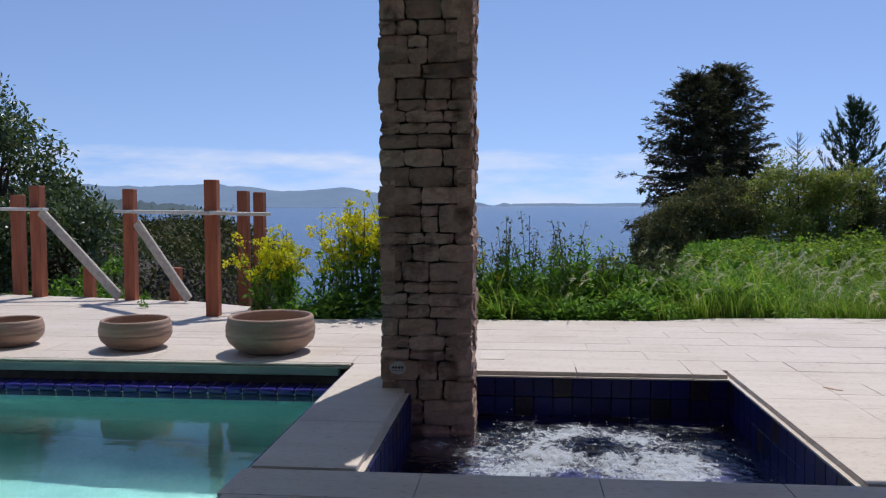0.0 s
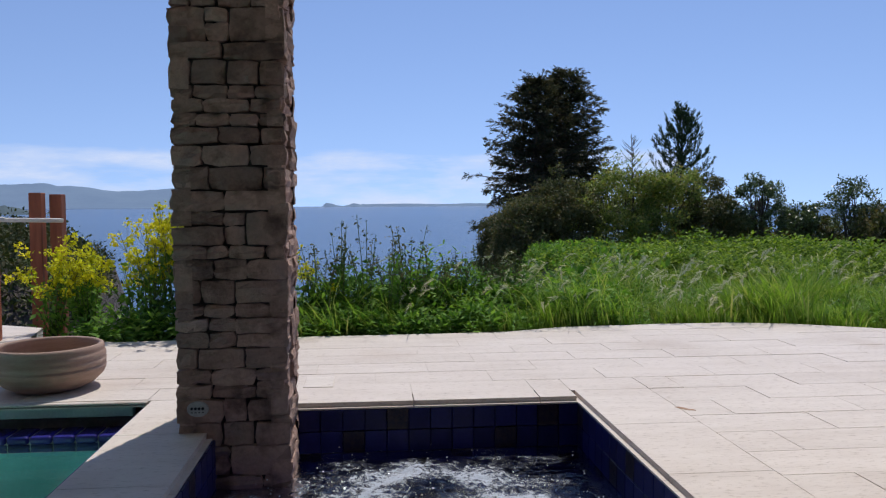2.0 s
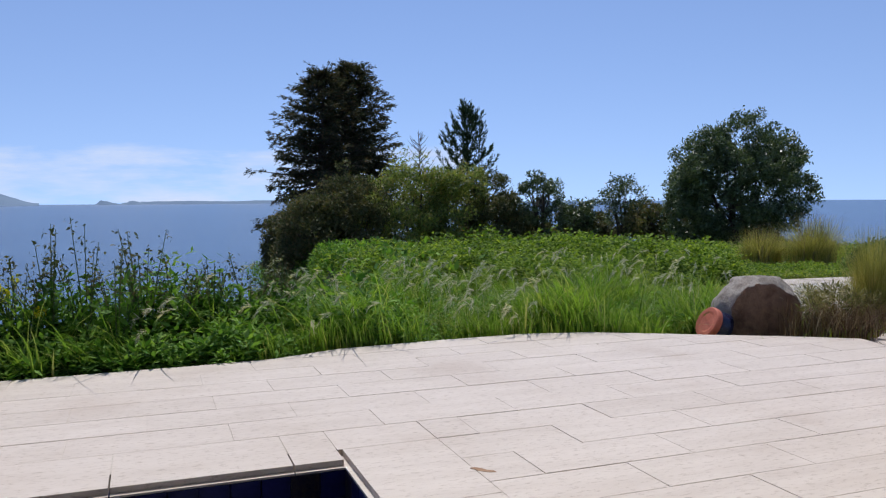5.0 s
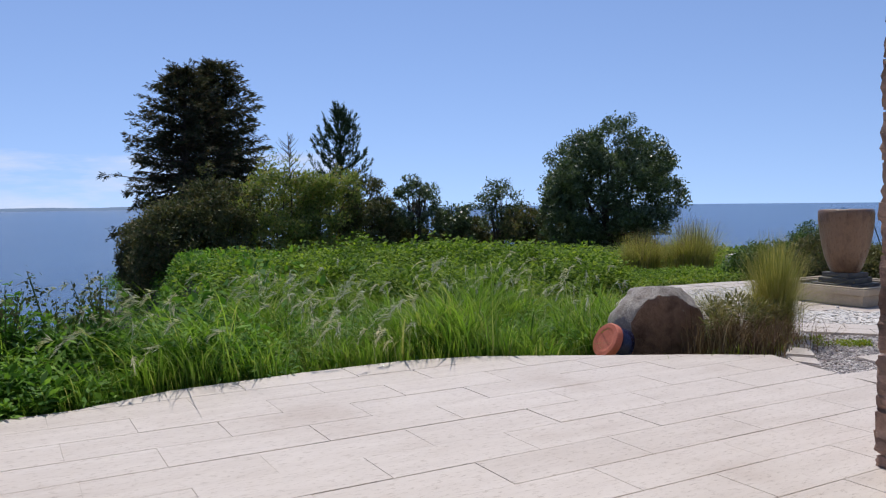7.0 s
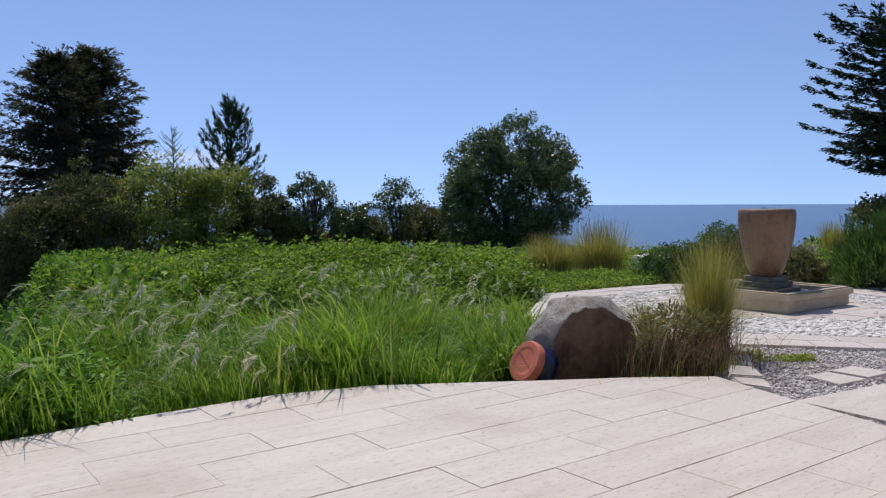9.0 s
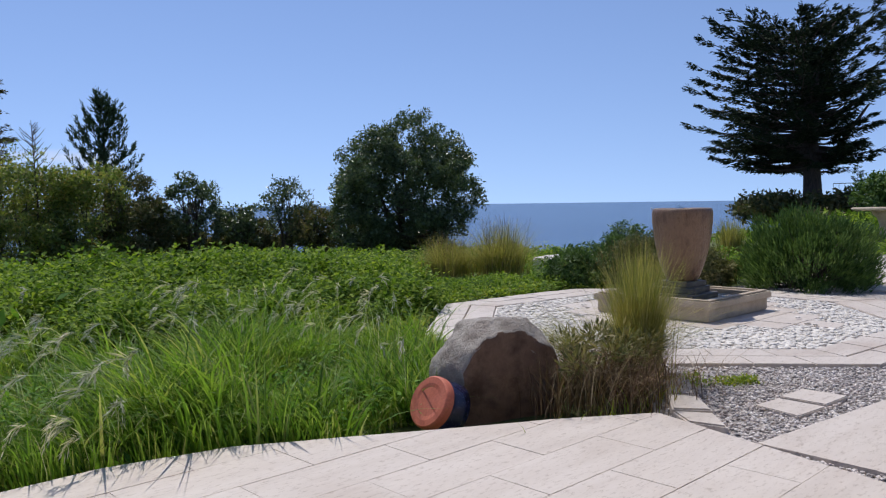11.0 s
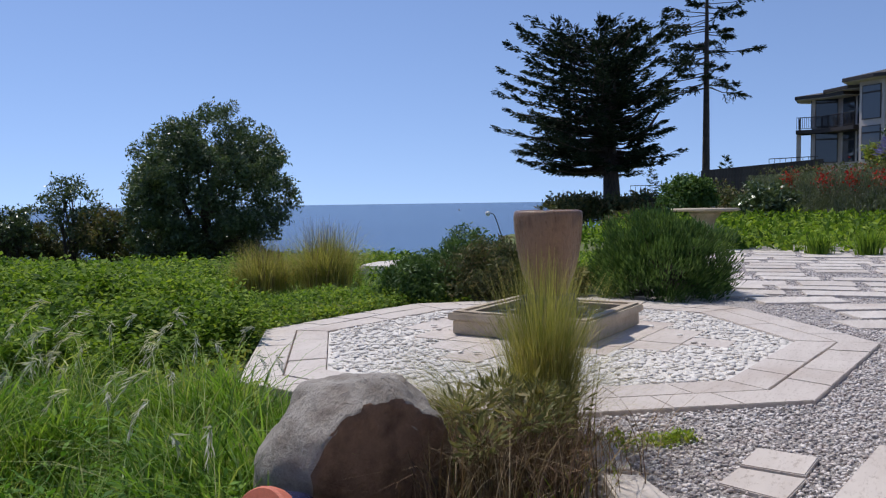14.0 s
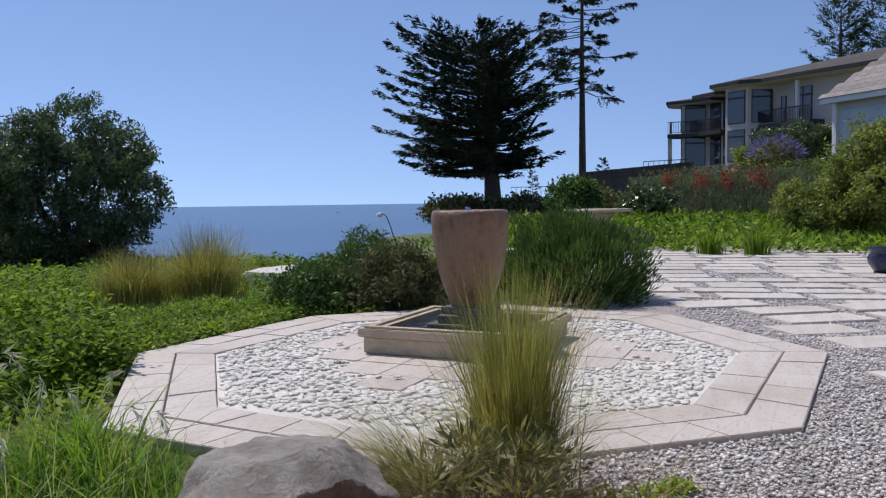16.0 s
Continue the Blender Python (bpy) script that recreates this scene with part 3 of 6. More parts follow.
BLACK = surface("black_rubber", (0.012, 0.012, 0.013), (0.03, 0.03, 0.03), 12, 60, 0.5)
RUST = surface("rust_stain", (0.3, 0.16, 0.08), (0.44, 0.28, 0.17), 14, 60, 0.8)
FOUNTAIN_WATER = water("fountain_water", (0.75, 0.82, 0.85), 14.0, 0.012, 0.02)[0]

# ---- small fittings on pillar and terrace ----
plate = thing("switch_plate", pose(-2.595, -0.71, 0.165, 90), "oval grey spa switch plate with four black buttons", "switch")
bm = lathe([(0.05, 0.0), (0.058, 0.004), (0.054, 0.016), (0.03, 0.019)], 28)
part("faceplate", bm, PLATE, plate, m=Matrix.Diagonal((1.15, 0.85, 1, 1)))
for k in range(4):
    b = part("button", lathe([(0.0085, 0), (0.0085, 0.008), (0.006, 0.01)], 12), BLACK, plate, m=pose(-0.033 + 0.022 * k, 0.006, 0.018))
    part("lettering", box(-0.006, -0.022, 0, 0.006, -0.016, 0.002), BLACK, plate, m=pose(-0.033 + 0.022 * k, 0, 0.018))
lid = thing("skimmer_lid", (0, 0, 0.001), "square pale stone access lid set in the coping", "lid")
part("lid_plate", box(-2.05, 0.5, 0, -1.82, 0.88, 0.004, 0.002), TRAV_GREY, lid)


# ---- clay bowls ----
def bowl(x, y, r, h, label):
    t = thing("planter_bowl", (x, y, 0.0), label, "planter", "clay bowls along the pool")
    s = r / 0.39
    prof = [(0.55, 0), (0.6, 0.02), (0.78, 0.14), (0.93, 0.32), (0.985, 0.47), (0.99, 0.5), (0.965, 0.52), (0.985, 0.56), (0.995, 0.66), (0.975, 0.69), (0.99, 0.73), (0.97, 0.82),
            (0.945, 0.86), (0.955, 0.9), (0.93, 0.98), (0.90, 1.0), (0.86, 0.985), (0.85, 0.93), (0.88, 0.8), (0.86, 0.55), (0.7, 0.3), (0.45, 0.26)]
    part("body", lathe([(a * r, b * h) for a, b in prof], 56, wobble=0.006 * s), BOWL, t, smooth=True)
    return t


bowl(-4.02, 0.73, 0.42, 0.345, "large empty sandy terracotta bowl with ridged sides")
bowl(-5.38, 0.8, 0.34, 0.285, "medium empty sandy terracotta bowl with ridged sides")
bowl(-6.68, 0.84, 0.3, 0.26, "small empty sandy terracotta bowl with ridged sides")


# ---- unfinished railing ----
def post(name, x, y, z0, z1, w, group=""):
    t = thing(name, pose(x, y, z0, 0, 0, random.uniform(-8, 8)), "square red-stained timber post of an unfinished railing" if z1 > 1 else "short cut-off red-stained timber post stub", "post", group or "railing posts")
    part("timber", box(-w / 2, -w / 2, 0, w / 2, w / 2, z1 - z0, 0.006), REDWOOD, t)
    part("end_grain", box(-w / 2 + 0.006, -w / 2 + 0.006, z1 - z0, w / 2 - 0.006, w / 2 - 0.006, z1 - z0 + 0.004), REDWOOD, t)
    return t


for x, y, z0, z1, w in ((-5.46, 3.0, -0.02, 1.68, 0.155), (-7.27, 4.5, -0.3, 1.6, 0.155), (-8.86, 4.8, -0.3, 1.66, 0.16), (-9.5, 5.3, -0.8, 1.53, 0.16), (-5.85, 5.25, -2.6, 1.58, 0.155), (-5.63, 5.35, -2.6, 1.56, 0.155)):
    post("timber_post", x, y, z0, z1, w)
for x, y in ((-8.1, 4.85), (-6.6, 4.5)):
    post("timber_post", x, y, -0.6, 0.47, 0.14, "cut-off posts")


def board(name, a, b, w, h, mat, label, category):
    """A straight board from a to b; w across, h high."""
    a, b = Vector(a), Vector(b)
    m = look(a, b)
    t = thing(name, m, label, category)
    part("board", box(-w / 2, -h / 2, -(b - a).length, w / 2, h / 2, 0, 0.006), mat, t)
    return t


board("rail", (-7.5, 4.6, 1.28), (-5.3, 2.87, 1.28), 0.14, 0.045, WHITE_WOOD, "white-painted flat handrail across redwood posts", "handrail")
board("rail", (-5.6, 2.9, 1.275), (-4.85, 3.36, 1.255), 0.14, 0.045, WHITE_WOOD, "white-painted flat handrail running past a post", "handrail")
board("rail", (-10.6, 4.85, 1.33), (-8.66, 4.68, 1.31), 0.14, 0.045, WHITE_WOOD, "white-painted flat handrail ending at a post", "handrail")
board("brace", (-8.75, 4.7, 1.28), (-7.42, 4.42, 0.05), 0.05, 0.14, GREY_WOOD, "grey weathered board leaning as a brace", "brace")
board("brace", (-7.15, 4.45, 1.12), (-6.3, 4.22, 0.05), 0.05, 0.13, GREY_WOOD, "grey weathered board leaning as a brace", "brace")

# ---- gravel garden ----
OR, OI, OZ = 3.4, 2.69, -0.05


COURT = [(8.595, 1.335), (11.28, 1.10), (13.345, 2.835), (13.494, 4.95), (11.765, 6.945), (9.08, 7.18), (7.015, 5.445), (6.866, 3.33)]


def octagon(r):
    """The court's outline, drawn in by OR - r on every side."""
    out = []
    for k in range(8):
        (ax, ay), (bx, by), (cx, cy) = COURT[k - 1], COURT[k], COURT[(k + 1) % 8]
        l1, l2 = math.hypot(bx - ax, by - ay), math.hypot(cx - bx, cy - by)
        n1, n2 = ((ay - by) / l1, (bx - ax) / l1), ((by - cy) / l2, (cx - bx) / l2)
        k2 = (OR - r) / (1 + n1[0] * n2[0] + n1[1] * n2[1])
        out.append((bx + (n1[0] + n2[0]) * k2, by + (n1[1] + n2[1]) * k2))
    return out


def in_octagon(px, py, r):
    d = np.full(np.shape(px), -1e9)
    for (ax, ay), (bx, by) in zip(COURT, COURT[1:] + COURT[:1]):
        ln = math.hypot(bx - ax, by - ay)
        d = np.maximum(d, ((px - ax) * (by - ay) - (py - ay) * (bx - ax)) / ln)
    return d < r - OR


gravel_bed = tagged(part("gravel_bed", prism([(4.9, -9), (30, -9), (30, 5.2), (24, 5.6), (15.5, 4.6), (13.2, 5.6), (8.4, 3.2), (7.4, 3.0), (6.2, 2.1), (5.9, 1.9), (5.5, 1.2), (5.0, 0.4)], -0.4, -0.085), GRAVEL_BED),
                    "bed of mixed grey gravel", "gravel", kind="structure")


def pebbles(name, pos, size, flat, mat, label, parent=None, sub=1):
    """Many rounded stones as one mesh."""
    bm = bmesh.new()
    bmesh.ops.create_icosphere(bm, subdivisions=sub, radius=1)
    base = np.array([v.co[:] for v in bm.verts])
    tri = np.array([[v.index for v in f.verts] for f in bm.faces])
    bm.free()
    n, k = len(pos), len(base)
    sc = np.stack([size * rng.uniform(0.75, 1.3, n), size * rng.uniform(0.55, 1.0, n), size * flat * rng.uniform(0.7, 1.25, n)], -1)
    v = base[None] * sc[:, None] * (1 + rng.uniform(-0.14, 0.14, (n, k, 1)))
    a, t = rng.uniform(0, 6.283, n), rng.normal(0, 0.22, n)
    ct, st, ca, sa = np.cos(t)[:, None], np.sin(t)[:, None], np.cos(a)[:, None], np.sin(a)[:, None]
    y, z = v[..., 1] * ct - v[..., 2] * st, v[..., 1] * st + v[..., 2] * ct
    x = v[..., 0]
    v = np.stack([x * ca - y * sa, x * sa + y * ca, z], -1) + pos[:, None]
    me = mesh_np(name, v.reshape(-1, 3), None, (tri[None] + (np.arange(n) * k)[:, None, None]).reshape(-1, 3), smooth=True)
    return part(name, me, mat, parent, label)


SLAB_U = [(7.28, 1.47), (7.27, 1.14), (6.92, 1.16), (6.93, 1.49)]
SLAB_L = [(6.90, 1.49), (6.89, 1.15), (6.52, 1.19), (6.6, 1.53)]
SLAB_2 = [(5.74, 1.12), (7.7, 0.87), (7.62, -0.3), (7.45, -3.5), (5.35, -3.5), (5.45, -0.6), (5.7, 0.45)]


def in_poly(px, py, poly):
    odd = np.zeros(px.shape, bool)
    for (ax, ay), (bx, by) in zip(poly, poly[1:] + poly[:1]):
        if ay != by:
            odd ^= ((ay > py) != (by > py)) & (px < (bx - ax) * (py - ay) / (by - ay) + ax)
    return odd


steps = []
r = random.Random(5)
ROSE = (14.5, 4.25)
for turn, x_lo, x_hi in ((32, 10.0, 15.0), (14, 15.0, 26.0)):
    ca, sa = math.cos(radians(turn)), math.sin(radians(turn))
    u = -2.0
    while u < 20:
        d = r.uniform(0.52, 0.68)
        v = -14 + r.uniform(0, 1)
        while v < 8:
            w = r.uniform(0.85, 1.15)
            jit = [(r.uniform(-0.04, 0.04), r.uniform(-0.04, 0.04)) for _ in range(4)]
            quad = [(9 + (u + a) * ca - (v + b) * sa, (u + a) * sa + (v + b) * ca) for a, b in ((0, 0), (d, 0), (d, w), (0, w))]
            cx, cy = sum(q[0] for q in quad) / 4, sum(q[1] for q in quad) / 4
            clear = not in_octagon(np.array([q[0] for q in quad]), np.array([q[1] for q in quad]), OR + 0.05).any()
            if clear and x_lo <= cx < x_hi and -4 < cy < 2.4 + (cx - 11.7) * 0.46 and math.hypot(cx - ROSE[0], cy - ROSE[1]) > 1.0 and cy > -0.9 - (cx - 10) * 0.4 and r.random() > 0.06:
                steps.append([(q[0] + j[0], q[1] + j[1]) for q, j in zip(quad, jit)])
            v += w + r.uniform(0.12, 0.3)
        u += d + r.uniform(0.12, 0.24)
n = 66000
gx, gy = rng.uniform(5.0, 12.8, n), rng.uniform(-1.6, 3.1, n)
near = np.hypot(gx - 3.2, gy - 1.4)
keep = ~in_octagon(gx, gy, OR + 0.02) & ~in_poly(gx, gy, SLAB_2) & ~in_poly(gx, gy, SLAB_U) & ~in_poly(gx, gy, SLAB_L) & ~in_poly(gx, gy, TERRACE)
for q in steps:
    keep &= ~in_poly(gx, gy, q)
keep &= (gy < 2.9 - 0.25 * np.abs(gx - 7.4)) & ((gx - 5.9) * 0.75 - (gy - 1.75) > -0.05)
gx, gy = gx[keep], gy[keep]
size = rng.uniform(0.008, 0.018, len(gx))
tagged(pebbles("gravel", np.stack([gx, gy, np.full(len(gx), -0.084) + rng.uniform(0, 0.012, len(gx))], -1), size, 0.62, GRAVEL, "loose pebbles of mixed grey, pink and white gravel"), category="gravel", kind="stuff")
n = 30000
gx, gy = rng.uniform(11.0, 25.5, n), rng.uniform(-3.5, 5, n)
keep = ~in_octagon(gx, gy, OR + 0.02) & (gy < 1.9 + (gx - 11.7) * 0.42)
for s in steps:
    keep &= ~in_poly(gx, gy, s)
gx, gy = gx[keep], gy[keep]
tagged(pebbles("gravel", np.stack([gx, gy, np.full(len(gx), -0.08)], -1), rng.uniform(0.012, 0.026, len(gx)), 0.6, GRAVEL, "loose gravel between the stepping slabs"), category="gravel", kind="stuff")

for k, (poly, z) in enumerate(((SLAB_U, -0.052), (SLAB_L, -0.06))):
    t = thing("paving_slab", (0, 0, 0), "loose travertine slab lying on gravel", "slab", "loose slabs")
    part("slab", prism(poly, z - 0.05, z, 0.006), TRAV, t)

# edging stones at the bed's border
for k, poly in enumerate(([(7.3, 2.66), (7.02, 2.28), (6.86, 2.42), (7.1, 2.74)], [(6.98, 2.25), (6.5, 1.93), (6.36, 2.08), (6.82, 2.4)], [(6.33, 2.05), (6.4, 1.86), (6.13, 1.6), (5.98, 1.82)], [(5.96, 1.8), (6.1, 1.58), (5.86, 1.36), (5.8, 1.6)])):
    t = thing("edging_stone", (0, 0, 0), "pale weathered flat stone edging the planting bed", "stone", "edging stones")
    part("stone", prism(poly, -0.14, -0.015 - 0.012 * (k % 2), 0.012), TRAV_GREY, t)

# ---- octagonal fountain court ----
court = thing("fountain_court", (0, 0, 0), "octagonal travertine court with white pebble infill", "paving", kind="structure")
part("court_bed", prism(octagon(OR - 0.01), -0.3, OZ - 0.042), MORTAR, court)
part("pebble_bed", prism(octagon(OI - 0.01), -0.3, OZ - 0.016), PEBBLE_WHITE, court, "pale fine pebble bed")
mid = 3.045
for k in range(8):
    for r0, r1, cuts in ((OI, mid - 0.009, 4), (mid + 0.009, OR, 5)):
        inner, outer = octagon(r0), octagon(r1)
        a0, a1, b0, b1 = inner[k], inner[(k + 1) % 8], outer[k], outer[(k + 1) % 8]
        at_u = lambda a, b, u: (a[0] + (b[0] - a[0]) * u, a[1] + (b[1] - a[1]) * u)
        for c in range(cuts):
            g = 0.0014
            u0, u1 = c / cuts + g, (c + 1) / cuts - g
            dz = random.uniform(-0.004, 0.004)
            slab_piece("slab", [at_u(a0, a1, u0), at_u(b0, b1, u0), at_u(b0, b1, u1), at_u(a0, a1, u1)], OZ - 0.05, OZ + dz, TRAV, court, 0.005)
apron = []
for i in range(-4, 5):
    for j in range(-4, 5):
        x0, y0 = 10.58 + 0.44 * i - 0.22, 4.32 + 0.44 * j - 0.22
        core = abs(i) <= 1 and abs(j) <= 1
        arm = (abs(i) <= 2 and abs(j) <= 2) or abs(i) <= 1 and abs(j) <= 4 or abs(j) <= 1 and abs(i) <= 4
        if core or not arm or (abs(i) == 4 or abs(j) == 4) and (i + j) % 2:
            continue
        cx, cy = np.array([x0, x0 + 0.44, x0, x0 + 0.44]), np.array([y0, y0, y0 + 0.44, y0 + 0.44])
        if in_octagon(cx, cy, OI - 0.03).all():
            apron.append((x0, y0))
            slab_piece("slab", [(x0 + 0.003, y0 + 0.003), (x0 + 0.437, y0 + 0.003), (x0 + 0.437, y0 + 0.437), (x0 + 0.003, y0 + 0.437)], OZ - 0.05, OZ - 0.006 + random.uniform(-0.004, 0.004), TRAV, court, 0.005)
n = 15000
gx, gy = rng.uniform(7.8, 13.2, n), rng.uniform(1.7, 7.0, n)
keep = in_octagon(gx, gy, OI - 0.05) & ~((np.abs(gx - 10.58) < 0.86) & (np.abs(gy - 4.32) < 0.86))
on = np.zeros(n, bool)
for x0, y0 in apron:
    on |= (gx > x0 - 0.02) & (gx < x0 + 0.46) & (gy > y0 - 0.02) & (gy < y0 + 0.46)
keep &= ~on | (rng.uniform(0, 1, n) < 0.015)
gz = np.where(on, OZ + 0.008, OZ - 0.018)[keep] + rng.uniform(-0.004, 0.016, keep.sum())
gx, gy = gx[keep], gy[keep]
single = np.flatnonzero((gx < 9.3) & (gy < 4.6))[:290]
rest = np.setdiff1d(np.arange(len(gx)), single)
pebbles("pebble_fill", np.stack([gx[rest], gy[rest], gz[rest]], -1), rng.uniform(0.016, 0.042, len(rest)), 0.34, PEBBLE_WHITE, "rounded white pebbles", court, 2)["kind"] = "stuff"
kinds = []
for k in range(8):
    o = pebbles("pebble", np.zeros((1, 3)), np.array([0.036]), 0.42, PEBBLE_WHITE, "", court, 2)
    kinds.append(o.data)
    bpy.data.objects.remove(o)
for i in single:
    s = random.uniform(0.65, 1.3)
    part("pebble", kinds[i % 8], None, court, m=pose(gx[i], gy[i], gz[i], random.uniform(-12, 12), 0, random.uniform(0, 360)) @ Matrix.Diagonal((s, s, s, 1)))

# ---- urn fountain ----
fountain = thing("fountain_basin", (10.58, 4.32, OZ), "square moulded cast-stone fountain basin holding water", "fountain")
bm = bmesh.new()
H0, H1 = 0.80, 0.56
for s in range(4):
    rot = Matrix.Rotation(radians(90 * s), 4, "Z")
    for x0, x1, z0, z1 in ((H0 - 0.16, H0 - 0.025, 0, 0.155), (H0 - 0.17, H0 + 0.015, 0.155, 0.235), (H0 - 0.10, H0 - 0.02, 0.235, 0.255)):
        b2 = bmesh.new()
        v = [b2.verts.new(c) for c in ((x0, -x0, z0), (x1, -x1, z0), (x1, x1, z0), (x0, x0, z0), (x0, -x0, z1), (x1, -x1, z1), (x1, x1, z1), (x0, x0, z1))]
        for f in ((0, 3, 2, 1), (4, 5, 6, 7), (0, 1, 5, 4), (1, 2, 6, 5), (2, 3, 7, 6), (3, 0, 4, 7)):
            b2.faces.new([v[i] for i in f])
        bmesh.ops.recalc_face_normals(b2, faces=b2.faces[:])
        lip = [e for e in b2.edges if abs(e.verts[0].co.x - x1) < 1e-5 and abs(e.verts[1].co.x - x1) < 1e-5 and abs(e.verts[0].co.z - e.verts[1].co.z) < 1e-5]
        bmesh.ops.bevel(b2, geom=lip, offset=0.01, segments=2, affect="EDGES")
        part("rim" if z0 > 0.2 else "moulding" if z0 > 0.1 else "wall", b2, BASIN, fountain, m=rot)
part("basin_floor", box(-0.65, -0.65, 0.0, 0.65, 0.65, 0.05), DARK_STONE, fountain)
fv, fq = grid_mesh("water_surface", np.linspace(-0.645, 0.645, 12), np.linspace(-0.645, 0.645, 12), lambda x, y: 0.2 + 0 * x)
part("water_surface", mesh_np("water_surface", fv, fq), FOUNTAIN_WATER, fountain, "dark rippling water")
plinth = thing("plinth", (10.5, 4.28, OZ + 0.05), "stack of dark stone slabs in the basin", "plinth")
part("slab", box(-0.33, -0.33, 0, 0.33, 0.33, 0.2, 0.015, 2), DARK_STONE, plinth)
part("slab", box(-0.27, -0.27, 0.2, 0.27, 0.27, 0.28, 0.015, 2), DARK_STONE, plinth, m=pose(0, 0, 0, 0, 0, 8))
part("slab", box(-0.22, -0.22, 0.28, 0.22, 0.22, 0.352, 0.015, 2), DARK_STONE, plinth, m=pose(0, 0, 0, 0, 0, -5))
urn = thing("urn", (10.5, 4.28, OZ + 0.4), "tall wet brown clay urn overflowing with water", "urn")
prof = [(0.185, 0), (0.2, 0.02), (0.235, 0.1), (0.285, 0.24), (0.33, 0.42), (0.358, 0.6), (0.374, 0.76), (0.379, 0.86), (0.374, 0.905), (0.362, 0.924), (0.34, 0.93), (0.322, 0.917), (0.315, 0.89), (0.31, 0.83)]
part("body", lathe(prof, 56, wobble=0.006), URN, urn, smooth=True)
bm = bmesh.new()
bmesh.ops.create_circle(bm, cap_ends=True, segments=40, radius=0.318, matrix=Matrix.Translation((0, 0, 0.914)))
part("water_surface", bm, FOUNTAIN_WATER, urn, "water brimming at the rim")
bm = bmesh.new()
rr = random.Random(2)
for k in range(26):
    a, d = rr.uniform(0, 6.28), rr.uniform(0, 0.05)
    bmesh.ops.create_icosphere(bm, subdivisions=1, radius=rr.uniform(0.004, 0.012), matrix=Matrix.Translation((d * math.cos(a) - 0.07, d * math.sin(a), 0.918 + rr.uniform(0, 0.05) * (1 - d / 0.06))))
part("bubbling_jet", bm, FOUNTAIN_WATER, urn, "small bubbling jet")

# ---- boulder and overturned pot ----
def rock(name, loc, size, seed, label, mat=None, cut=None, sub=4):
    bm = bmesh.new()
    bmesh.ops.create_icosphere(bm, subdivisions=sub, radius=1)
    for v in bm.verts:
        p = v.co.copy()
        d = 1 + 0.13 * noise.noise(p * 1.1 + Vector((seed, 0, 0))) + 0.06 * noise.noise(p * 2.6 + Vector((0, seed, 0))) + 0.035 * noise.noise(p * 7)
        q = p * d
        for nrm, lim in (cut or ()):
            nv = Vector(nrm).normalized()
            over = q.dot(nv) - lim
            if over > 0:
                q -= nv * over * 0.88
        if cut:
            q += p * (0.018 * noise.noise(p * 9) + 0.012 * noise.noise(p * 19))
        v.co = Vector((q.x * size[0], q.y * size[1], q.z * size[2]))
    t = thing(name, loc, label, "boulder" if sub > 3 else "rock")
    ob = part("stone", bm, mat or BOULDER, t, smooth=True)
    if cut:
        ob.data.materials.append(BROKEN)
        nv = Vector(cut[0][0]).normalized()
        for f in ob.data.polygons:
            if f.normal.dot(nv) > 0.74:
                f.material_index = 1
    return t


rock("boulder", pose(5.5, 2.99, 0.06, 0, 0, 0), (0.49, 0.45, 0.56), 3.3, "large grey boulder with a dark broken brown face", cut=(((-0.3, -0.93, -0.12), 0.52), ((0.05, 0.1, 1), 0.84)), sub=5)
pot = thing("flower_pot", look((4.74, 2.9, 0.07), (5.45, 2.85, -0.28)) @ pose(0, 0, 0, 0, 180), "overturned terracotta pot with blue-glazed side beside a boulder", "flower pot")
part("saucer_base", lathe([(0.02, -0.012), (0.10, -0.012), (0.128, -0.018), (0.168, -0.018), (0.178, -0.006), (0.182, 0.02), (0.18, 0.05), (0.15, 0.05)], 44), TERRACOTTA, pot, smooth=False)
part("pot_side", lathe([(0.172, 0.05), (0.176, 0.08), (0.182, 0.14), (0.186, 0.2), (0.17, 0.2)], 44), BLUE_GLAZE, pot, "dark blue glazed side", smooth=True)

rock("garden_rock", pose(12.0, 14.2, -0.35), (0.6, 0.4, 0.42), 5.1, "grey rock half hidden in the ground cover", sub=3)
flat_stone = thing("flat_stone", (16.4, 10.6, -0.05), "pale flat stone among the grasses", "stone")
part("stone", prism([(-0.9, -0.5), (0.2, -0.7), (1.1, -0.3), (1.0, 0.5), (0.1, 0.7), (-0.8, 0.4)], -0.2, 0.12, 0.04), TRAV_GREY, flat_stone)
stalk = thing("hooked_stalk", (21.75, 11.1, -0.5), "thin hooked stalk with a pale drooping head", "plant")
part("stem", join_tubes("stem", [tube([(0.18, -0.4, 0), (0.1, -0.22, 0.7), (0.02, -0.05, 1.3), (-0.02, 0.02, 1.5), (-0.1, 0.12, 1.56)], [0.02, 0.018, 0.015, 0.014, 0.012], 6)]), DARK_STONE, stalk)
part("head", lathe([(0.01, -0.07), (0.06, -0.05), (0.07, 0.0), (0.04, 0.05), (0.01, 0.07)], 14), PEBBLE_WHITE, stalk, m=pose(-0.13, 0.15, 1.53, 30, 30))

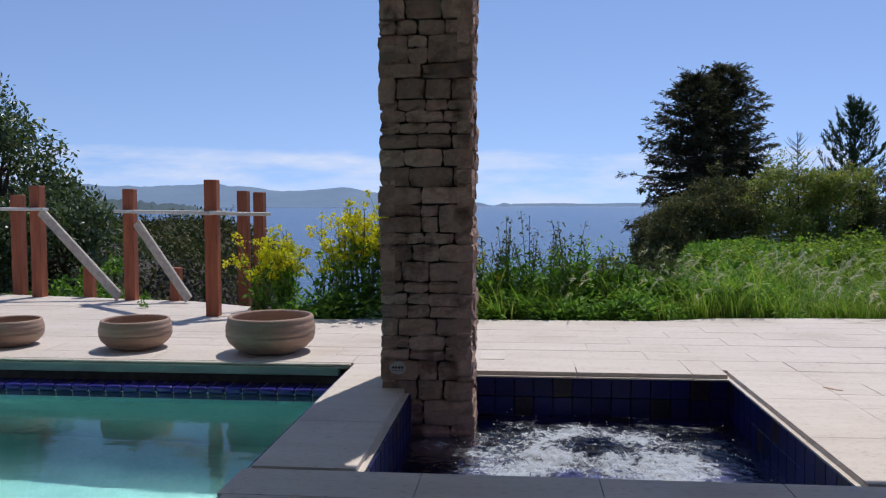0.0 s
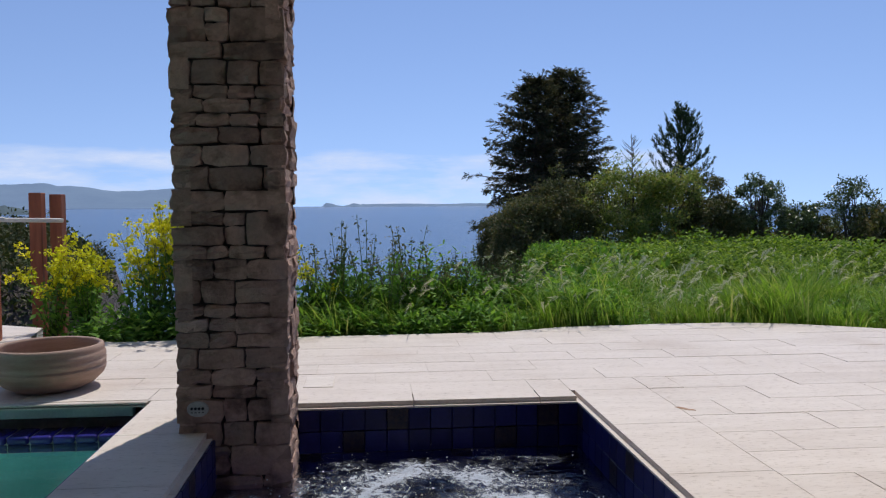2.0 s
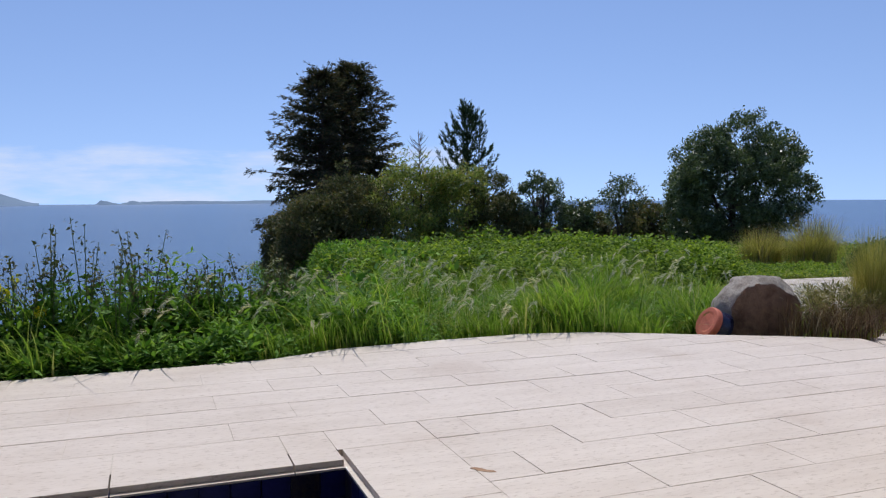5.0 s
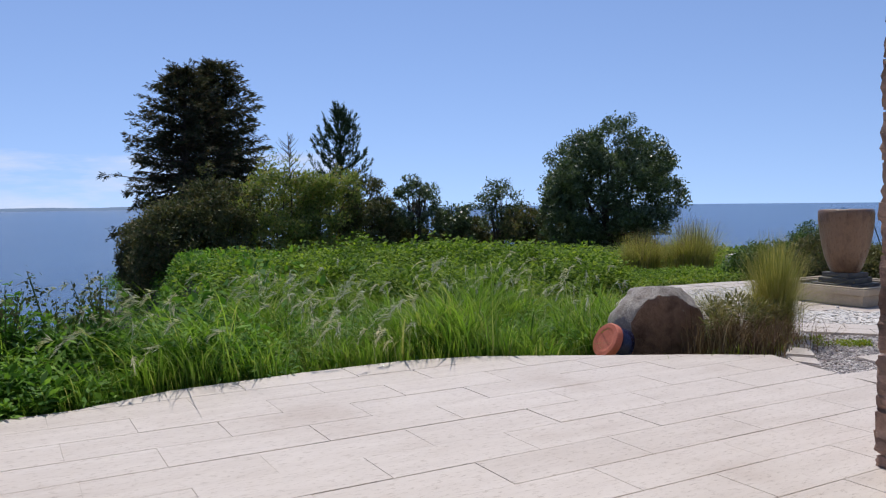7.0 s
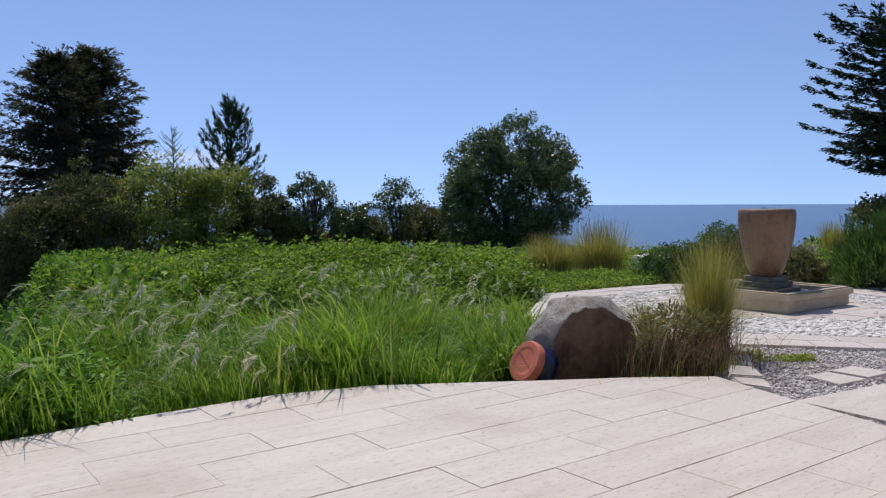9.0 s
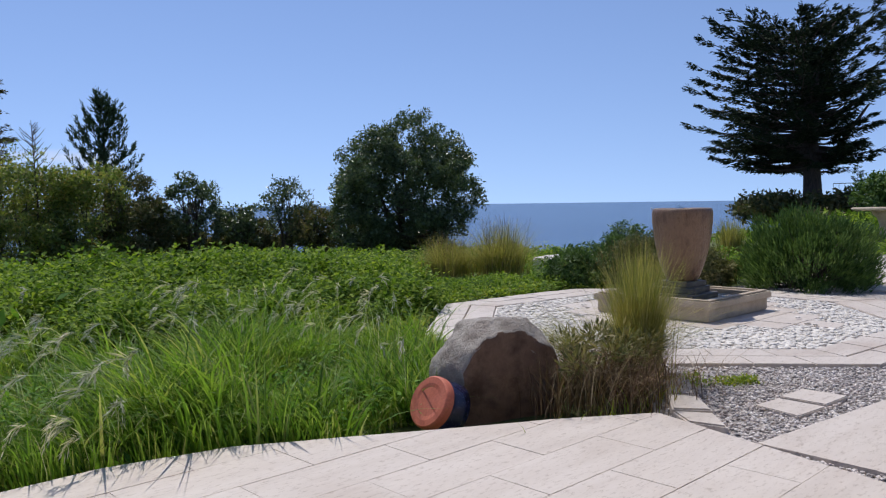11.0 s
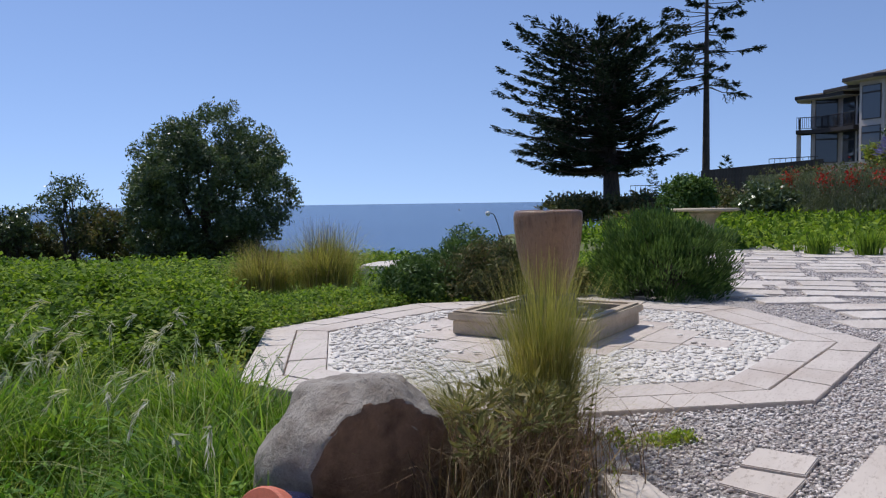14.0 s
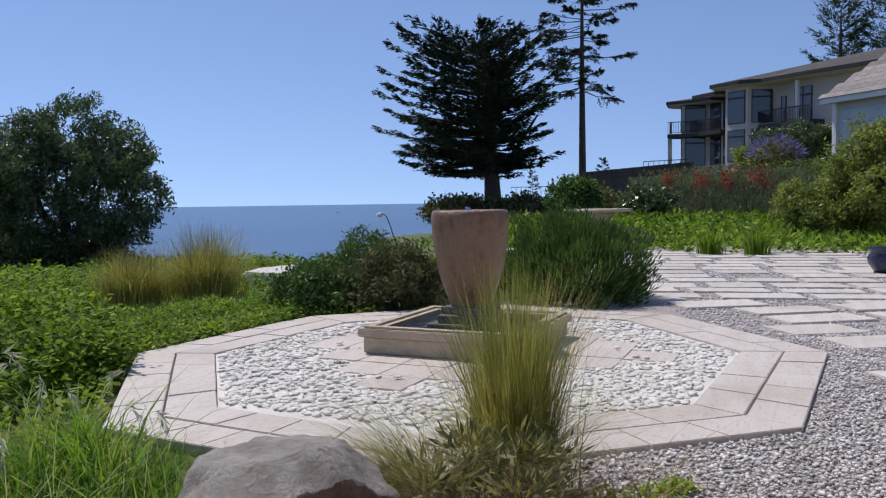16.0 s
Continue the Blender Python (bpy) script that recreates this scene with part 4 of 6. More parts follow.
# ---- round stone table ----
table = thing("stone_table", (26.1, 6.55, -0.1), "round pale stone pedestal table", "table")
part("tabletop", lathe([(0.3, 1.06), (0.88, 1.085), (0.95, 1.1), (0.97, 1.13), (0.95, 1.17), (0.3, 1.18)], 48), BASIN, table, smooth=False)
part("pedestal", lathe([(0.36, 0.14), (0.37, 0.2), (0.3, 0.26), (0.24, 0.4), (0.25, 0.7), (0.3, 0.86), (0.42, 0.98), (0.46, 1.065)], 32), BASIN, table, smooth=True)
part("foot", box(-0.42, -0.42, -0.02, 0.42, 0.42, 0.14, 0.02, 2), BASIN, table)
dark_pot = thing("planter_pot", (19.9, -0.28, -0.08), "low dark glazed planter pot", "planter")
part("body", lathe([(0.25, 0), (0.32, 0.05), (0.42, 0.2), (0.43, 0.3), (0.38, 0.4), (0.42, 0.45), (0.44, 0.47), (0.41, 0.48), (0.37, 0.43), (0.33, 0.38)], 36), BLUE_GLAZE, dark_pot, smooth=True)
part("soil", lathe([(0.34, 0.37), (0.35, 0.39), (0.1, 0.41)], 24), SOIL, dark_pot)

# ---- foliage materials ----
GRASS = leaf_mat("meadow_grass", [(0.075, 0.145, 0.022), (0.14, 0.26, 0.038), (0.225, 0.37, 0.055), (0.31, 0.44, 0.09), (0.44, 0.44, 0.19)], 0.5, 0.42, 0.35)
SEED = leaf_mat("pale_seed_heads", [(0.42, 0.41, 0.34), (0.6, 0.58, 0.52), (0.76, 0.73, 0.68)], 0.7, 0.4)
WEED = leaf_mat("weed_leaf", [(0.06, 0.15, 0.026), (0.11, 0.24, 0.038), (0.18, 0.34, 0.055), (0.26, 0.42, 0.08)], 0.65, 0.35)
COVER_LEAF = leaf_mat("ground_cover_leaf", [(0.055, 0.11, 0.016), (0.12, 0.21, 0.027), (0.22, 0.33, 0.045), (0.36, 0.45, 0.075)], 0.75, 0.38)
LIME_LEAF = leaf_mat("lime_succulent_leaf", [(0.2, 0.3, 0.04), (0.32, 0.4, 0.06), (0.42, 0.42, 0.07)], 0.5, 0.35)
SPRUCE = leaf_mat("spruce_needles", [(0.04, 0.052, 0.034), (0.065, 0.075, 0.045), (0.1, 0.095, 0.055), (0.17, 0.11, 0.07)], 0.7, 0.2)
PINE = leaf_mat("pine_needles", [(0.035, 0.065, 0.04), (0.055, 0.09, 0.05), (0.085, 0.12, 0.06)], 0.6, 0.15)
BUSH = leaf_mat("scrub_leaf", [(0.11, 0.15, 0.045), (0.2, 0.26, 0.07), (0.32, 0.38, 0.11), (0.38, 0.29, 0.11)], 0.45, 0.45, 0.4)
SCRUB_DARK = leaf_mat("dark_scrub_leaf", [(0.075, 0.09, 0.045), (0.13, 0.145, 0.065), (0.22, 0.17, 0.09)], 0.65, 0.25)
BAY = leaf_mat("glossy_bay_leaf", [(0.05, 0.08, 0.04), (0.085, 0.125, 0.06), (0.13, 0.175, 0.085), (0.19, 0.23, 0.13)], 0.34, 0.25, 0.5)
CYPRESS = leaf_mat("cypress_spray", [(0.018, 0.03, 0.018), (0.028, 0.045, 0.024), (0.05, 0.068, 0.032)], 0.75, 0.08)
ROSEMARY = leaf_mat("rosemary_leaf", [(0.06, 0.11, 0.035), (0.1, 0.17, 0.05), (0.17, 0.25, 0.08)], 0.5, 0.25)
TRAIL = leaf_mat("trailing_rosemary_leaf", [(0.12, 0.14, 0.09), (0.2, 0.225, 0.15), (0.3, 0.32, 0.24)], 0.6, 0.3)
CLIFF_LEAF = leaf_mat("cliff_scrub_leaf", [(0.035, 0.05, 0.022), (0.065, 0.085, 0.032), (0.12, 0.1, 0.05)], 0.7, 0.2)
FEATHER = leaf_mat("feather_grass", [(0.2, 0.22, 0.06), (0.34, 0.32, 0.1), (0.48, 0.41, 0.17), (0.6, 0.5, 0.27)], 0.5, 0.45)
DRY = leaf_mat("dry_stalks", [(0.1, 0.06, 0.04), (0.22, 0.14, 0.09), (0.48, 0.36, 0.24)], 0.8, 0.15)
SAGE = leaf_mat("sage_leaf", [(0.13, 0.14, 0.05), (0.25, 0.24, 0.1), (0.4, 0.34, 0.18)], 0.6, 0.25)
YELLOW = leaf_mat("mustard_flower", [(0.6, 0.54, 0.015), (0.74, 0.68, 0.025), (0.8, 0.77, 0.07)], 0.6, 0.35)
RED_FLOWER = leaf_mat("red_flower", [(0.4, 0.02, 0.02), (0.62, 0.04, 0.035)], 0.6, 0.3)
PURPLE = leaf_mat("purple_spike", [(0.15, 0.13, 0.36), (0.28, 0.25, 0.55)], 0.7, 0.3)
BARK = surface("bark", (0.05, 0.038, 0.03), (0.13, 0.1, 0.08), 5, 30, 0.9, 1.0, 0.03, stretch=(2, 2, 0.4))
STEM = surface("green_stem", (0.07, 0.12, 0.03), (0.13, 0.18, 0.05), 8, 50, 0.7)


# ---- foliage builders ----
def blade_arrays(base, height, width, lean_dir, lean, seg=3):
    """Bent tapering grass blades."""
    n = len(base)
    s = np.linspace(0, 1, seg + 1)
    d = np.stack([np.cos(lean_dir), np.sin(lean_dir)], -1)
    side = np.stack([-d[:, 1], d[:, 0]], -1)
    tw = rng.uniform(-0.9, 0.9, n)
    side = side * np.cos(tw)[:, None] + d * np.sin(tw)[:, None]
    out = lean[:, None] * (s[None] ** 2.0) * height[:, None]
    up = height[:, None] * (s[None] - 0.35 * lean[:, None] * s[None] ** 2.6)
    c = np.stack([base[:, 0, None] + d[:, 0, None] * out, base[:, 1, None] + d[:, 1, None] * out, base[:, 2, None] + up], -1)
    w = width[:, None] * (1 - 0.93 * s[None] ** 1.5) * 0.5
    off = np.concatenate([side, np.zeros((n, 1))], -1)[:, None] * w[..., None]
    v = np.stack([c - off, c + off], 2).reshape(-1, 3)
    k = 2 * (seg + 1)
    q = np.array([[2 * i, 2 * i + 1, 2 * i + 3, 2 * i + 2] for i in range(seg)])
    return v, (q[None] + (np.arange(n) * k)[:, None, None]).reshape(-1, 4)


def leaf_arrays(pos, size, ratio=0.5, up=0.35, axis=None, droop=0.0):
    """Leaves as small folded rhombs in random directions, or along an axis."""
    n = len(pos)
    a = rng.normal(0, 1, (n, 3)) if axis is None else axis + rng.normal(0, 0.25, (n, 3))
    a[:, 2] -= droop
    a /= np.linalg.norm(a, axis=1)[:, None] + 1e-9
    m = rng.normal(0, 1, (n, 3))
    m[:, 2] += up * 3
    b = np.cross(m, a)
    b /= np.linalg.norm(b, axis=1)[:, None] + 1e-9
    nrm = np.cross(a, b)
    L, W = size[:, None], size[:, None] * ratio
    v = np.stack([pos, pos + a * L * 0.45 + b * W * 0.5 + nrm * W * 0.12, pos + a * L, pos + a * L * 0.45 - b * W * 0.5 + nrm * W * 0.12], 1).reshape(-1, 3)
    return v, np.arange(n * 4).reshape(-1, 4)


def merge(*sets):
    v, q, o = [], [], 0
    for a, b in sets:
        v.append(a)
        q.append(b + o)
        o += len(a)
    return np.concatenate(v), np.concatenate(q)


def clumps(centres, radii, per, squash=0.8, shell=0.55):
    """Points in and near the skins of many clumps."""
    c = np.repeat(np.asarray(centres, float), per, 0)
    r = np.repeat(np.asarray(radii, float), per)
    d = rng.normal(0, 1, (len(c), 3))
    d /= np.linalg.norm(d, axis=1)[:, None]
    k = r * (shell + (1 - shell) * rng.uniform(0, 1, len(c))) * rng.uniform(0.75, 1.15, len(c))
    d[:, 2] *= squash
    return c + d * k[:, None], d


def crown_centres(centre, size, n, seed, low=-0.75):
    """Uneven clump centres filling an egg-shaped crown."""
    g = np.random.default_rng(seed)
    out = []
    while len(out) < n:
        p = g.uniform(-1, 1, 3)
        if p[2] < low or np.linalg.norm(p) > 1.0 or np.linalg.norm(p) < 0.5:
            continue
        lump = 0.93 + 0.26 * noise.noise(Vector(p) * 1.7 + Vector((seed, 0, 0))) + 0.14 * noise.noise(Vector(p) * 4.3 + Vector((0, seed, 0)))
        out.append(np.array(centre) + p * lump * np.array(size))
    return np.array(out)


def tree(name, base, crown, size, n, per, rad, leaf, ratio, mat, seed, label, category="tree", trunk=0.14, stems=3, low=-0.75, up=0.35, shell=0.45, limbs=24):
    """A tree with tapered stems, limbs and a leafy crown."""
    t = thing(name, base, label, category)
    g = random.Random(seed)
    cc = crown_centres(crown, size, n, seed, low)
    cr = np.array([rad * g.uniform(0.65, 1.25) for _ in cc])
    pts, d = clumps(cc, cr, per, 0.8, shell)
    lv = leaf_arrays(pts, leaf * rng.uniform(0.6, 1.3, len(pts)), ratio, up)
    part("crown", mesh_np("crown", *lv), mat, t)
    tubes = []
    tops = []
    for k in range(stems):
        a = 6.283 * k / stems + g.uniform(-0.4, 0.4)
        e = Vector((crown[0] + size[0] * 0.4 * math.cos(a) * (stems > 1), crown[1] + size[1] * 0.4 * math.sin(a) * (stems > 1), crown[2] + size[2] * 0.35))
        p0 = Vector((0.12 * math.cos(a) * (stems > 1), 0.12 * math.sin(a) * (stems > 1), -0.4))
        mid = p0.lerp(e, 0.45) + Vector((g.uniform(-0.2, 0.2), g.uniform(-0.2, 0.2), 0.2))
        tubes.append(tube([p0, p0.lerp(mid, 0.5), mid, mid.lerp(e, 0.5) + Vector((g.uniform(-0.15, 0.15), 0, 0)), e], [trunk, trunk * 0.85, trunk * 0.65, trunk * 0.42, trunk * 0.15], 7))
        tops.append((p0, mid, e))
    part("trunk", join_tubes("trunk", tubes), BARK, t)
    lim = []
    for c in cc[:: max(1, len(cc) // limbs)]:
        p0, mid, e = g.choice(tops)
        s = p0.lerp(mid, g.uniform(0.6, 1)) if g.random() < 0.5 else mid.lerp(e, g.uniform(0, 0.8))
        c = Vector(c)
        lim.append(tube([s, s.lerp(c, 0.5) + Vector((0, 0, 0.12)), c], [trunk * 0.32, trunk * 0.2, trunk * 0.06], 5))
    part("branchwork", join_tubes("branchwork", lim), BARK, t)
    return t


def at(bearing, dist, eye):
    return eye[0] + dist * math.sin(radians(bearing)), eye[1] + dist * math.cos(radians(bearing))


def gz(x, y):
    return float(ground_z(np.array([x]), np.array([y]))[0])


def scatter(n, x0, x1, y0, y1, inland=0.1):
    px, py = rng.uniform(x0, x1, n), rng.uniform(y0, y1, n)
    k = (inside_distance(px, py) > inland) & ~in_poly(px, py, TERRACE) & ~in_octagon(px, py, OR + 0.05)
    k &= ~in_poly(px, py, [(5.0, 0.4), (5.9, 1.95), (6.2, 2.15), (7.0, 2.75), (7.4, 2.9), (8.8, 1.2), (14, 1.2), (30, 6), (30, -9), (5, -9)])
    return px[k], py[k]


# ---- meadow ----
def terrace_gap(px, py):
    d = np.full(px.shape, 1e9)
    for (ax, ay), (bx, by) in zip(TERRACE[:17], TERRACE[1:18]):
        vx, vy = bx - ax, by - ay
        u = np.clip(((px - ax) * vx + (py - ay) * vy) / (vx * vx + vy * vy), 0, 1)
        d = np.minimum(d, np.hypot(px - ax - u * vx, py - ay - u * vy))
    return d


def tussocks(n, x0, x1, y0, y1, h, w, per, reach=0.075, wind=0.5, seg=4, gap=0.34):
    """Grass in tussocks: fine arching blades, bent by the sea wind."""
    cx, cy = scatter(n, x0, x1, y0, y1, -0.3)
    nz = np.array([noise.noise((a * 0.9, b * 0.9, 0.3)) for a, b in zip(cx, cy)])
    ok = nz > rng.uniform(-0.9, 0.15, len(cx))
    cx, cy, nz = cx[ok], cy[ok], nz[ok]
    tall = h * rng.uniform(0.5, 1.3, len(cx)) * (0.85 + 0.6 * nz) * np.clip(0.5 + 0.55 * terrace_gap(cx, cy), 0.5, 1)
    cx, cy, tall = np.repeat(cx, per), np.repeat(cy, per), np.repeat(tall, per)
    dx, dy = rng.normal(0, reach, len(cx)), rng.normal(0, reach, len(cx))
    px, py = cx + dx, cy + dy
    ax, ay = dx / reach + rng.normal(0, 0.7, len(cx)) - 1.6 * wind, dy / reach + rng.normal(0, 0.7, len(cx)) - 0.9 * wind
    ok = ~in_poly(px, py, TERRACE) & (terrace_gap(px, py) > 0.03) & (np.hypot(px - 4.7, py - 2.85) > 0.34) & (np.hypot(px - 5.5, py - 2.95) > 0.5)
    hh = tall * rng.uniform(0.35, 1.1, len(cx))
    edge = np.clip((terrace_gap(px, py) - 0.03) / gap, 0.25, 1)
    lean = np.clip(rng.uniform(0.1, 0.55, len(cx)) + 0.22 * np.hypot(ax, ay), 0.1, 1.3) * edge
    return blade_arrays(np.stack([px, py, ground_z(px, py) - 0.02], -1)[ok], hh[ok], (w * rng.uniform(0.5, 1.4, len(cx)))[ok], np.arctan2(ay, ax)[ok], lean[ok], seg)


def leafy(n, x0, x1, y0, y1, h, size, nodes, ratio=0.5, inland=-0.3, dense=-0.5, f=0.8, soft_edge=0.35):
    """Upright leafy plants: crossed pairs of leaves up each stem, widest below the tip."""
    px, py = scatter(n, x0, x1, y0, y1, inland)
    nz = np.array([noise.fractal((a * f, b * f, 1.7), 0.8, 2.0, 3) for a, b in zip(px, py)])
    ok = (nz > rng.uniform(dense - 0.4, dense + 0.3, len(px))) & (terrace_gap(px, py) > 0.07)
    px, py, nz = px[ok], py[ok], nz[ok]
    hh = h * rng.uniform(0.65, 1.15, len(px)) * (0.75 + 0.6 * np.clip(nz, -0.5, 0.9)) * np.clip(soft_edge + 0.8 * terrace_gap(px, py), soft_edge, 1)
    a0 = rng.uniform(0, 6.283, len(px))
    tx, ty = rng.normal(-0.12, 0.16, len(px)), rng.normal(-0.05, 0.16, len(px))
    base = ground_z(px, py)
    pos, axis, sizes = [], [], []
    for k in range(nodes):
        u = 0.25 + 0.75 * (k + rng.uniform(-0.3, 0.3, len(px))) / max(nodes - 1, 1)
        u = np.clip(u, 0.15, 1)
        for side in (0, math.pi):
            a = a0 + 1.571 * k + side + rng.normal(0, 0.35, len(px))
            pos.append(np.stack([px + tx * u * hh + 0.02 * np.cos(a), py + ty * u * hh + 0.02 * np.sin(a), base + hh * u], -1))
            axis.append(np.stack([np.cos(a), np.sin(a), np.where(u > 0.9, 0.5, 0.05) + rng.normal(0, 0.22, len(px))], -1))
            sizes.append(size * rng.uniform(0.7, 1.25, len(px)) * (1.1 - 0.45 * np.abs(u - 0.65)))
    return leaf_arrays(np.concatenate(pos), np.concatenate(sizes), ratio, 0.9, np.concatenate(axis))


grass_sets = [tussocks(560, -0.4, 5.6, 2.9, 5.2, 0.6, 0.0145, 36), tussocks(640, -0.4, 6.6, 4.6, 8.4, 0.7, 0.016, 34), tussocks(170, -2.6, 4.4, 3.2, 5.8, 0.95, 0.02, 40, 0.12, 0.8, 5), tussocks(140, -1.0, 5.4, 3.0, 4.2, 0.5, 0.017, 26, 0.12, 0.8, 5),
              tussocks(200, 1.0, 7.0, 7.5, 10.5, 0.62, 0.018, 28), tussocks(460, 4.9, 7.2, 3.0, 6.6, 0.24, 0.009, 30, 0.08, 0.2), tussocks(50, 4.8, 6.4, 4.4, 6.4, 0.62, 0.012, 36),
              tussocks(240, 11.4, 17.5, 7.6, 11.5, 0.34, 0.016, 26, 0.1, 0.2)]
tagged(part("meadow_grass", mesh_np("meadow_grass", *merge(*grass_sets)), GRASS), "tall wind-blown green meadow grass beside the terrace", "grass", kind="stuff")
# drooping pale seed plumes
px, py = scatter(1000, -1.2, 6.2, 3.25, 6.2, 0)
nz = np.array([noise.noise((a * 0.8, b * 0.8, 4.3)) for a, b in zip(px, py)])
ok = nz > rng.uniform(-0.5, 1.3, len(nz))
px, py = px[ok], py[ok]
h = rng.uniform(0.55, 1.0, len(px)) * np.clip(0.6 + terrace_gap(px, py) * 0.4, 0.6, 1)
aim = rng.normal(3.6, 0.6, len(px))
base = np.stack([px, py, ground_z(px, py)], -1)
stalk = blade_arrays(base, h, np.full(len(px), 0.004), aim, np.full(len(px), 0.3), 3)
tip = base + np.stack([np.cos(aim) * 0.3 * h, np.sin(aim) * 0.3 * h, h * 0.895], -1)
k = 30
run = np.tile(np.linspace(0, 1, k), len(tip))
ha = np.repeat(aim, k)
bow = rng.uniform(0.1, 0.24, len(tip)).repeat(k)
hd = np.repeat(tip, k, 0) + np.stack([np.cos(ha) * run * bow, np.sin(ha) * run * bow, (0.35 * run - 0.75 * run ** 2) * bow], -1) + rng.normal(0, 0.004, (len(ha), 3))
out = np.stack([np.cos(ha), np.sin(ha), 0.25 - 1.3 * run], -1)
awn = leaf_arrays(hd, rng.uniform(0.05, 0.11, len(hd)) * (1.15 - 0.5 * run), 0.085, 0.2, out)
tagged(part("seed_heads", mesh_np("seed_heads", *merge(stalk, awn)), SEED), "pale feathery seed plumes drooping over the meadow grass", "grass", kind="stuff")

# leafy weeds at the cliff and among the grass
tagged(part("weeds", mesh_np("weeds", *merge(leafy(1500, -4.6, 0.5, 2.9, 4.6, 0.74, 0.115, 8, 0.32), leafy(300, -0.6, 1.8, 3.4, 5.0, 0.6, 0.1, 7, 0.32), leafy(620, 0.8, 5.4, 3.2, 6.4, 0.36, 0.075, 6, 0.36), leafy(900, -4.8, 1.6, 3.8, 6.4, 0.6, 0.12, 6, 0.4, -0.6))), WEED),
       "dense dark green leafy weeds on the cliff edge", "weeds", kind="stuff")
cover_sets = [leafy(7500, 1.6, 9.0, 6.6, 10.5, 0.62, 0.075, 7, 0.6, -0.2, -0.3, 1.3), leafy(5600, 1.8, 10.5, 9.5, 15.0, 0.68, 0.1, 7, 0.6, 0.0, -0.3, 0.9), leafy(2600, 10.5, 19, 11.0, 15.0, 0.4, 0.1, 6, 0.6, 0.0, -0.3, 0.9), leafy(8000, 2.5, 32, 14.0, 30, 0.62, 0.15, 6, 0.6, 0.1, f=0.5),
              leafy(2600, 6.4, 12.5, 6.4, 9.2, 0.26, 0.06, 5, 0.6, 0.1), leafy(6000, 14, 32, 5.6, 15, 0.42, 0.12, 5, 0.45, 0.1), leafy(1200, 3, 34, 28, 42, 0.4, 0.24, 4, 0.6, 0.1)]
tagged(part("ground_cover", mesh_np("ground_cover", *merge(*cover_sets)), COVER_LEAF), "bright green leafy ground cover over the headland", "ground cover", kind="stuff")
px, py = scatter(9000, 6.3, 12.5, 4.9, 8.2, 0.1)
near_edge = in_octagon(px, py, OR + 0.75)
px, py = px[near_edge], py[near_edge]
lime = leaf_arrays(np.stack([px, py, ground_z(px, py) + rng.uniform(0.02, 0.16, len(px))], -1), rng.uniform(0.035, 0.08, len(px)), 0.6, 0.8)
p2, _ = clumps([(6.95, 2.2, -0.05), (7.15, 2.0, -0.06), (7.3, 1.9, -0.06), (6.8, 2.32, -0.05)], [0.16, 0.13, 0.11, 0.1], 240, 0.4)
tagged(part("sedum_mat", mesh_np("sedum_mat", *merge(lime, leaf_arrays(p2, rng.uniform(0.02, 0.045, len(p2)), 0.5, 0.6))), LIME_LEAF), "low lime-green creeping leaves round the court and gravel", "ground cover", kind="stuff")


pts = []
for (ax, ay), (bx, by) in zip(EDGE[6:12], EDGE[7:13]):
    k = int(math.hypot(bx - ax, by - ay) * 420)
    u = rng.uniform(0, 1, k)
    pts.append(np.stack([ax + (bx - ax) * u + rng.normal(0.1, 0.7, k), ay + (by - ay) * u + rng.normal(0, 0.6, k), np.zeros(k)], -1))
pts = np.concatenate(pts)
pts[:, 2] = np.maximum(ground_z(pts[:, 0], pts[:, 1]), -3.5) + rng.uniform(0, 0.75, len(pts))
tagged(part("cliff_edge_scrub", mesh_np("cliff_edge_scrub", *leaf_arrays(pts, rng.uniform(0.07, 0.2, len(pts)), 0.45, 0.4)), WEED), "leafy scrub hanging over the cliff edge", "scrub", kind="stuff")


# ---- single plants ----
def tuft(name, x, y, n, h, spread, width, mat, label, droop=(0.1, 0.7), base=0.12, z=None):
    t = thing(name, (x, y, gz(x, y) if z is None else z), label, "ornamental grass", "tufts of feather grass")
    b = rng.normal(0, base, (n, 3)) * (1, 1, 0)
    a = np.arctan2(b[:, 1], b[:, 0]) + rng.normal(0, 0.7, n)
    part("blades", mesh_np("blades", *blade_arrays(b, h * rng.uniform(0.55, 1.05, n), width * rng.uniform(0.6, 1.3, n), a, spread * rng.uniform(*droop, n), 5)), mat, t)
    return t


feather = tuft("feather_grass", 6.78, 2.58, 1900, 1.2, 0.5, 0.005, FEATHER, "upright golden-green feather grass tuft beside the court", (0.0, 0.7), 0.075, -0.1)
for k, (n, dx, dy, h0, h1, aim, wide, l0, l1) in enumerate(((800, 0, 0, 0.5, 1.02, 0.0, 3.2, 0.7, 1.25), (500, -0.02, 0.05, 0.35, 0.75, 0.0, 3.2, 0.9, 1.4), (620, -0.3, 0.35, 0.4, 0.85, 2.5, 0.6, 0.5, 1.35))):
    side = rng.normal(0, 1, (n, 3)) * (0.08, 0.08, 0) + (dx, dy, 0.04)
    part("side_blades", mesh_np("side_blades", *blade_arrays(side, rng.uniform(h0, h1, n), rng.uniform(0.0025, 0.005, n), rng.normal(aim, 0.55, n) if k == 2 else rng.uniform(-wide, wide, n), rng.uniform(l0, l1, n), 6)), FEATHER, feather)
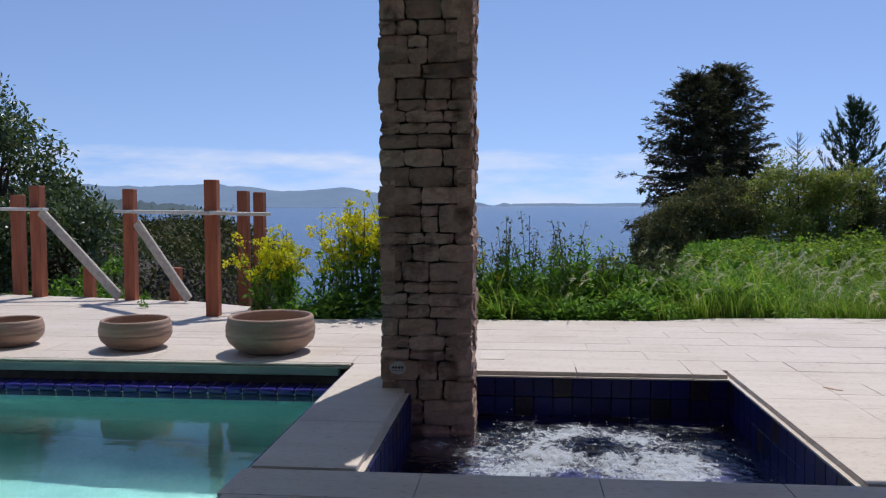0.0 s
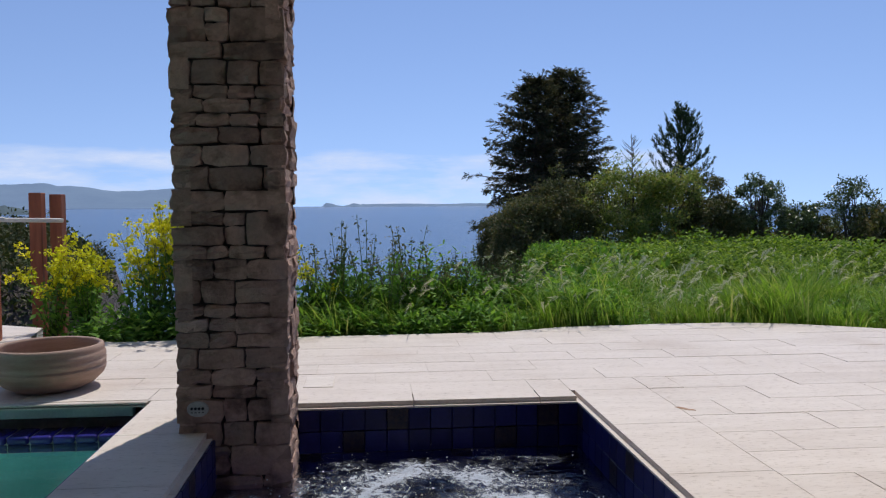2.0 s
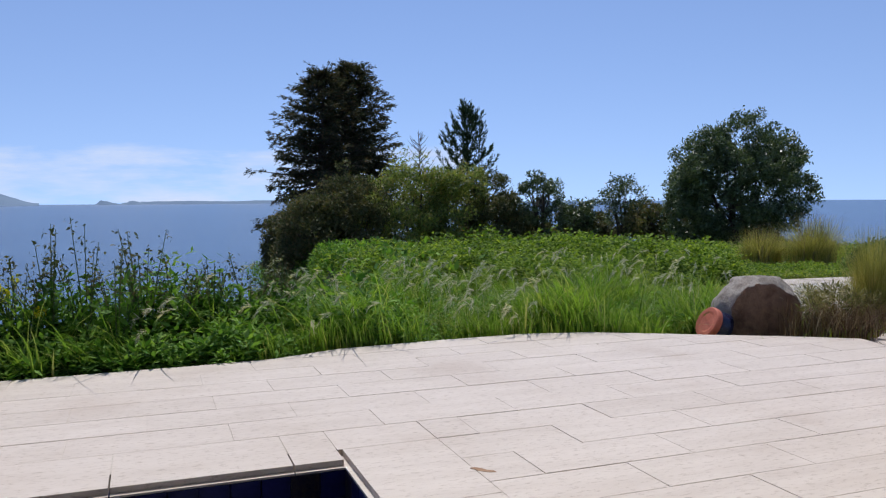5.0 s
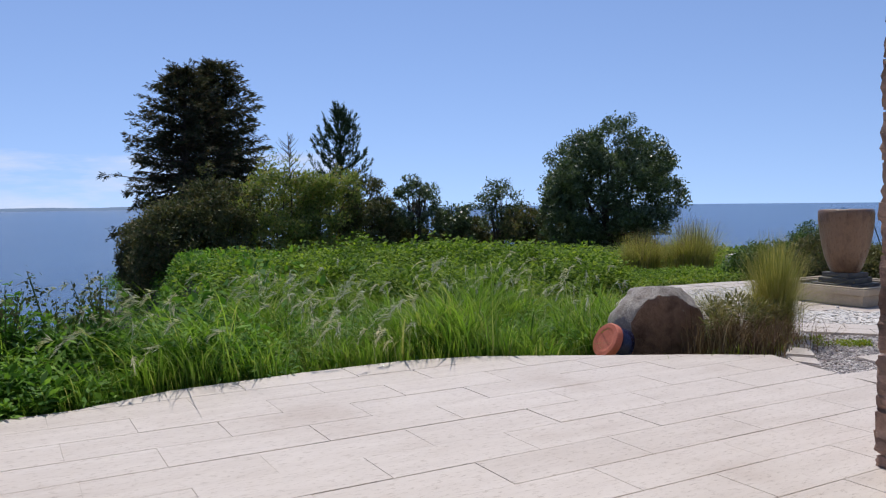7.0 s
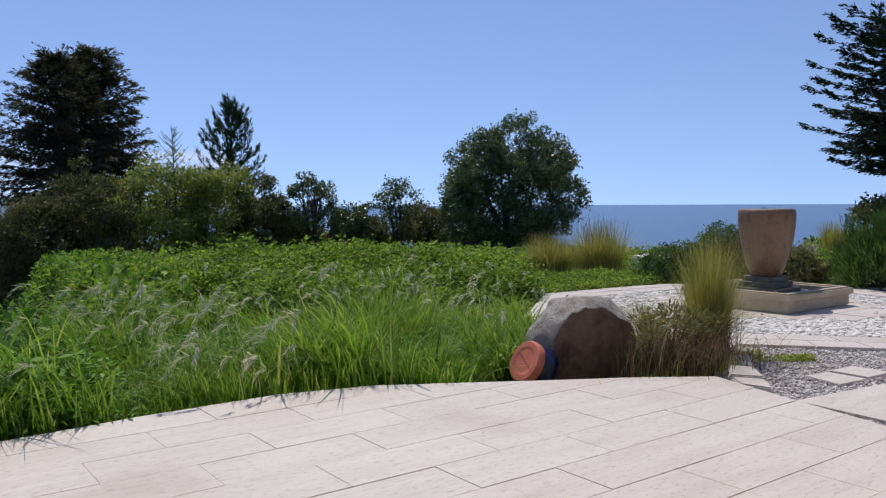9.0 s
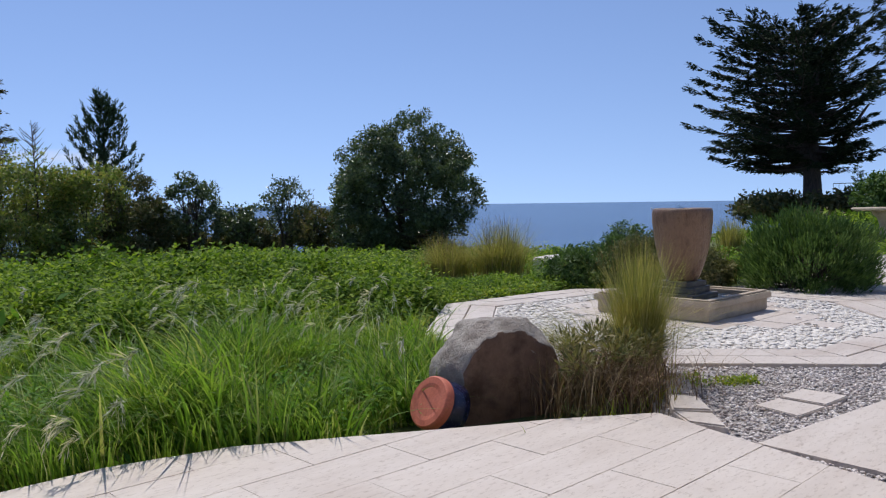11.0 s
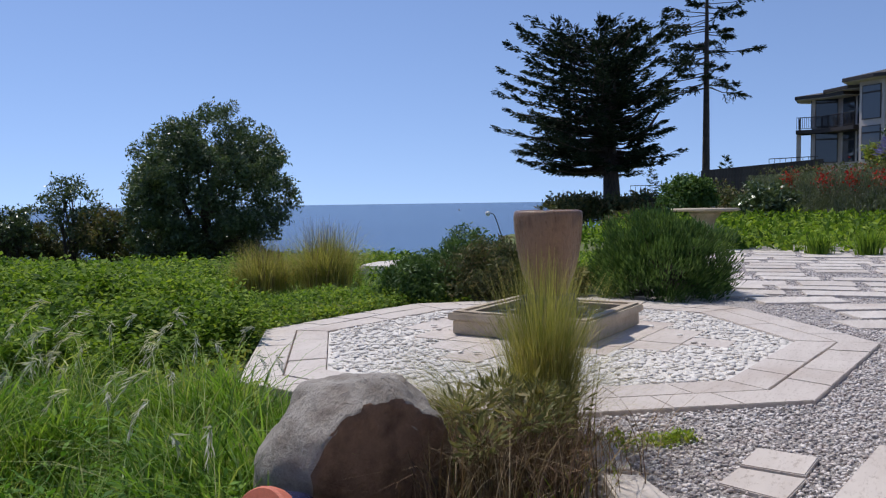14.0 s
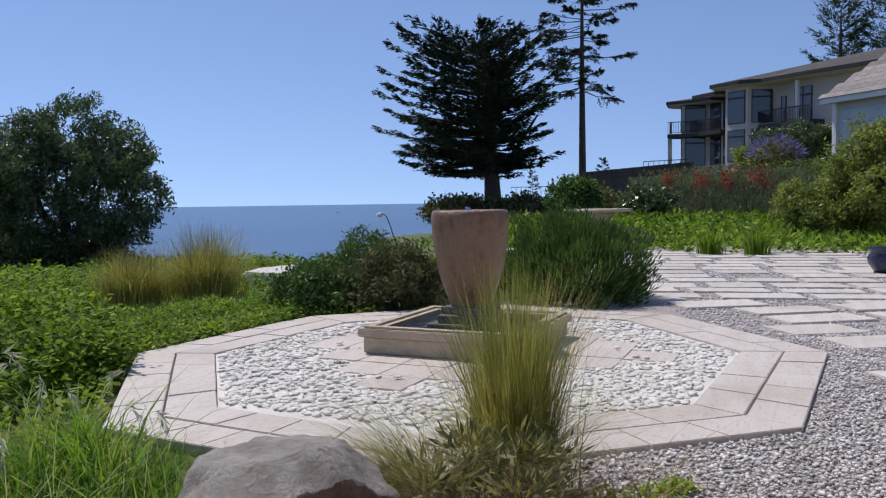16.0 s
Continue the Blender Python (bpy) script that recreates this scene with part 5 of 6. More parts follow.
for x, y, h, wd, lab in ((13.3, 9.9, 1.22, 1.0, "large golden-green tuft of ornamental grass"), (12.55, 10.7, 0.92, 0.9, "smaller golden-green tuft of ornamental grass")):
    big = tuft("feather_grass", x, y, 900, h, 0.55 * wd, 0.009, FEATHER, lab, (0.05, 1.0), 0.2, -0.12)
    side = rng.normal(0, 0.22, (800, 3)) * (1, 1, 0)
    part("side_blades", mesh_np("side_blades", *blade_arrays(side, h * rng.uniform(0.5, 0.95, 800), rng.uniform(0.005, 0.011, 800), np.arctan2(side[:, 1], side[:, 0]) + rng.normal(0, 0.5, 800), rng.uniform(0.5, 1.25, 800), 5)), FEATHER, big)
    side = rng.normal(0, 0.2, (160, 3)) * (1, 1, 0)
    part("plumes", mesh_np("plumes", *blade_arrays(side, h * rng.uniform(0.95, 1.2, 160), rng.uniform(0.006, 0.012, 160), rng.uniform(0, 6.28, 160), rng.uniform(0.1, 0.5, 160), 4)), DRY, big, "dry brown plumes")
tuft("feather_grass", 20.6, 8.6, 700, 1.15, 0.5, 0.016, FEATHER, "golden-green tuft of ornamental grass behind the urn", z=-0.2)
tuft("feather_grass", 24.6, 2.2, 240, 0.75, 0.8, 0.04, COVER_LEAF, "clump of strappy green leaves at the paving's edge", z=-0.1)
tuft("feather_grass", 24.4, 3.3, 240, 0.65, 0.8, 0.04, COVER_LEAF, "clump of strappy green leaves at the paving's edge", z=-0.1)

# dry half-dead shrub between boulder and tuft
dry = thing("dry_shrub", (6.12, 2.42, -0.1), "half-dead sage shrub with dry brown stalks", "shrub")
b = rng.normal(0, 1, (1500, 3)) * (0.3, 0.22, 0)
part("stalk_mass", mesh_np("stalk_mass", *blade_arrays(b, rng.uniform(0.25, 0.66, 1500), rng.uniform(0.003, 0.009, 1500), rng.uniform(0, 6.28, 1500), rng.uniform(0.2, 1.3, 1500), 4)), DRY, dry)["kind"] = "stuff"
cc = [(0.28, 0.05, 0.34), (0.05, -0.15, 0.36), (-0.3, 0.05, 0.33), (-0.12, 0.15, 0.44), (0.2, 0.22, 0.46), (0.42, 0.18, 0.34), (-0.4, -0.02, 0.34), (0.3, -0.12, 0.4), (0.0, 0.1, 0.5), (-0.25, 0.2, 0.45), (0.12, -0.05, 0.46), (-0.15, -0.12, 0.42)]
p2, d2 = clumps(cc, [0.15] * len(cc), 110, 0.7, 0.3)
part("leaves", mesh_np("leaves", *leaf_arrays(p2, rng.uniform(0.035, 0.085, len(p2)), 0.24, 0.3, d2 + (0, 0, 0.5))), SAGE, dry)
b = rng.normal(0, 1, (60, 3)) * (0.4, 0.1, 0) + (-0.2, -0.3, 0.02)
part("blade_mass", mesh_np("blade_mass", *blade_arrays(b, rng.uniform(0.08, 0.26, 60), np.full(60, 0.01), rng.uniform(0, 6.28, 60), rng.uniform(0.3, 1.1, 60), 4)), LIME_LEAF, dry)["kind"] = "stuff"


def shrub(name, x, y, z, size, n, per, rad, leaf, ratio, mat, seed, label, spiky=False, low=-0.4):
    t = thing(name, (x, y, z), label, "shrub")
    cc = crown_centres((0, 0, size[2] * 0.45), size, n, seed, low)
    cc[:, 2] = np.maximum(cc[:, 2], 0.06)
    pts, d = clumps(cc, np.full(n, rad), per, 0.9, 0.3)
    ax = (pts - np.array([0, 0, -0.25 * size[2]])) if spiky else None
    if spiky:
        ax = ax / np.linalg.norm(ax, axis=1)[:, None] + np.array([0, 0, 0.5])
    part("foliage", mesh_np("foliage", *leaf_arrays(pts, leaf * rng.uniform(0.6, 1.4, len(pts)), ratio, 0.3, ax)), mat, t)
    g = random.Random(seed)
    part("branchwork", join_tubes("branchwork", [tube([(0, 0, -0.1), (c[0] * 0.4, c[1] * 0.4, c[2] * 0.5), tuple(c)], [0.025, 0.016, 0.006], 5) for c in cc[::4]]), BARK, t)
    return t


shrub("rosemary_bush", 14.5, 4.25, -0.12, (1.15, 1.08, 0.86), 260, 120, 0.2, 0.085, 0.2, ROSEMARY, 4, "dense rounded rosemary bush beside the court", True)
for k, (x, y, sx, sy, h) in enumerate(((12.5, 7.35, 0.8, 0.6, 0.5), (13.2, 6.5, 0.95, 0.75, 0.64), (14.3, 7.5, 1.1, 0.9, 0.7), (13.7, 5.75, 0.6, 0.5, 0.46))):
    shrub("low_shrub", x, y, -0.15, (sx, sy, h), 150, 95, 0.18, 0.075, 0.3, (ROSEMARY, SCRUB_DARK, ROSEMARY, SAGE)[k], 20 + k, "low dark green shrub behind the fountain court")


# ---- mustard in flower ----
def mustard(x, y, z, h, spread, n_stem, heads, seed, label):
    spread = spread * 1.4
    t = thing("mustard_plant", (x, y, z), label, "flowering plant", "yellow mustard plants")
    g = random.Random(seed)
    tubes, lp, fp, sp = [], [], [], []
    for k in range(n_stem):
        a = g.uniform(0, 6.28)
        e = Vector((math.cos(a) * spread * g.uniform(0.2, 1), math.sin(a) * spread * g.uniform(0.2, 1), h * g.uniform(0.6, 1)))
        m = e * 0.5 + Vector((0, 0, h * 0.1))
        tubes.append(tube([(0, 0, 0), m, e], [0.009, 0.006, 0.003], 4))
        for j in range(28):
            u = g.uniform(0.05, 0.62)
            p = m * (u * 2) if u < 0.5 else m.lerp(e, u * 2 - 1)
            lp.append(p + Vector((g.gauss(0, 0.05), g.gauss(0, 0.05), g.gauss(0, 0.04))))
        for j in range(0 if heads else 26):
            sp.append(m.lerp(e, g.uniform(0.25, 1.0)) + Vector((g.gauss(0, 0.035), g.gauss(0, 0.035), g.gauss(0, 0.02))))
        for j in range(max(1, int(heads * 0.65)) if heads else 0):
            p = m.lerp(e, g.uniform(0.35, 1.0)) + Vector((g.gauss(0, 0.07), g.gauss(0, 0.07), g.gauss(0, 0.07)))
            tubes.append(tube([m.lerp(e, 0.5), p], [0.003, 0.002], 3))
            for i in range(22):
                fp.append(p + Vector((g.gauss(0, 0.026), g.gauss(0, 0.026), g.gauss(0, 0.022))))
    part("stem_mass", join_tubes("stem_mass", tubes), STEM, t)["kind"] = "stuff"
    lp, fp = np.array(lp), np.array(fp)
    part("leaves", mesh_np("leaves", *leaf_arrays(lp, rng.uniform(0.05, 0.14, len(lp)), 0.36, 0.3)), WEED, t)
    if sp:
        part("seed_mass", mesh_np("seed_mass", *leaf_arrays(np.array(sp), rng.uniform(0.025, 0.06, len(sp)), 0.5, 0.3)), SCRUB_DARK, t)["kind"] = "stuff"
    if len(fp):
        part("flower_mass", mesh_np("flower_mass", *leaf_arrays(fp, rng.uniform(0.026, 0.048, len(fp)), 0.9, 0.4)), YELLOW, t)["kind"] = "stuff"
    return t


for k, (x, y, h, s, n, hd) in enumerate(((-5.0, 3.45, 1.1, 0.36, 13, 7), (-4.65, 3.6, 1.2, 0.36, 14, 7), (-4.85, 3.95, 0.95, 0.28, 9, 5), (-4.2, 3.65, 1.25, 0.3, 9, 4), (-3.95, 3.45, 1.4, 0.34, 15, 8), (-3.7, 3.55, 1.6, 0.36, 17, 9), (-3.4, 3.5, 1.65, 0.36, 18, 9), (-3.05, 3.45, 1.6, 0.36, 18, 9), (-3.3, 3.75, 1.5, 0.4, 14, 8),
                                     (-2.85, 3.55, 1.45, 0.3, 13, 6), (-2.5, 3.5, 1.1, 0.28, 9, 5), (-2.2, 3.75, 0.95, 0.22, 7, 3))):
    mustard(x, y, -0.12, h, s, n, hd, 40 + k, "tall flowering mustard plant with yellow heads at the cliff edge")
for k, (x, y, h) in enumerate(((-2.1, 3.7, 1.2), (-1.85, 3.8, 1.45), (-1.55, 3.75, 1.5), (-1.3, 3.7, 1.25), (-1.05, 3.9, 1.4), (-0.75, 3.95, 1.15), (-0.4, 4.1, 1.2), (0.0, 4.3, 1.1), (0.35, 4.5, 1.05))):
    t = mustard(x, y, gz(x, y) - 0.05, h, 0.22, 8, 0, 60 + k, "tall leafy weed gone to seed at the cliff edge")
    t.name = "tall_weed"
    tagged(t, category="weed", group="tall weeds")

# ---- trees and bushes of the headland ----
EYE_A, EYE_B = (-0.67, -3.38), (3.25, 1.39)


def put_tree(name, bearing, dist, eye, top, bottom, half, **kw):
    x, y = at(bearing, dist, eye)
    zt, zb = 1.48 + dist * math.tan(radians(top)), 1.48 + dist * math.tan(radians(bottom))
    hw, zg = dist * math.tan(radians(half)), min(gz(x, y), zb - 0.2)
    return tree(name, (x, y, zg), (0, 0, (zt + zb) / 2 - zg), (hw, hw, (zt - zb) / 2), **kw)


put_tree("bay_tree", 40.9, 37, EYE_A, 5.75, -4.9, 5.2, n=620, per=125, rad=0.42, leaf=0.15, ratio=0.42, mat=BAY, seed=11, label="dense rounded evergreen bay tree on the headland", trunk=0.16, stems=5, low=-0.95)
put_tree("small_tree", 27.4, 40, EYE_A, 2.3, -2.9, 2.0, n=90, per=70, rad=0.34, leaf=0.16, ratio=0.4, mat=BAY, seed=12, label="small dark multi-stemmed tree on the headland", trunk=0.1, stems=4)
put_tree("small_tree", 33.2, 41, EYE_A, 1.55, -2.6, 1.9, n=70, per=52, rad=0.34, leaf=0.16, ratio=0.4, mat=BAY, seed=13, label="thin airy small tree on the headland", trunk=0.09, stems=4)
put_tree("small_tree", 30.2, 41, EYE_A, 0.2, -2.8, 1.3, n=44, per=60, rad=0.36, leaf=0.19, ratio=0.4, mat=BAY, seed=14, label="low thin small tree on the headland", trunk=0.08, stems=3)
put_tree("scrub_bush", 35.0, 40, EYE_A, -0.4, -3.2, 1.8, n=40, per=90, rad=0.5, leaf=0.2, ratio=0.45, mat=SCRUB_DARK, seed=15, label="low dark scrub under the bay tree", category="bush", trunk=0.07, stems=4)
for k, (b, top, half, m, rad) in enumerate(((10.6, 0.4, 2.8, SCRUB_DARK, 0.85), (13.4, 2.1, 3.4, SCRUB_DARK, 0.85), (17.8, 3.5, 4.0, BUSH, 0.9), (21.1, 3.1, 3.2, BUSH, 0.85), (23.9, 1.5, 2.8, SCRUB_DARK, 0.75), (9.0, -1.4, 1.9, SCRUB_DARK, 0.6), (26.2, -0.6, 1.7, SCRUB_DARK, 0.55), (29.2, -0.6, 2.0, SCRUB_DARK, 0.5), (32.0, -0.5, 2.0, SCRUB_DARK, 0.5), (37.4, -0.4, 2.6, SCRUB_DARK, 0.5))):
    put_tree("scrub_bush", b, 36 + k, EYE_A, top, -6.6, half, n=230, per=120, rad=rad * 0.62, leaf=0.15, ratio=0.45, mat=m, seed=30 + k, label="broad wind-shaped green scrub bush below the spruce", category="bush", trunk=0.09, stems=4, low=-0.95)
bare = thing("bare_sapling", (*at(18.6, 38, EYE_A), -1.5), "bare thin twiggy sapling above the scrub", "tree")
g = random.Random(9)
tw = [tube([(0, 0, 0), (0.1, 0, 3), (0.0, 0.1, 6.3)], [0.06, 0.04, 0.01], 5)]
for k in range(40):
    z = g.uniform(3.3, 6.1)
    a, ln = g.uniform(0, 6.28), g.uniform(0.4, 1.3) * (6.9 - z) / 3
    tw.append(tube([(0.05, 0.05, z), (ln * 0.6 * math.cos(a), ln * 0.6 * math.sin(a), z + ln * 0.5), (ln * math.cos(a), ln * math.sin(a), z + ln)], [0.018, 0.012, 0.005], 4))
part("branchwork", join_tubes("branchwork", tw), BARK, bare)


def bough_tree(name, bearing, dist, eye, top, low, half, prof, n, plate, per, leaf, ratio, mat, seed, label, trunk, rise=(0.1, 0.9), tilt=(0.0, 0.8), flat=0.1, lean=(0, 0), fork=(), droop=0.0, inner=0.3, twigs=14, shift=(0, 0), fan=(0.5, 1.1), tip=0.0):
    """A conifer: trunk, uneven boughs, twigs fanned along them and needles on each twig."""
    x, y = at(bearing, dist, eye)
    zg = min(gz(x, y), 1.48 + dist * math.tan(radians(low)))
    zt, zl = 1.48 + dist * math.tan(radians(top)) - zg, 1.48 + dist * math.tan(radians(low)) - zg
    R = dist * math.tan(radians(half))
    g = random.Random(seed)
    t = thing(name, (x, y, zg), label, "tree")
    lx, ly = lean
    spine = [Vector((lx * s * s, ly * s * s, zt * s)) for s in (0, 0.2, 0.4, 0.6, 0.8, 0.97)]
    spine[0].z = -1
    stems = [tube(spine, [trunk * k for k in (1.25, 0.95, 0.75, 0.5, 0.28, 0.05)], 10)]
    for az, zs, ze, rr in fork:
        stems.append(tube([(0, 0, zt * zs), (rr * R * 0.45 * math.cos(az), rr * R * 0.45 * math.sin(az), zt * (zs * 0.65 + ze * 0.35)), (rr * R * math.cos(az), rr * R * math.sin(az), zt * ze)], [trunk * 0.42, trunk * 0.3, trunk * 0.1], 8))
    part("trunk", join_tubes("trunk", stems), BARK, t)
    lim, pos, ax = [], [], []
    for i in range(n):
        u = (i + g.random()) / n
        a = g.uniform(0, 6.283)
        env = R * float(np.interp(u, [k / (len(prof) - 1) for k in range(len(prof))], prof))
        env *= 0.94 + 0.26 * noise.noise((1.4 * math.cos(a), 1.4 * math.sin(a), u * 4.5 + seed))
        r1 = env * (inner + (1 - inner) * g.random() ** (0.5 + 0.4 * u))
        z1 = zl + (zt - zl) * u
        k = (z1 / zt) ** 2
        e = Vector((lx * k + shift[0] + r1 * math.cos(a), ly * k + shift[1] + r1 * math.sin(a), z1))
        zs = max(z1 - r1 * (rise[0] + (rise[1] - rise[0]) * u), zl * 0.85 + 0.3)
        st = Vector((lx * (zs / zt) ** 2, ly * (zs / zt) ** 2, zs))
        mid = st.lerp(e, 0.55) + Vector((g.gauss(0, 0.03) * r1, g.gauss(0, 0.03) * r1, -0.06 * r1))
        tl = tilt[0] + (tilt[1] - tilt[0]) * u + g.gauss(0, 0.13)
        d = Vector((math.cos(a), math.sin(a), tl)).normalized()
        sd = Vector((-math.sin(a), math.cos(a), 0))
        pl = plate * g.uniform(0.65, 1.3)
        end = e + d * pl * 0.3 + Vector((0, 0, tip * pl))
        lim.append(tube([st, mid, e, end], [trunk * (0.2 - 0.12 * u), trunk * (0.13 - 0.08 * u), trunk * 0.04, trunk * 0.015], 5))
        for j in range(twigs):
            s = 1 - 0.8 * (j + g.random()) / twigs
            root = e.lerp(end, (s - 0.7) / 0.3) if s > 0.7 else mid.lerp(e, (s - 0.2) / 0.5)
            f = g.uniform(*fan) * (1 if j % 2 else -1) * min(1, 1.6 - 1.2 * s)
            ln = pl * g.uniform(0.3, 0.62) * (1.25 - 0.6 * s)
            q = d * math.cos(f) + sd * math.sin(f)
            pos.append((*root, ln))
            ax.append((q.x, q.y, q.z + g.gauss(0.0, flat) - droop))
    part("branchwork", join_tubes("branchwork", lim), BARK, t)["kind"] = "stuff"
    pos, ax = np.array(pos), np.array(ax)
    ax /= np.linalg.norm(ax, axis=1)[:, None]
    k = max(2, per // twigs)
    u = rng.uniform(0, 1, len(pos) * k)
    ax = np.repeat(ax, k, 0)
    ln = np.repeat(pos[:, 3], k)
    pos = np.repeat(pos[:, :3], k, 0) + ax * (u * ln)[:, None] + rng.normal(0, leaf * 0.13, (len(u), 3))
    pos[:, 2] -= droop * 0.5 * u * u * ln - max(tip, 0) * 0.4 * u * u * ln
    part("needles", mesh_np("needles", *leaf_arrays(pos, leaf * rng.uniform(0.6, 1.3, len(pos)) * (1.1 - 0.5 * u), ratio, 0.25, ax)), mat, t)
    return t


for bearing, dist, top, half, n, seed in ((13.9, 50, 9.5, 3.9, 380, 21), (11.7, 48, 8.9, 4.7, 370, 24)):
    bough_tree("spruce_tree", bearing, dist, EYE_A, top, -1.8, half, (1.25, 1.15, 1.02, 0.9, 0.8, 0.66, 0.42, 0.06), n, 1.5, 150, 0.27, 0.24, SPRUCE, seed, "large dark wind-shaped spruce with browned needles", 0.38, (-0.35, 0.6), (-0.3, 0.6), 0.3, droop=0.25, inner=0.12, twigs=10, fan=(0.3, 1.3))
bough_tree("pine_tree", 22.14, 52, EYE_A, 6.25, -1.2, 2.3, (1.15, 1.1, 1.0, 0.9, 0.75, 0.5, 0.15), 100, 0.95, 130, 0.3, 0.2, PINE, 23, "young pine with upswept branches", 0.2, (0.1, 0.8), (0.3, 1.8), 0.3, inner=0.25, twigs=8, fan=(0.3, 1.0), droop=-0.35, tip=0.35)
bough_tree("cypress_tree", 69.9, 84, EYE_B, 11.6, 1.7, 6.25, (0.55, 0.85, 1.04, 0.96, 1.02, 1.06, 1.04, 1.0, 0.92, 0.7), 300, 2.7, 230, 0.55, 0.26, CYPRESS, 25, "large dark layered cypress on the point", 0.95, (-0.05, 0.42), (-0.1, 0.3), 0.05, (-0.6, 1.2),
           ((2.2, 0.27, 0.55, 0.6), (5.4, 0.3, 0.6, 0.55), (3.6, 0.33, 0.8, 0.35), (0.6, 0.29, 0.7, 0.45)), 0.02, 0.15, 12, (-0.6, 1.6), (0.3, 1.25), 0.16)
bough_tree("tall_conifer", 76.2, 88, EYE_B, 19.5, 7.0, 3.6, (0.8, 1.0, 0.85, 0.95, 0.75, 0.75, 0.5, 0.2), 84, 2.4, 240, 0.52, 0.26, CYPRESS, 29, "tall thin conifer with a long bare trunk", 0.42, (-0.1, 0.4), (-0.1, 0.35), 0.2, droop=0.2, inner=0.25, twigs=14, fan=(0.3, 1.2))

sprig = thing("deck_weed", (-6.75, 3.62, 0.0), "small weed sprig growing in a paving joint", "weed")
p2, _ = clumps([(0, 0, 0.06), (0.1, 0.02, 0.04)], [0.09, 0.06], 22, 0.6)
part("leaf_cluster", mesh_np("leaf_cluster", *leaf_arrays(np.abs(p2) * (1, 1, 1), rng.uniform(0.03, 0.07, len(p2)), 0.45, 0.4)), WEED, sprig)

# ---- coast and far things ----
# bluish base and blue emission stand in for the haze of distance
HILL = surface("hills_haze_glow", (0.05, 0.085, 0.12), (0.08, 0.12, 0.15), 0.004, 0.05, 1.0)
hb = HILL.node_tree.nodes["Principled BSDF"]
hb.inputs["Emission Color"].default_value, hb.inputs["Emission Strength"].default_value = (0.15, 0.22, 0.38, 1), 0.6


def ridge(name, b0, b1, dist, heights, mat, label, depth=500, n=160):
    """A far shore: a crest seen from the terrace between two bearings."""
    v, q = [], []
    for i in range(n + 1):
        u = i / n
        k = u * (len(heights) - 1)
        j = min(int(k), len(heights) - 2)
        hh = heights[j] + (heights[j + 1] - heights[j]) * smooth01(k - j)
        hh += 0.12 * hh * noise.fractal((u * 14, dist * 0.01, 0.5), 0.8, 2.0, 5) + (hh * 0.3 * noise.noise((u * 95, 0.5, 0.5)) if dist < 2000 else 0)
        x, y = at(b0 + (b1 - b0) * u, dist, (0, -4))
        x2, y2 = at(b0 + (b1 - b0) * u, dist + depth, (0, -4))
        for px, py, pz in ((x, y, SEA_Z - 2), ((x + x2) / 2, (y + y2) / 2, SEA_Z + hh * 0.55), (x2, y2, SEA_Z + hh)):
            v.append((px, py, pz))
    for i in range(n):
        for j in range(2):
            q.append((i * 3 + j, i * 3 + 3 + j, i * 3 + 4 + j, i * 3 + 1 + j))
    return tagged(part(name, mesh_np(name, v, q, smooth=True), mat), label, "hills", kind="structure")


ridge("backdrop_hills", -46, -6.5, 3600, [90, 100, 105, 100, 104, 108, 100, 112, 108, 84, 98, 72, 10], HILL, "long coastal hills across the bay, blue haze painted in as glow")
NEAR_HILL = surface("wooded_shore_haze_glow", (0.016, 0.03, 0.028), (0.04, 0.062, 0.05), 0.02, 0.3, 1.0)
# weak blue emission paints haze over the dark trees of this shore
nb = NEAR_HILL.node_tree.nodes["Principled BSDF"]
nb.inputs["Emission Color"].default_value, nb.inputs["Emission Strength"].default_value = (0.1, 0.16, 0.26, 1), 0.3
ridge("backdrop_shore", -46, -20.5, 1500, [44, 38, 42, 34, 36, 24, 16, 2], NEAR_HILL, "dark wooded shore across the bay, faint haze painted in as glow", 120, 260)
# islands and far shore take the same painted haze as the hills
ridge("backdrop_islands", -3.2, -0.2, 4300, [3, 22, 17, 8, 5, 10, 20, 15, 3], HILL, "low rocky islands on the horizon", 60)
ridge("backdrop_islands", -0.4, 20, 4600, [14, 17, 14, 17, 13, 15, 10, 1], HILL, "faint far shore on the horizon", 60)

# sea cliff with scrub, beyond the railing
def head_z(x, y):
    b = np.degrees(np.arctan2(x + 1.7, y + 6.6))
    d = np.hypot(x + 1.7, y + 6.6)
    crest = np.interp(b, [-60, -34, -29, -25.5, -23, -19.8, -17.5, -16.6, -15.8, -15, -9], [1.8, 0.9, 0.2, -0.3, -0.5, -1.0, -2.0, -3.0, -6.5, -13, -18])
    near = -15.0 + 0 * x
    wob = 1.3 * np.sin(x * 0.5) * np.sin(y * 0.33) + 0.7 * np.sin(x * 1.3 + y * 0.9)
    return near + (crest + 15 + 0.45 * wob) * smooth01((d - 17) / 15) * (1 - 0.15 * smooth01((d - 40) / 40))


hv, hq = grid_mesh("headland", np.linspace(-58, -1, 150), np.linspace(8, 66, 120), head_z)
headland = tagged(part("headland", mesh_np("headland", hv, hq, smooth=True), CLIFF), "dark rocky sea cliff with scrub on top", "cliff", kind="structure")
px, py = rng.uniform(-44, -7, 90000), rng.uniform(16, 46, 90000)
pz = head_z(px, py)
slope = np.abs(head_z(px + 0.5, py) - pz) + np.abs(head_z(px, py + 0.5) - pz)
nz = np.array([noise.noise((a * 0.25, b * 0.25, 2.2)) for a, b in zip(px, py)])
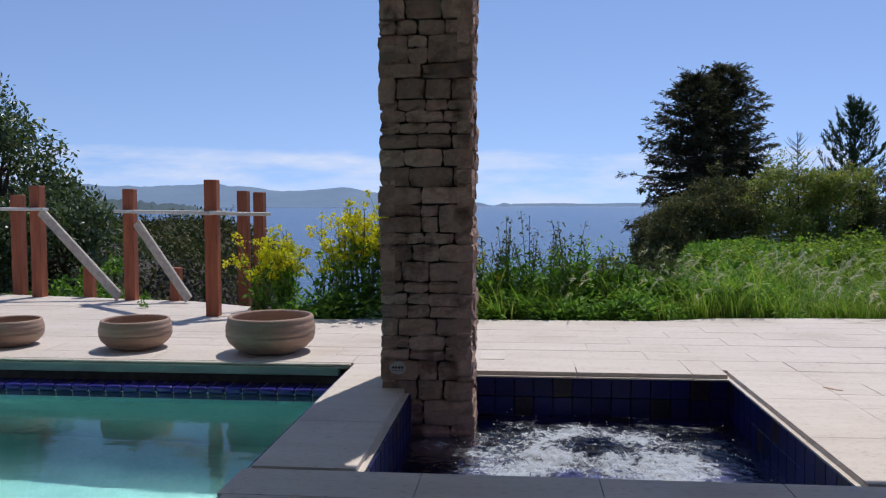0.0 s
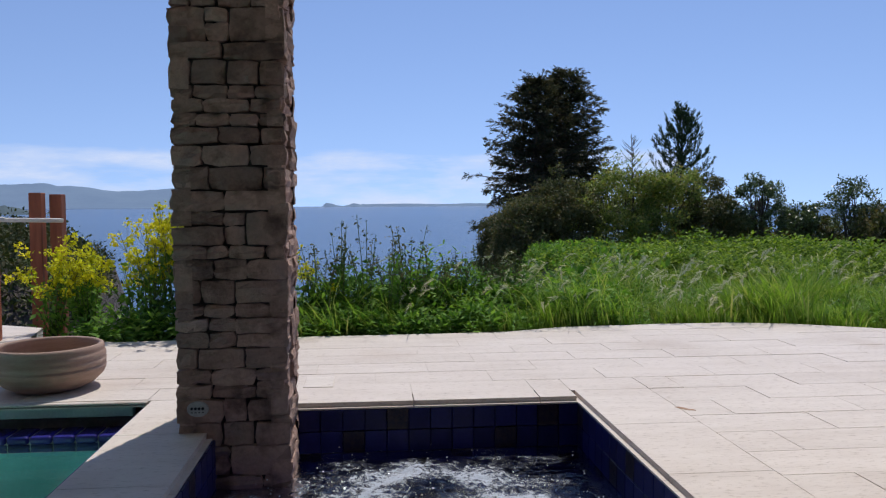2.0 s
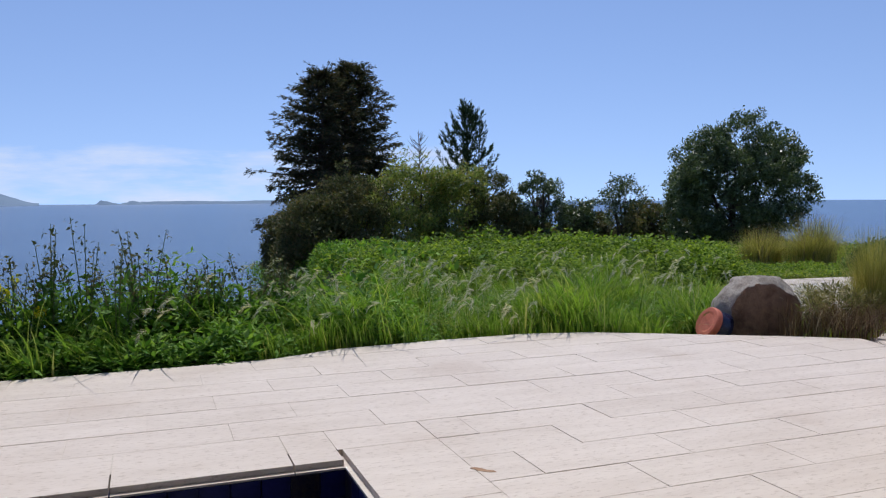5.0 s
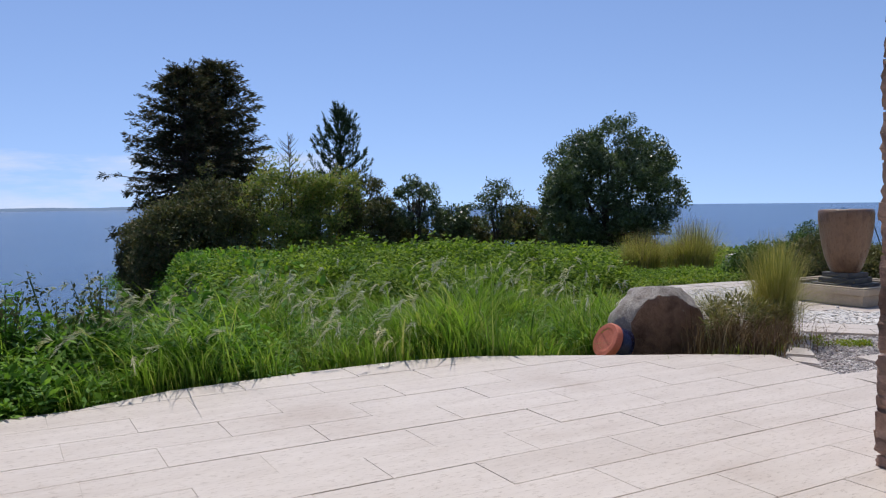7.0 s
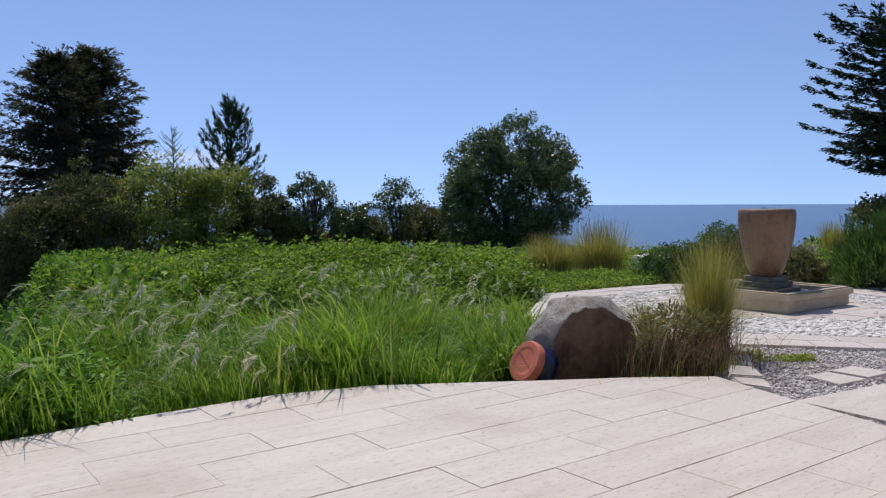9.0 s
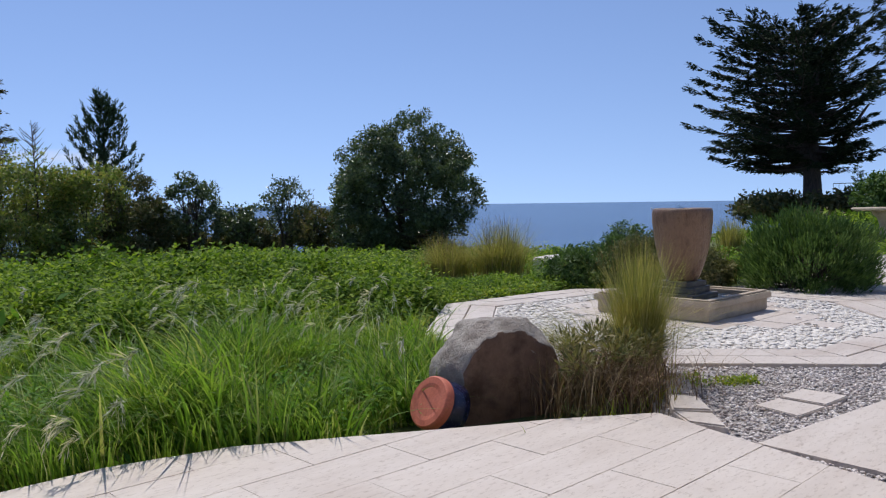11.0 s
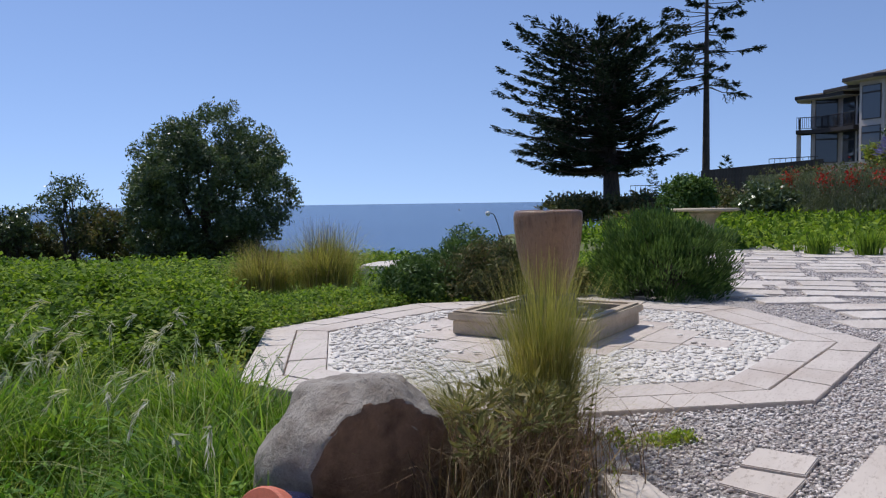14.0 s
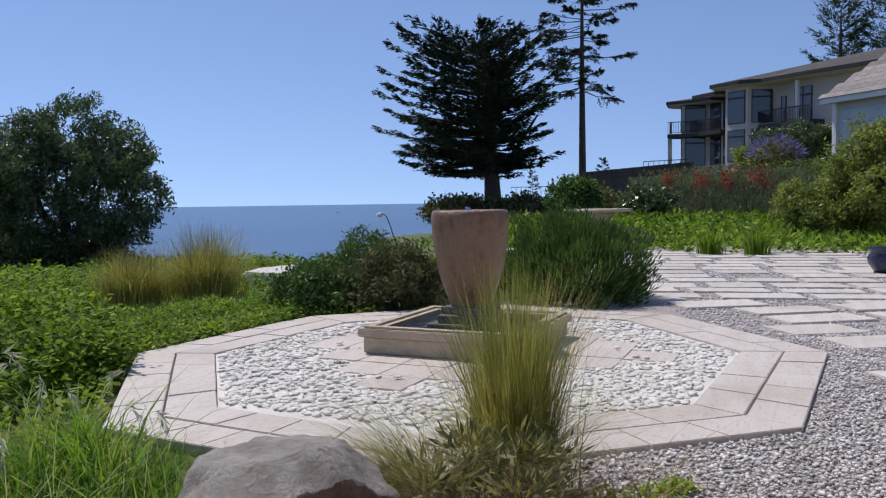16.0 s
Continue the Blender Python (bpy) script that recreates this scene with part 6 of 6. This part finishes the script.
k = (pz > -9) & (slope < 1.35 + nz * 1.4) & (nz > -0.35)
pts = np.stack([px[k], py[k], pz[k] + rng.uniform(0, 0.9, k.sum()) * (0.6 + nz[k])], -1)
pts = np.repeat(pts, 2, 0) + rng.normal(0, 0.3, (2 * k.sum(), 3))
tagged(part("cliff_scrub", mesh_np("cliff_scrub", *leaf_arrays(pts, rng.uniform(0.12, 0.3, len(pts)), 0.5, 0.6)), CLIFF_LEAF), "low dense scrub covering the far cliff top", "scrub", kind="stuff")
tree("hedge_tree", (-12.3, 7.9, -0.4), (0, 0, 2.1), (2.4, 2.0, 2.3), 120, 170, 0.5, 0.13, 0.45, BAY, 51, "dense glossy evergreen tree beside the railing", trunk=0.1, stems=4, low=-0.95)
tree("hedge_tree", (-10.6, 8.2, -0.9), (0, 0, 1.3), (1.5, 1.3, 1.35), 60, 130, 0.42, 0.12, 0.45, BAY, 52, "smaller glossy evergreen tree beside the railing", trunk=0.08, stems=3, low=-0.95)
tree("hedge_tree", (-9.2, 6.6, -1.3), (0, 0, 0.8), (1.1, 0.9, 0.8), 40, 110, 0.33, 0.1, 0.45, WEED, 53, "leafy bush below the railing", category="bush", trunk=0.05, stems=3, low=-0.95)

# ---- neighbouring house ----
HOUSE_WALL = surface("taupe_stucco", (0.56, 0.48, 0.44), (0.64, 0.56, 0.52), 0.5, 30, 0.9, 0.3, 0.01)
TRIM = surface("dark_trim", (0.03, 0.022, 0.02), (0.055, 0.042, 0.036), 3, 30, 0.6)
ROOFING = surface("grey_shingle", (0.06, 0.053, 0.05), (0.11, 0.098, 0.092), 2, 12, 0.9, 0.6, 0.03, 0.3)
FENCE = surface("dark_fence_board", (0.05, 0.04, 0.035), (0.11, 0.09, 0.075), 2, 20, 0.9, vary=0.2)
WHITE_TRIM = surface("white_trim", (0.7, 0.68, 0.66), (0.78, 0.76, 0.74), 3, 30, 0.6)
PALE_DOOR = surface("pale_blue_door", (0.42, 0.46, 0.52), (0.5, 0.54, 0.6), 3, 30, 0.6)
ROOF_PALE = surface("pale_grey_shingle", (0.22, 0.19, 0.175), (0.36, 0.32, 0.3), 2, 12, 0.9, 0.6, 0.03, 0.3)
RETAIN = surface("pale_retaining_wall", (0.4, 0.39, 0.37), (0.54, 0.53, 0.5), 1.2, 20, 0.9)
GLASS, gn, gl, gb = node_mat("window_glass", 0.04)
gb.inputs["Base Color"].default_value = (0.03, 0.035, 0.045, 1)
gb.inputs["Specular IOR Level"].default_value = 0.9


def wallface(a, b):
    """A frame with x along the wall from a to b, y into it."""
    a, b = Vector((*a, 0)), Vector((*b, 0))
    d = (b - a).normalized()
    return Matrix(((d.x, -d.y, 0, a.x), (d.y, d.x, 0, a.y), (0, 0, 1, 0), (0, 0, 0, 1))), (b - a).length


HB = [(0, 0.9), (1.2, 0), (2.4, 1.7), (5.6, 1.7), (6.7, -0.3), (8.6, 0.1), (9.4, 1.9), (13.2, 2.2), (19, 2.9), (19, 12), (0, 12)]
house = thing("house", (0, 0, 0), "two-storey taupe stucco house with dark balconies", "house")


def window(m, x0, x1, z0, z1, split=None):
    w = part("window", box(x0, -0.05, z0, x1, 0.12, z1), TRIM, house, "dark-framed window", m=m)
    xs2 = [x0] + ([x0 + (x1 - x0) * s for s in split[0]] if split and split[0] else []) + [x1]
    zs2 = [z0] + ([z0 + (z1 - z0) * s for s in split[1]] if split and split[1] else []) + [z1]
    for a, b in zip(xs2, xs2[1:]):
        for c, d in zip(zs2, zs2[1:]):
            part("pane", box(a + 0.06, -0.062, c + 0.06, b - 0.06, -0.052, d - 0.06), GLASS, w)


def rail(m, x0, x1, z, parent, h=1.0, step=0.14, y=-0.04):
    r1 = part("railing", box(x0, y - 0.03, z + h - 0.06, x1, y + 0.03, z + h), TRIM, parent, "dark metal railing", m=m)
    part("bottom_rail", box(x0, y - 0.02, z + 0.08, x1, y + 0.02, z + 0.12), TRIM, r1)
    k = x0
    while k <= x1 + 1e-6:
        part("baluster", box(k - 0.014, y - 0.014, z + 0.1, k + 0.014, y + 0.014, z + h - 0.05), TRIM, r1)
        k += step


# the house stands turned along its facade
HX, HY = at(82.3, 70, EYE_B)
UX, UY = at(94.4, 55, EYE_B)
fx, fy = UX - HX, UY - HY
fl = math.hypot(fx, fy)
ex, ey = fx / fl, fy / fl
S = fl / 19.0
def hp(p):
    """A plan point of the house (along the facade, into it) in the world."""
    u, w = p[0] * S, p[1]
    return HX + ex * u - ey * w, HY + ey * u + ex * w
Z0, Z1, Z2 = 3.7, 6.55, 9.35
plan = [hp(p) for p in HB]
part("wall", prism(plan, -0.5, Z2 - 0.4), HOUSE_WALL, house, "taupe stucco wall")
part("wall", prism([hp(p) for p in [(5.0, 2.0)] + HB[4:9] + [(19, 11.9), (5.0, 11.9)]], Z2 - 0.398, Z2 + 0.1), HOUSE_WALL, house)
for name, z, outline, peak in (("low", Z2 - 0.42, [(-1.1, 0.4), (0.9, -1.3), (2.9, 0.0), (4.4, 0.2), (4.4, 8), (-1.1, 8)], (2.2, 4.0)),
                               ("mid", Z2 - 0.12, [(1.9, 0.5), (2.6, -0.1), (5.2, -0.1), (5.9, 0.6), (5.9, 8), (1.9, 8)], (4.2, 4.0)),
                               ("main", Z2 + 0.16, [(4.6, 0.6), (6.2, -1.35), (8.8, -1.0), (9.9, 0.1), (13.6, 0.6), (20, 2.0), (20, 13), (4.6, 13)], None)):
    rim = [hp(p) for p in outline]
    part("fascia", prism(rim, z, z + 0.24), TRIM, house, "dark stepped eave")
    part("soffit", prism([hp((p[0] * 0.98 + 0.1, p[1] + 0.12)) for p in outline], z - 0.05, z - 0.002), HOUSE_WALL, house)
    bm = bmesh.new()
    low = [bm.verts.new((*p, z + 0.243)) for p in rim]
    inner = [hp(peak) if peak else hp((min(max(p[0], 7.6), 18), 5.5 if p[1] < 6 else 7)) for p in outline]
    top = [bm.verts.new((*p, z + (1.0 if peak else 1.7))) for p in inner]
    for i in range(len(low)):
        j = (i + 1) % len(low)
        bm.faces.new((low[i], low[j], top[j], top[i]))
    bmesh.ops.remove_doubles(bm, verts=bm.verts[:], dist=0.01)
    part("roof", bm, ROOFING, house, "low dark shingle roof")
for i, panes in ((0, 1), (1, 1), (2, 2), (3, 1), (4, 2), (5, 1)):
    m, ln = wallface(hp(HB[i]), hp(HB[i + 1]))
    for z, hh in ((Z0 + 0.25, 2.35), (Z1 + 0.2, 2.4)):
        if i in (2,):
            for s in range(2):
                window(m, ln * (0.06 + 0.48 * s), ln * (0.46 + 0.48 * s), z, z + hh, (None, (0.72,)))
        else:
            window(m, ln * 0.12, ln * 0.88, z, z + hh, (None, (0.78,)))
m, ln = wallface(hp(HB[6]), hp(HB[7]))
window(m, ln * 0.42, ln * 0.8, Z1 + 0.05, Z1 + 2.45, ((0.5,), (0.75,)))
window(m, ln * 0.12, ln * 0.24, Z1 + 0.15, Z1 + 2.0)
window(m, ln * 0.1, ln * 0.8, Z0 + 0.9, Z0 + 2.4, ((0.5,), None))
for i, out in ((0, 0.9), (1, 1.1), (2, 1.5)):
    m, ln = wallface(hp((HB[i][0] - 0.3, HB[i][1] - out)), hp((HB[i + 1][0], HB[i + 1][1] - out)))
    part("balcony", box(-0.05, -0.1, Z1 - 0.3, ln + 0.05, 1.5, Z1), TRIM, house, "dark balcony edge", m=m)
    rail(m, 0, ln, Z1, house)
m, ln = wallface(hp((9.2, 0.7)), hp((13.4, 1.0)))
part("balcony", box(-0.1, -0.15, Z1 - 0.4, ln + 0.1, 1.4, Z1), TRIM, house, "dark balcony edge", m=m)
rail(m, 0, ln, Z1, house)
part("column", box(ln * 0.66, 0.15, Z1, ln * 0.66 + 0.24, 0.39, Z2, 0.02), WHITE_TRIM, house, "pale square column", m=m)
cx, cy = hp((0.2, -0.4))
part("column", box(cx - 0.15, cy - 0.15, 2.5, cx + 0.15, cy + 0.15, Z1 - 0.3), HOUSE_WALL, house)
garage = thing("outbuilding", (0, 0, 0), "nearer wing with white trim and grey shingle roof", "building")
GX, GY = at(92.4, 44, EYE_B)
m = Matrix.Translation((GX, GY, 0)) @ Matrix.Rotation(math.atan2(ey, ex), 4, "Z")
part("wall", box(0, 0, -0.5, 9, 6, 5.9), HOUSE_WALL, garage, m=m)
part("door", box(0.35, -0.05, 3.0, 3.2, 0.05, 5.55, 0.02), PALE_DOOR, garage, "pale blue-grey door", m=m)
part("corner_post", box(-0.12, -0.14, 2.0, 0.14, 0.1, 5.9, 0.01), WHITE_TRIM, garage, m=m)
part("fascia", box(-0.5, -0.55, 5.85, 9.5, -0.35, 6.1), WHITE_TRIM, garage, m=m)
for rowi in range(11):
    y0 = -0.6 + rowi * 0.33
    bmr = bmesh.new()
    for k in range(26):
        xx = -0.6 + k * 0.38 + (0.19 if rowi % 2 else 0) + rowi * 0.17
        box(xx, 0, 0, xx + 0.372, 0.4, 0.035, bm=bmr)
    part("shingles", bmr, ROOF_PALE, garage, m=m @ Matrix.Translation((0, y0, 6.1 + rowi * 0.25)) @ Matrix.Rotation(radians(37), 4, "X"))
bm = bmesh.new()
v = [bm.verts.new(c) for c in ((-0.55, -0.55, 6.06), (9.4, -0.55, 6.06), (9.4, 3.2, 8.85), (1.3, 3.2, 8.85), (-0.55, 6.6, 6.06), (9.4, 6.6, 6.06))]
for f in ((0, 1, 2, 3), (0, 3, 4), (3, 2, 5, 4)):
    bm.faces.new([v[i] for i in f])
part("roof", bm, ROOF_PALE, garage, "grey shingle roof", m=m)

# fence, deck railing and retaining wall
fence = thing("fence", (0, 0, 0), "dark board fence along the slope", "fence")
a, b = at(76.0, 66, EYE_B), at(83.6, 62, EYE_B)
m, ln = wallface(a, b)
board_me = bm_mesh("board", box(0, 0, 0, 0.24, 0.04, 2.6, 0.005))
board_me.materials.append(FENCE)
k = 0.0
while k < ln:
    part("board", board_me, None, fence, m=m @ pose(k, 0, 0.9 + 0.5 * k / ln))
    k += 0.25
deck = thing("deck", (0, 0, 0), "small dark viewing deck with railing at the cliff", "deck")
a, b = at(71.2, 78, EYE_B), at(75.8, 76, EYE_B)
m, ln = wallface(a, b)
part("platform", box(0, 0, 1.2, ln, 2.5, 1.5), TRIM, deck, m=m)
for k in range(5):
    part("support", box(ln * k / 4 - 0.12, 0.1, -1.5, ln * k / 4 + 0.12, 0.34, 1.2), TRIM, deck, m=m)
rail(m, 0, ln, 1.5, deck, 1.1, 0.5)
m2, ln2 = wallface(at(80.4, 64, EYE_B), at(83.4, 62, EYE_B))
terr = thing("terrace_railing", (0, 0, 0), "dark metal railing on top of the fence wall", "railing")
rail(m2, 0, ln2, 3.45, terr, 0.75, 0.45)
wall = thing("retaining_wall", (0, 0, 0), "pale concrete retaining wall under hanging plants", "wall")
m, ln = wallface(at(80.8, 42, EYE_B), at(91.5, 33, EYE_B))
part("wall_block", box(0, 0, -0.6, ln, 0.5, 2.0, 0.02), RETAIN, wall, m=m)
W = np.array(m)


def hang(n, x0, x1, z0, z1, y0, y1, size, ratio, mat, name, label, droop=0.0):
    p = np.stack([rng.uniform(x0, x1, n), rng.uniform(y0, y1, n), rng.uniform(z0, z1, n), np.ones(n)], -1)
    wave = 0.45 * np.sin(p[:, 0] * 1.7) + 0.3 * np.sin(p[:, 0] * 4.1)
    k = p[:, 2] > z0 + 0.35 + wave * 0.7
    q = (W @ p[k].T).T[:, :3]
    ax = np.tile((0.0, 0.0, -1.0), (k.sum(), 1)) if droop else None
    return tagged(part(name, mesh_np(name, *leaf_arrays(q, size * rng.uniform(0.6, 1.4, len(q)), ratio, 0.3, ax)), mat), label, "plants", kind="stuff")


hang(42000, -1, ln, 0.1, 2.5, -0.7, 0.1, 0.13, 0.22, TRAIL, "trailing_rosemary", "trailing grey-green rosemary over a retaining wall", 1)
hang(7000, -1, ln + 4, 2.0, 2.8, -0.3, 3.0, 0.14, 0.4, SCRUB_DARK, "wall_top_plants", "low plants along the top of the wall")
for c, wd in ((2.6, 0.25), (5.4, 0.5), (7.3, 0.25), (9.3, 0.6)):
    q = np.stack([rng.normal(c * ln / 12, wd * 0.6, 260), rng.uniform(-0.85, 0.0, 260), rng.normal(2.1, 0.22, 260), np.ones(260)], -1)
    q = (W @ q.T).T[:, :3]
    t = thing("red_flowers", tuple(q.mean(0)), "patch of bright red flowers on the wall", "flowers", "red flower patches")
    part("petal_mass", mesh_np("petal_mass", *leaf_arrays(q - q.mean(0), rng.uniform(0.06, 0.13, len(q)), 0.7, 0.4)), RED_FLOWER, t)["kind"] = "stuff"


def far_bush(bearing, dist, top, bottom, half, mat, seed, label, leaf=0.2, n=60, per=100, rad=0.5):
    x, y = at(bearing, dist, EYE_B)
    zt, zb = 1.44 + dist * math.tan(radians(top)), 1.44 + dist * math.tan(radians(bottom))
    hw = dist * math.tan(radians(half))
    return tree("bush", (x, y, zb - 0.1), (0, 0, (zt - zb) / 2), (hw, hw, (zt - zb) / 2), n, per, rad, leaf, 0.5, mat, seed, label, "bush", 0.06, 3, -0.95)


far_bush(75.6, 36, 1.9, -2.2, 1.9, ROSEMARY, 71, "rounded green bush behind the stone table")
far_bush(80.8, 36, 1.3, -2.4, 2.1, BAY, 72, "rounded dark green bush behind the stone table")
far_bush(71.6, 33, -1.2, -2.6, 1.8, SCRUB_DARK, 73, "low dark bush near the point", 0.18)
far_bush(90.2, 47, 4.7, 1.6, 3.1, BAY, 74, "clipped green hedge before the house", 0.14, 300, 120, 0.36)
far_bush(87.5, 47, 3.3, 1.6, 1.3, BUSH, 75, "low yellow-green bush below the house", 0.2, 30, 90, 0.5)
far_bush(96.2, 26, 5.4, -2.6, 4.2, BUSH, 76, "large leafy green bush beside the path", 0.12, 260, 110, 0.36)
far_bush(91.8, 27, 1.4, -2.8, 3.0, BUSH, 77, "leafy green bush beside the path", 0.11, 200, 100, 0.32)
far_bush(67.5, 80, 0.1, -1.6, 3.0, SCRUB_DARK, 78, "dark scrub round the cypress foot", 0.5, 50, 90, 1.2)
far_bush(72.0, 78, 0.2, -1.8, 3.0, SCRUB_DARK, 79, "dark scrub round the cypress foot", 0.5, 50, 90, 1.2)
far_bush(77.6, 58, 0.9, -2.0, 2.8, SCRUB_DARK, 80, "dark scrub below the fence", 0.3, 50, 100, 0.9)
x, y = at(88.8, 42.5, EYE_B)
spikes = thing("purple_flower_bush", (x, y, 3.2), "rounded bush of purple flower spikes", "flowering bush")
d = rng.normal(0, 1, (340, 3))
d[:, 2] = np.abs(d[:, 2])
d /= np.linalg.norm(d, axis=1)[:, None]
part("flower_mass", mesh_np("flower_mass", *leaf_arrays(d * (1.2, 1.2, 0.9) * rng.uniform(0.8, 1.05, (340, 1)), rng.uniform(0.3, 0.5, 340), 0.22, 0.2, d)), PURPLE, spikes)
part("foliage", mesh_np("foliage", *leaf_arrays(d.repeat(5, 0) * rng.uniform(0.4, 1, (1700, 1)), rng.uniform(0.1, 0.25, 1700), 0.3, 0.3)), SAGE, spikes)
for bearing, top, seed in ((92.6, 11.9, 81), (95.2, 12.9, 82), (98.0, 12.6, 83)):
    bough_tree("tall_conifer", bearing, 75, EYE_B, top, 4.0, 2.6, (0.9, 1.0, 0.95, 0.85, 0.7, 0.5, 0.15), 70, 2.2, 150, 0.4, 0.22, PINE, seed, "dark conifer behind the house roof", 0.4, (0.0, 0.6), (0.0, 0.8), 0.2, inner=0.25, twigs=12, tip=0.15)
for bearing, dist, top, low, seed in ((77.6, 68, 2.7, 0.6, 84), (72.7, 72, 1.9, -0.4, 85)):
    bough_tree("young_conifer", bearing, dist, EYE_B, top, low, 0.75, (1.0, 0.9, 0.7, 0.5, 0.3, 0.06), 34, 0.5, 60, 0.2, 0.22, PINE, seed, "small young conifer rising behind the fence and deck", 0.07, (0.0, 0.4), (0.0, 0.6), 0.2, inner=0.2, twigs=6)
# a small boat far out on the water
bx, by = at(58.75, 1300, EYE_B)
boat = thing("boat", pose(bx, by, SEA_Z, 0, 0, 35), "small white motor boat far out at sea", "boat")
part("hull", prism([(-4.5, -1.3), (2.5, -1.3), (5.2, 0), (2.5, 1.3), (-4.5, 1.3)], -0.3, 1.1, 0.1), WHITE_TRIM, boat)
part("cabin", box(-1.8, -0.9, 1.1, 1.4, 0.9, 2.6, 0.2, 2), WHITE_TRIM, boat)
# bright low plants beyond the stepping stones
n = 20000
px, py = rng.uniform(25.2, 40, n), rng.uniform(-8, 12, n)
z = np.maximum(ground_z(px, py), -0.1)
h = 0.35 + 0.5 * smooth01((px - 26) / 9)
tagged(part("border_plants", mesh_np("border_plants", *leaf_arrays(np.stack([px, py, z + h * rng.uniform(0.2, 1, n)], -1), rng.uniform(0.12, 0.34, n), 0.4, 0.5)), COVER_LEAF), "bright green low border plants beyond the paving", "plants", kind="stuff")

# ---- cloud bank low over the bay ----
CLOUD, cn, cl, cb = node_mat("cloud_bank", 1.0)
cn.remove(cb)
ce = cn.new("ShaderNodeEmission")
ce.inputs[0].default_value, ce.inputs[1].default_value = (0.72, 0.79, 0.97, 1), 1.0
ct = cn.new("ShaderNodeBsdfTransparent")
puff = noise_tex(cn, cl, 0.0016, 7, 0.62, (1, 1, 4.5))
sep = cn.new("ShaderNodeSeparateXYZ")
tc = cn.new("ShaderNodeTexCoord")
cl.new(tc.outputs["Generated"], sep.inputs[0])
fade = ramp(cn, cl, sep.outputs[2], [(0.0, (0.6, 0.6, 0.6)), (0.35, (0.62, 0.62, 0.62)), (0.65, (0.6, 0.6, 0.6)), (0.95, (0, 0, 0))])
prod = cn.new("ShaderNodeMath")
prod.operation = "MULTIPLY"
cl.new(puff.outputs[0], prod.inputs[0])
cl.new(fade.outputs[0], prod.inputs[1])
cm = ramp(cn, cl, prod.outputs[0], [(0.22, (0, 0, 0)), (0.41, (0.85, 0.85, 0.85))])
cx = cn.new("ShaderNodeMixShader")
cl.new(cm.outputs[0], cx.inputs[0])
cl.new(ct.outputs[0], cx.inputs[1])
cl.new(ce.outputs[0], cx.inputs[2])
cl.new(cx.outputs[0], cn["Material Output"].inputs[0])
cv, cq = [], []
for i in range(61):
    x, y = at(-60 + 82 * i / 60, 4850, (0, -4))
    cv += [(x, y, SEA_Z + 10), (x, y, SEA_Z + 450)]
    if i:
        cq.append((2 * i - 2, 2 * i, 2 * i + 1, 2 * i - 1))
clouds = tagged(part("backdrop_clouds", mesh_np("backdrop_clouds", cv, cq), CLOUD), "thin white cloud bank low over the bay", "clouds", kind="structure")

# ---- paving pieces ----
r = random.Random(11)
def pave(x0, x1, y0, y1, pitch, parent):
    y = y0
    while y < y1 - 0.02:
        k = round((y - 0.5975) / pitch)
        x = 2.72 - 0.49 * (k - 1)
        x -= math.ceil((x - x0) / 0.94) * 0.94
        while x < x1:
            c = clip_poly(TERRACE, max(x, x0) + 0.0015, min(x + 0.94, x1) - 0.0015, y + 0.0015, min(y + pitch, y1) - 0.0015)
            if len(c) > 2 and area(c) > 0.006:
                try:
                    slab_piece("slab", c, -0.03, r.uniform(-0.0015, 0.0015), TRAV, parent, 0.0016)
                except ValueError:
                    pass
            x += 0.94
        y += pitch


pave(0.6, 6.0, 0.2 - 0.395 * 20, 0.595, 0.395, bed)
pave(-12, 6.0, 0.5975, 4.5, 0.395, bed)
pave(-12, -9.62, -3.0, 0.595, 0.395, bed)
# low paving beyond the gravel joint
path2 = thing("garden_path", (0, 0, 0), "travertine path slabs bedded in gravel", "paving", kind="structure")
for k in range(3):
    c = clip_poly(SLAB_2, 5.0, 8.0, 1.2 - 1.56 * (k + 1), 1.2 - 1.56 * k - 0.006)
    if len(c) > 2 and area(c) > 0.008:
        slab_piece("slab", c, -0.12, -0.055 + r.uniform(-0.002, 0.002), TRAV, path2, 0.004)
stepping = thing("stepping_stones", (0, 0, 0), "travertine stepping slabs set apart in gravel", "paving", kind="structure")
for s in steps:
    slab_piece("slab", s, -0.14, -0.06 + r.uniform(-0.008, 0.01), TRAV_GREY, stepping, 0.006)
stain = tagged(part("rust_stain", prism([(0.58, -0.37), (0.61, -0.425), (0.65, -0.465), (0.69, -0.475), (0.685, -0.45), (0.655, -0.43), (0.64, -0.40), (0.61, -0.365)], 0.0, 0.0022), RUST), "small brown rust stain on the paving", "stain")
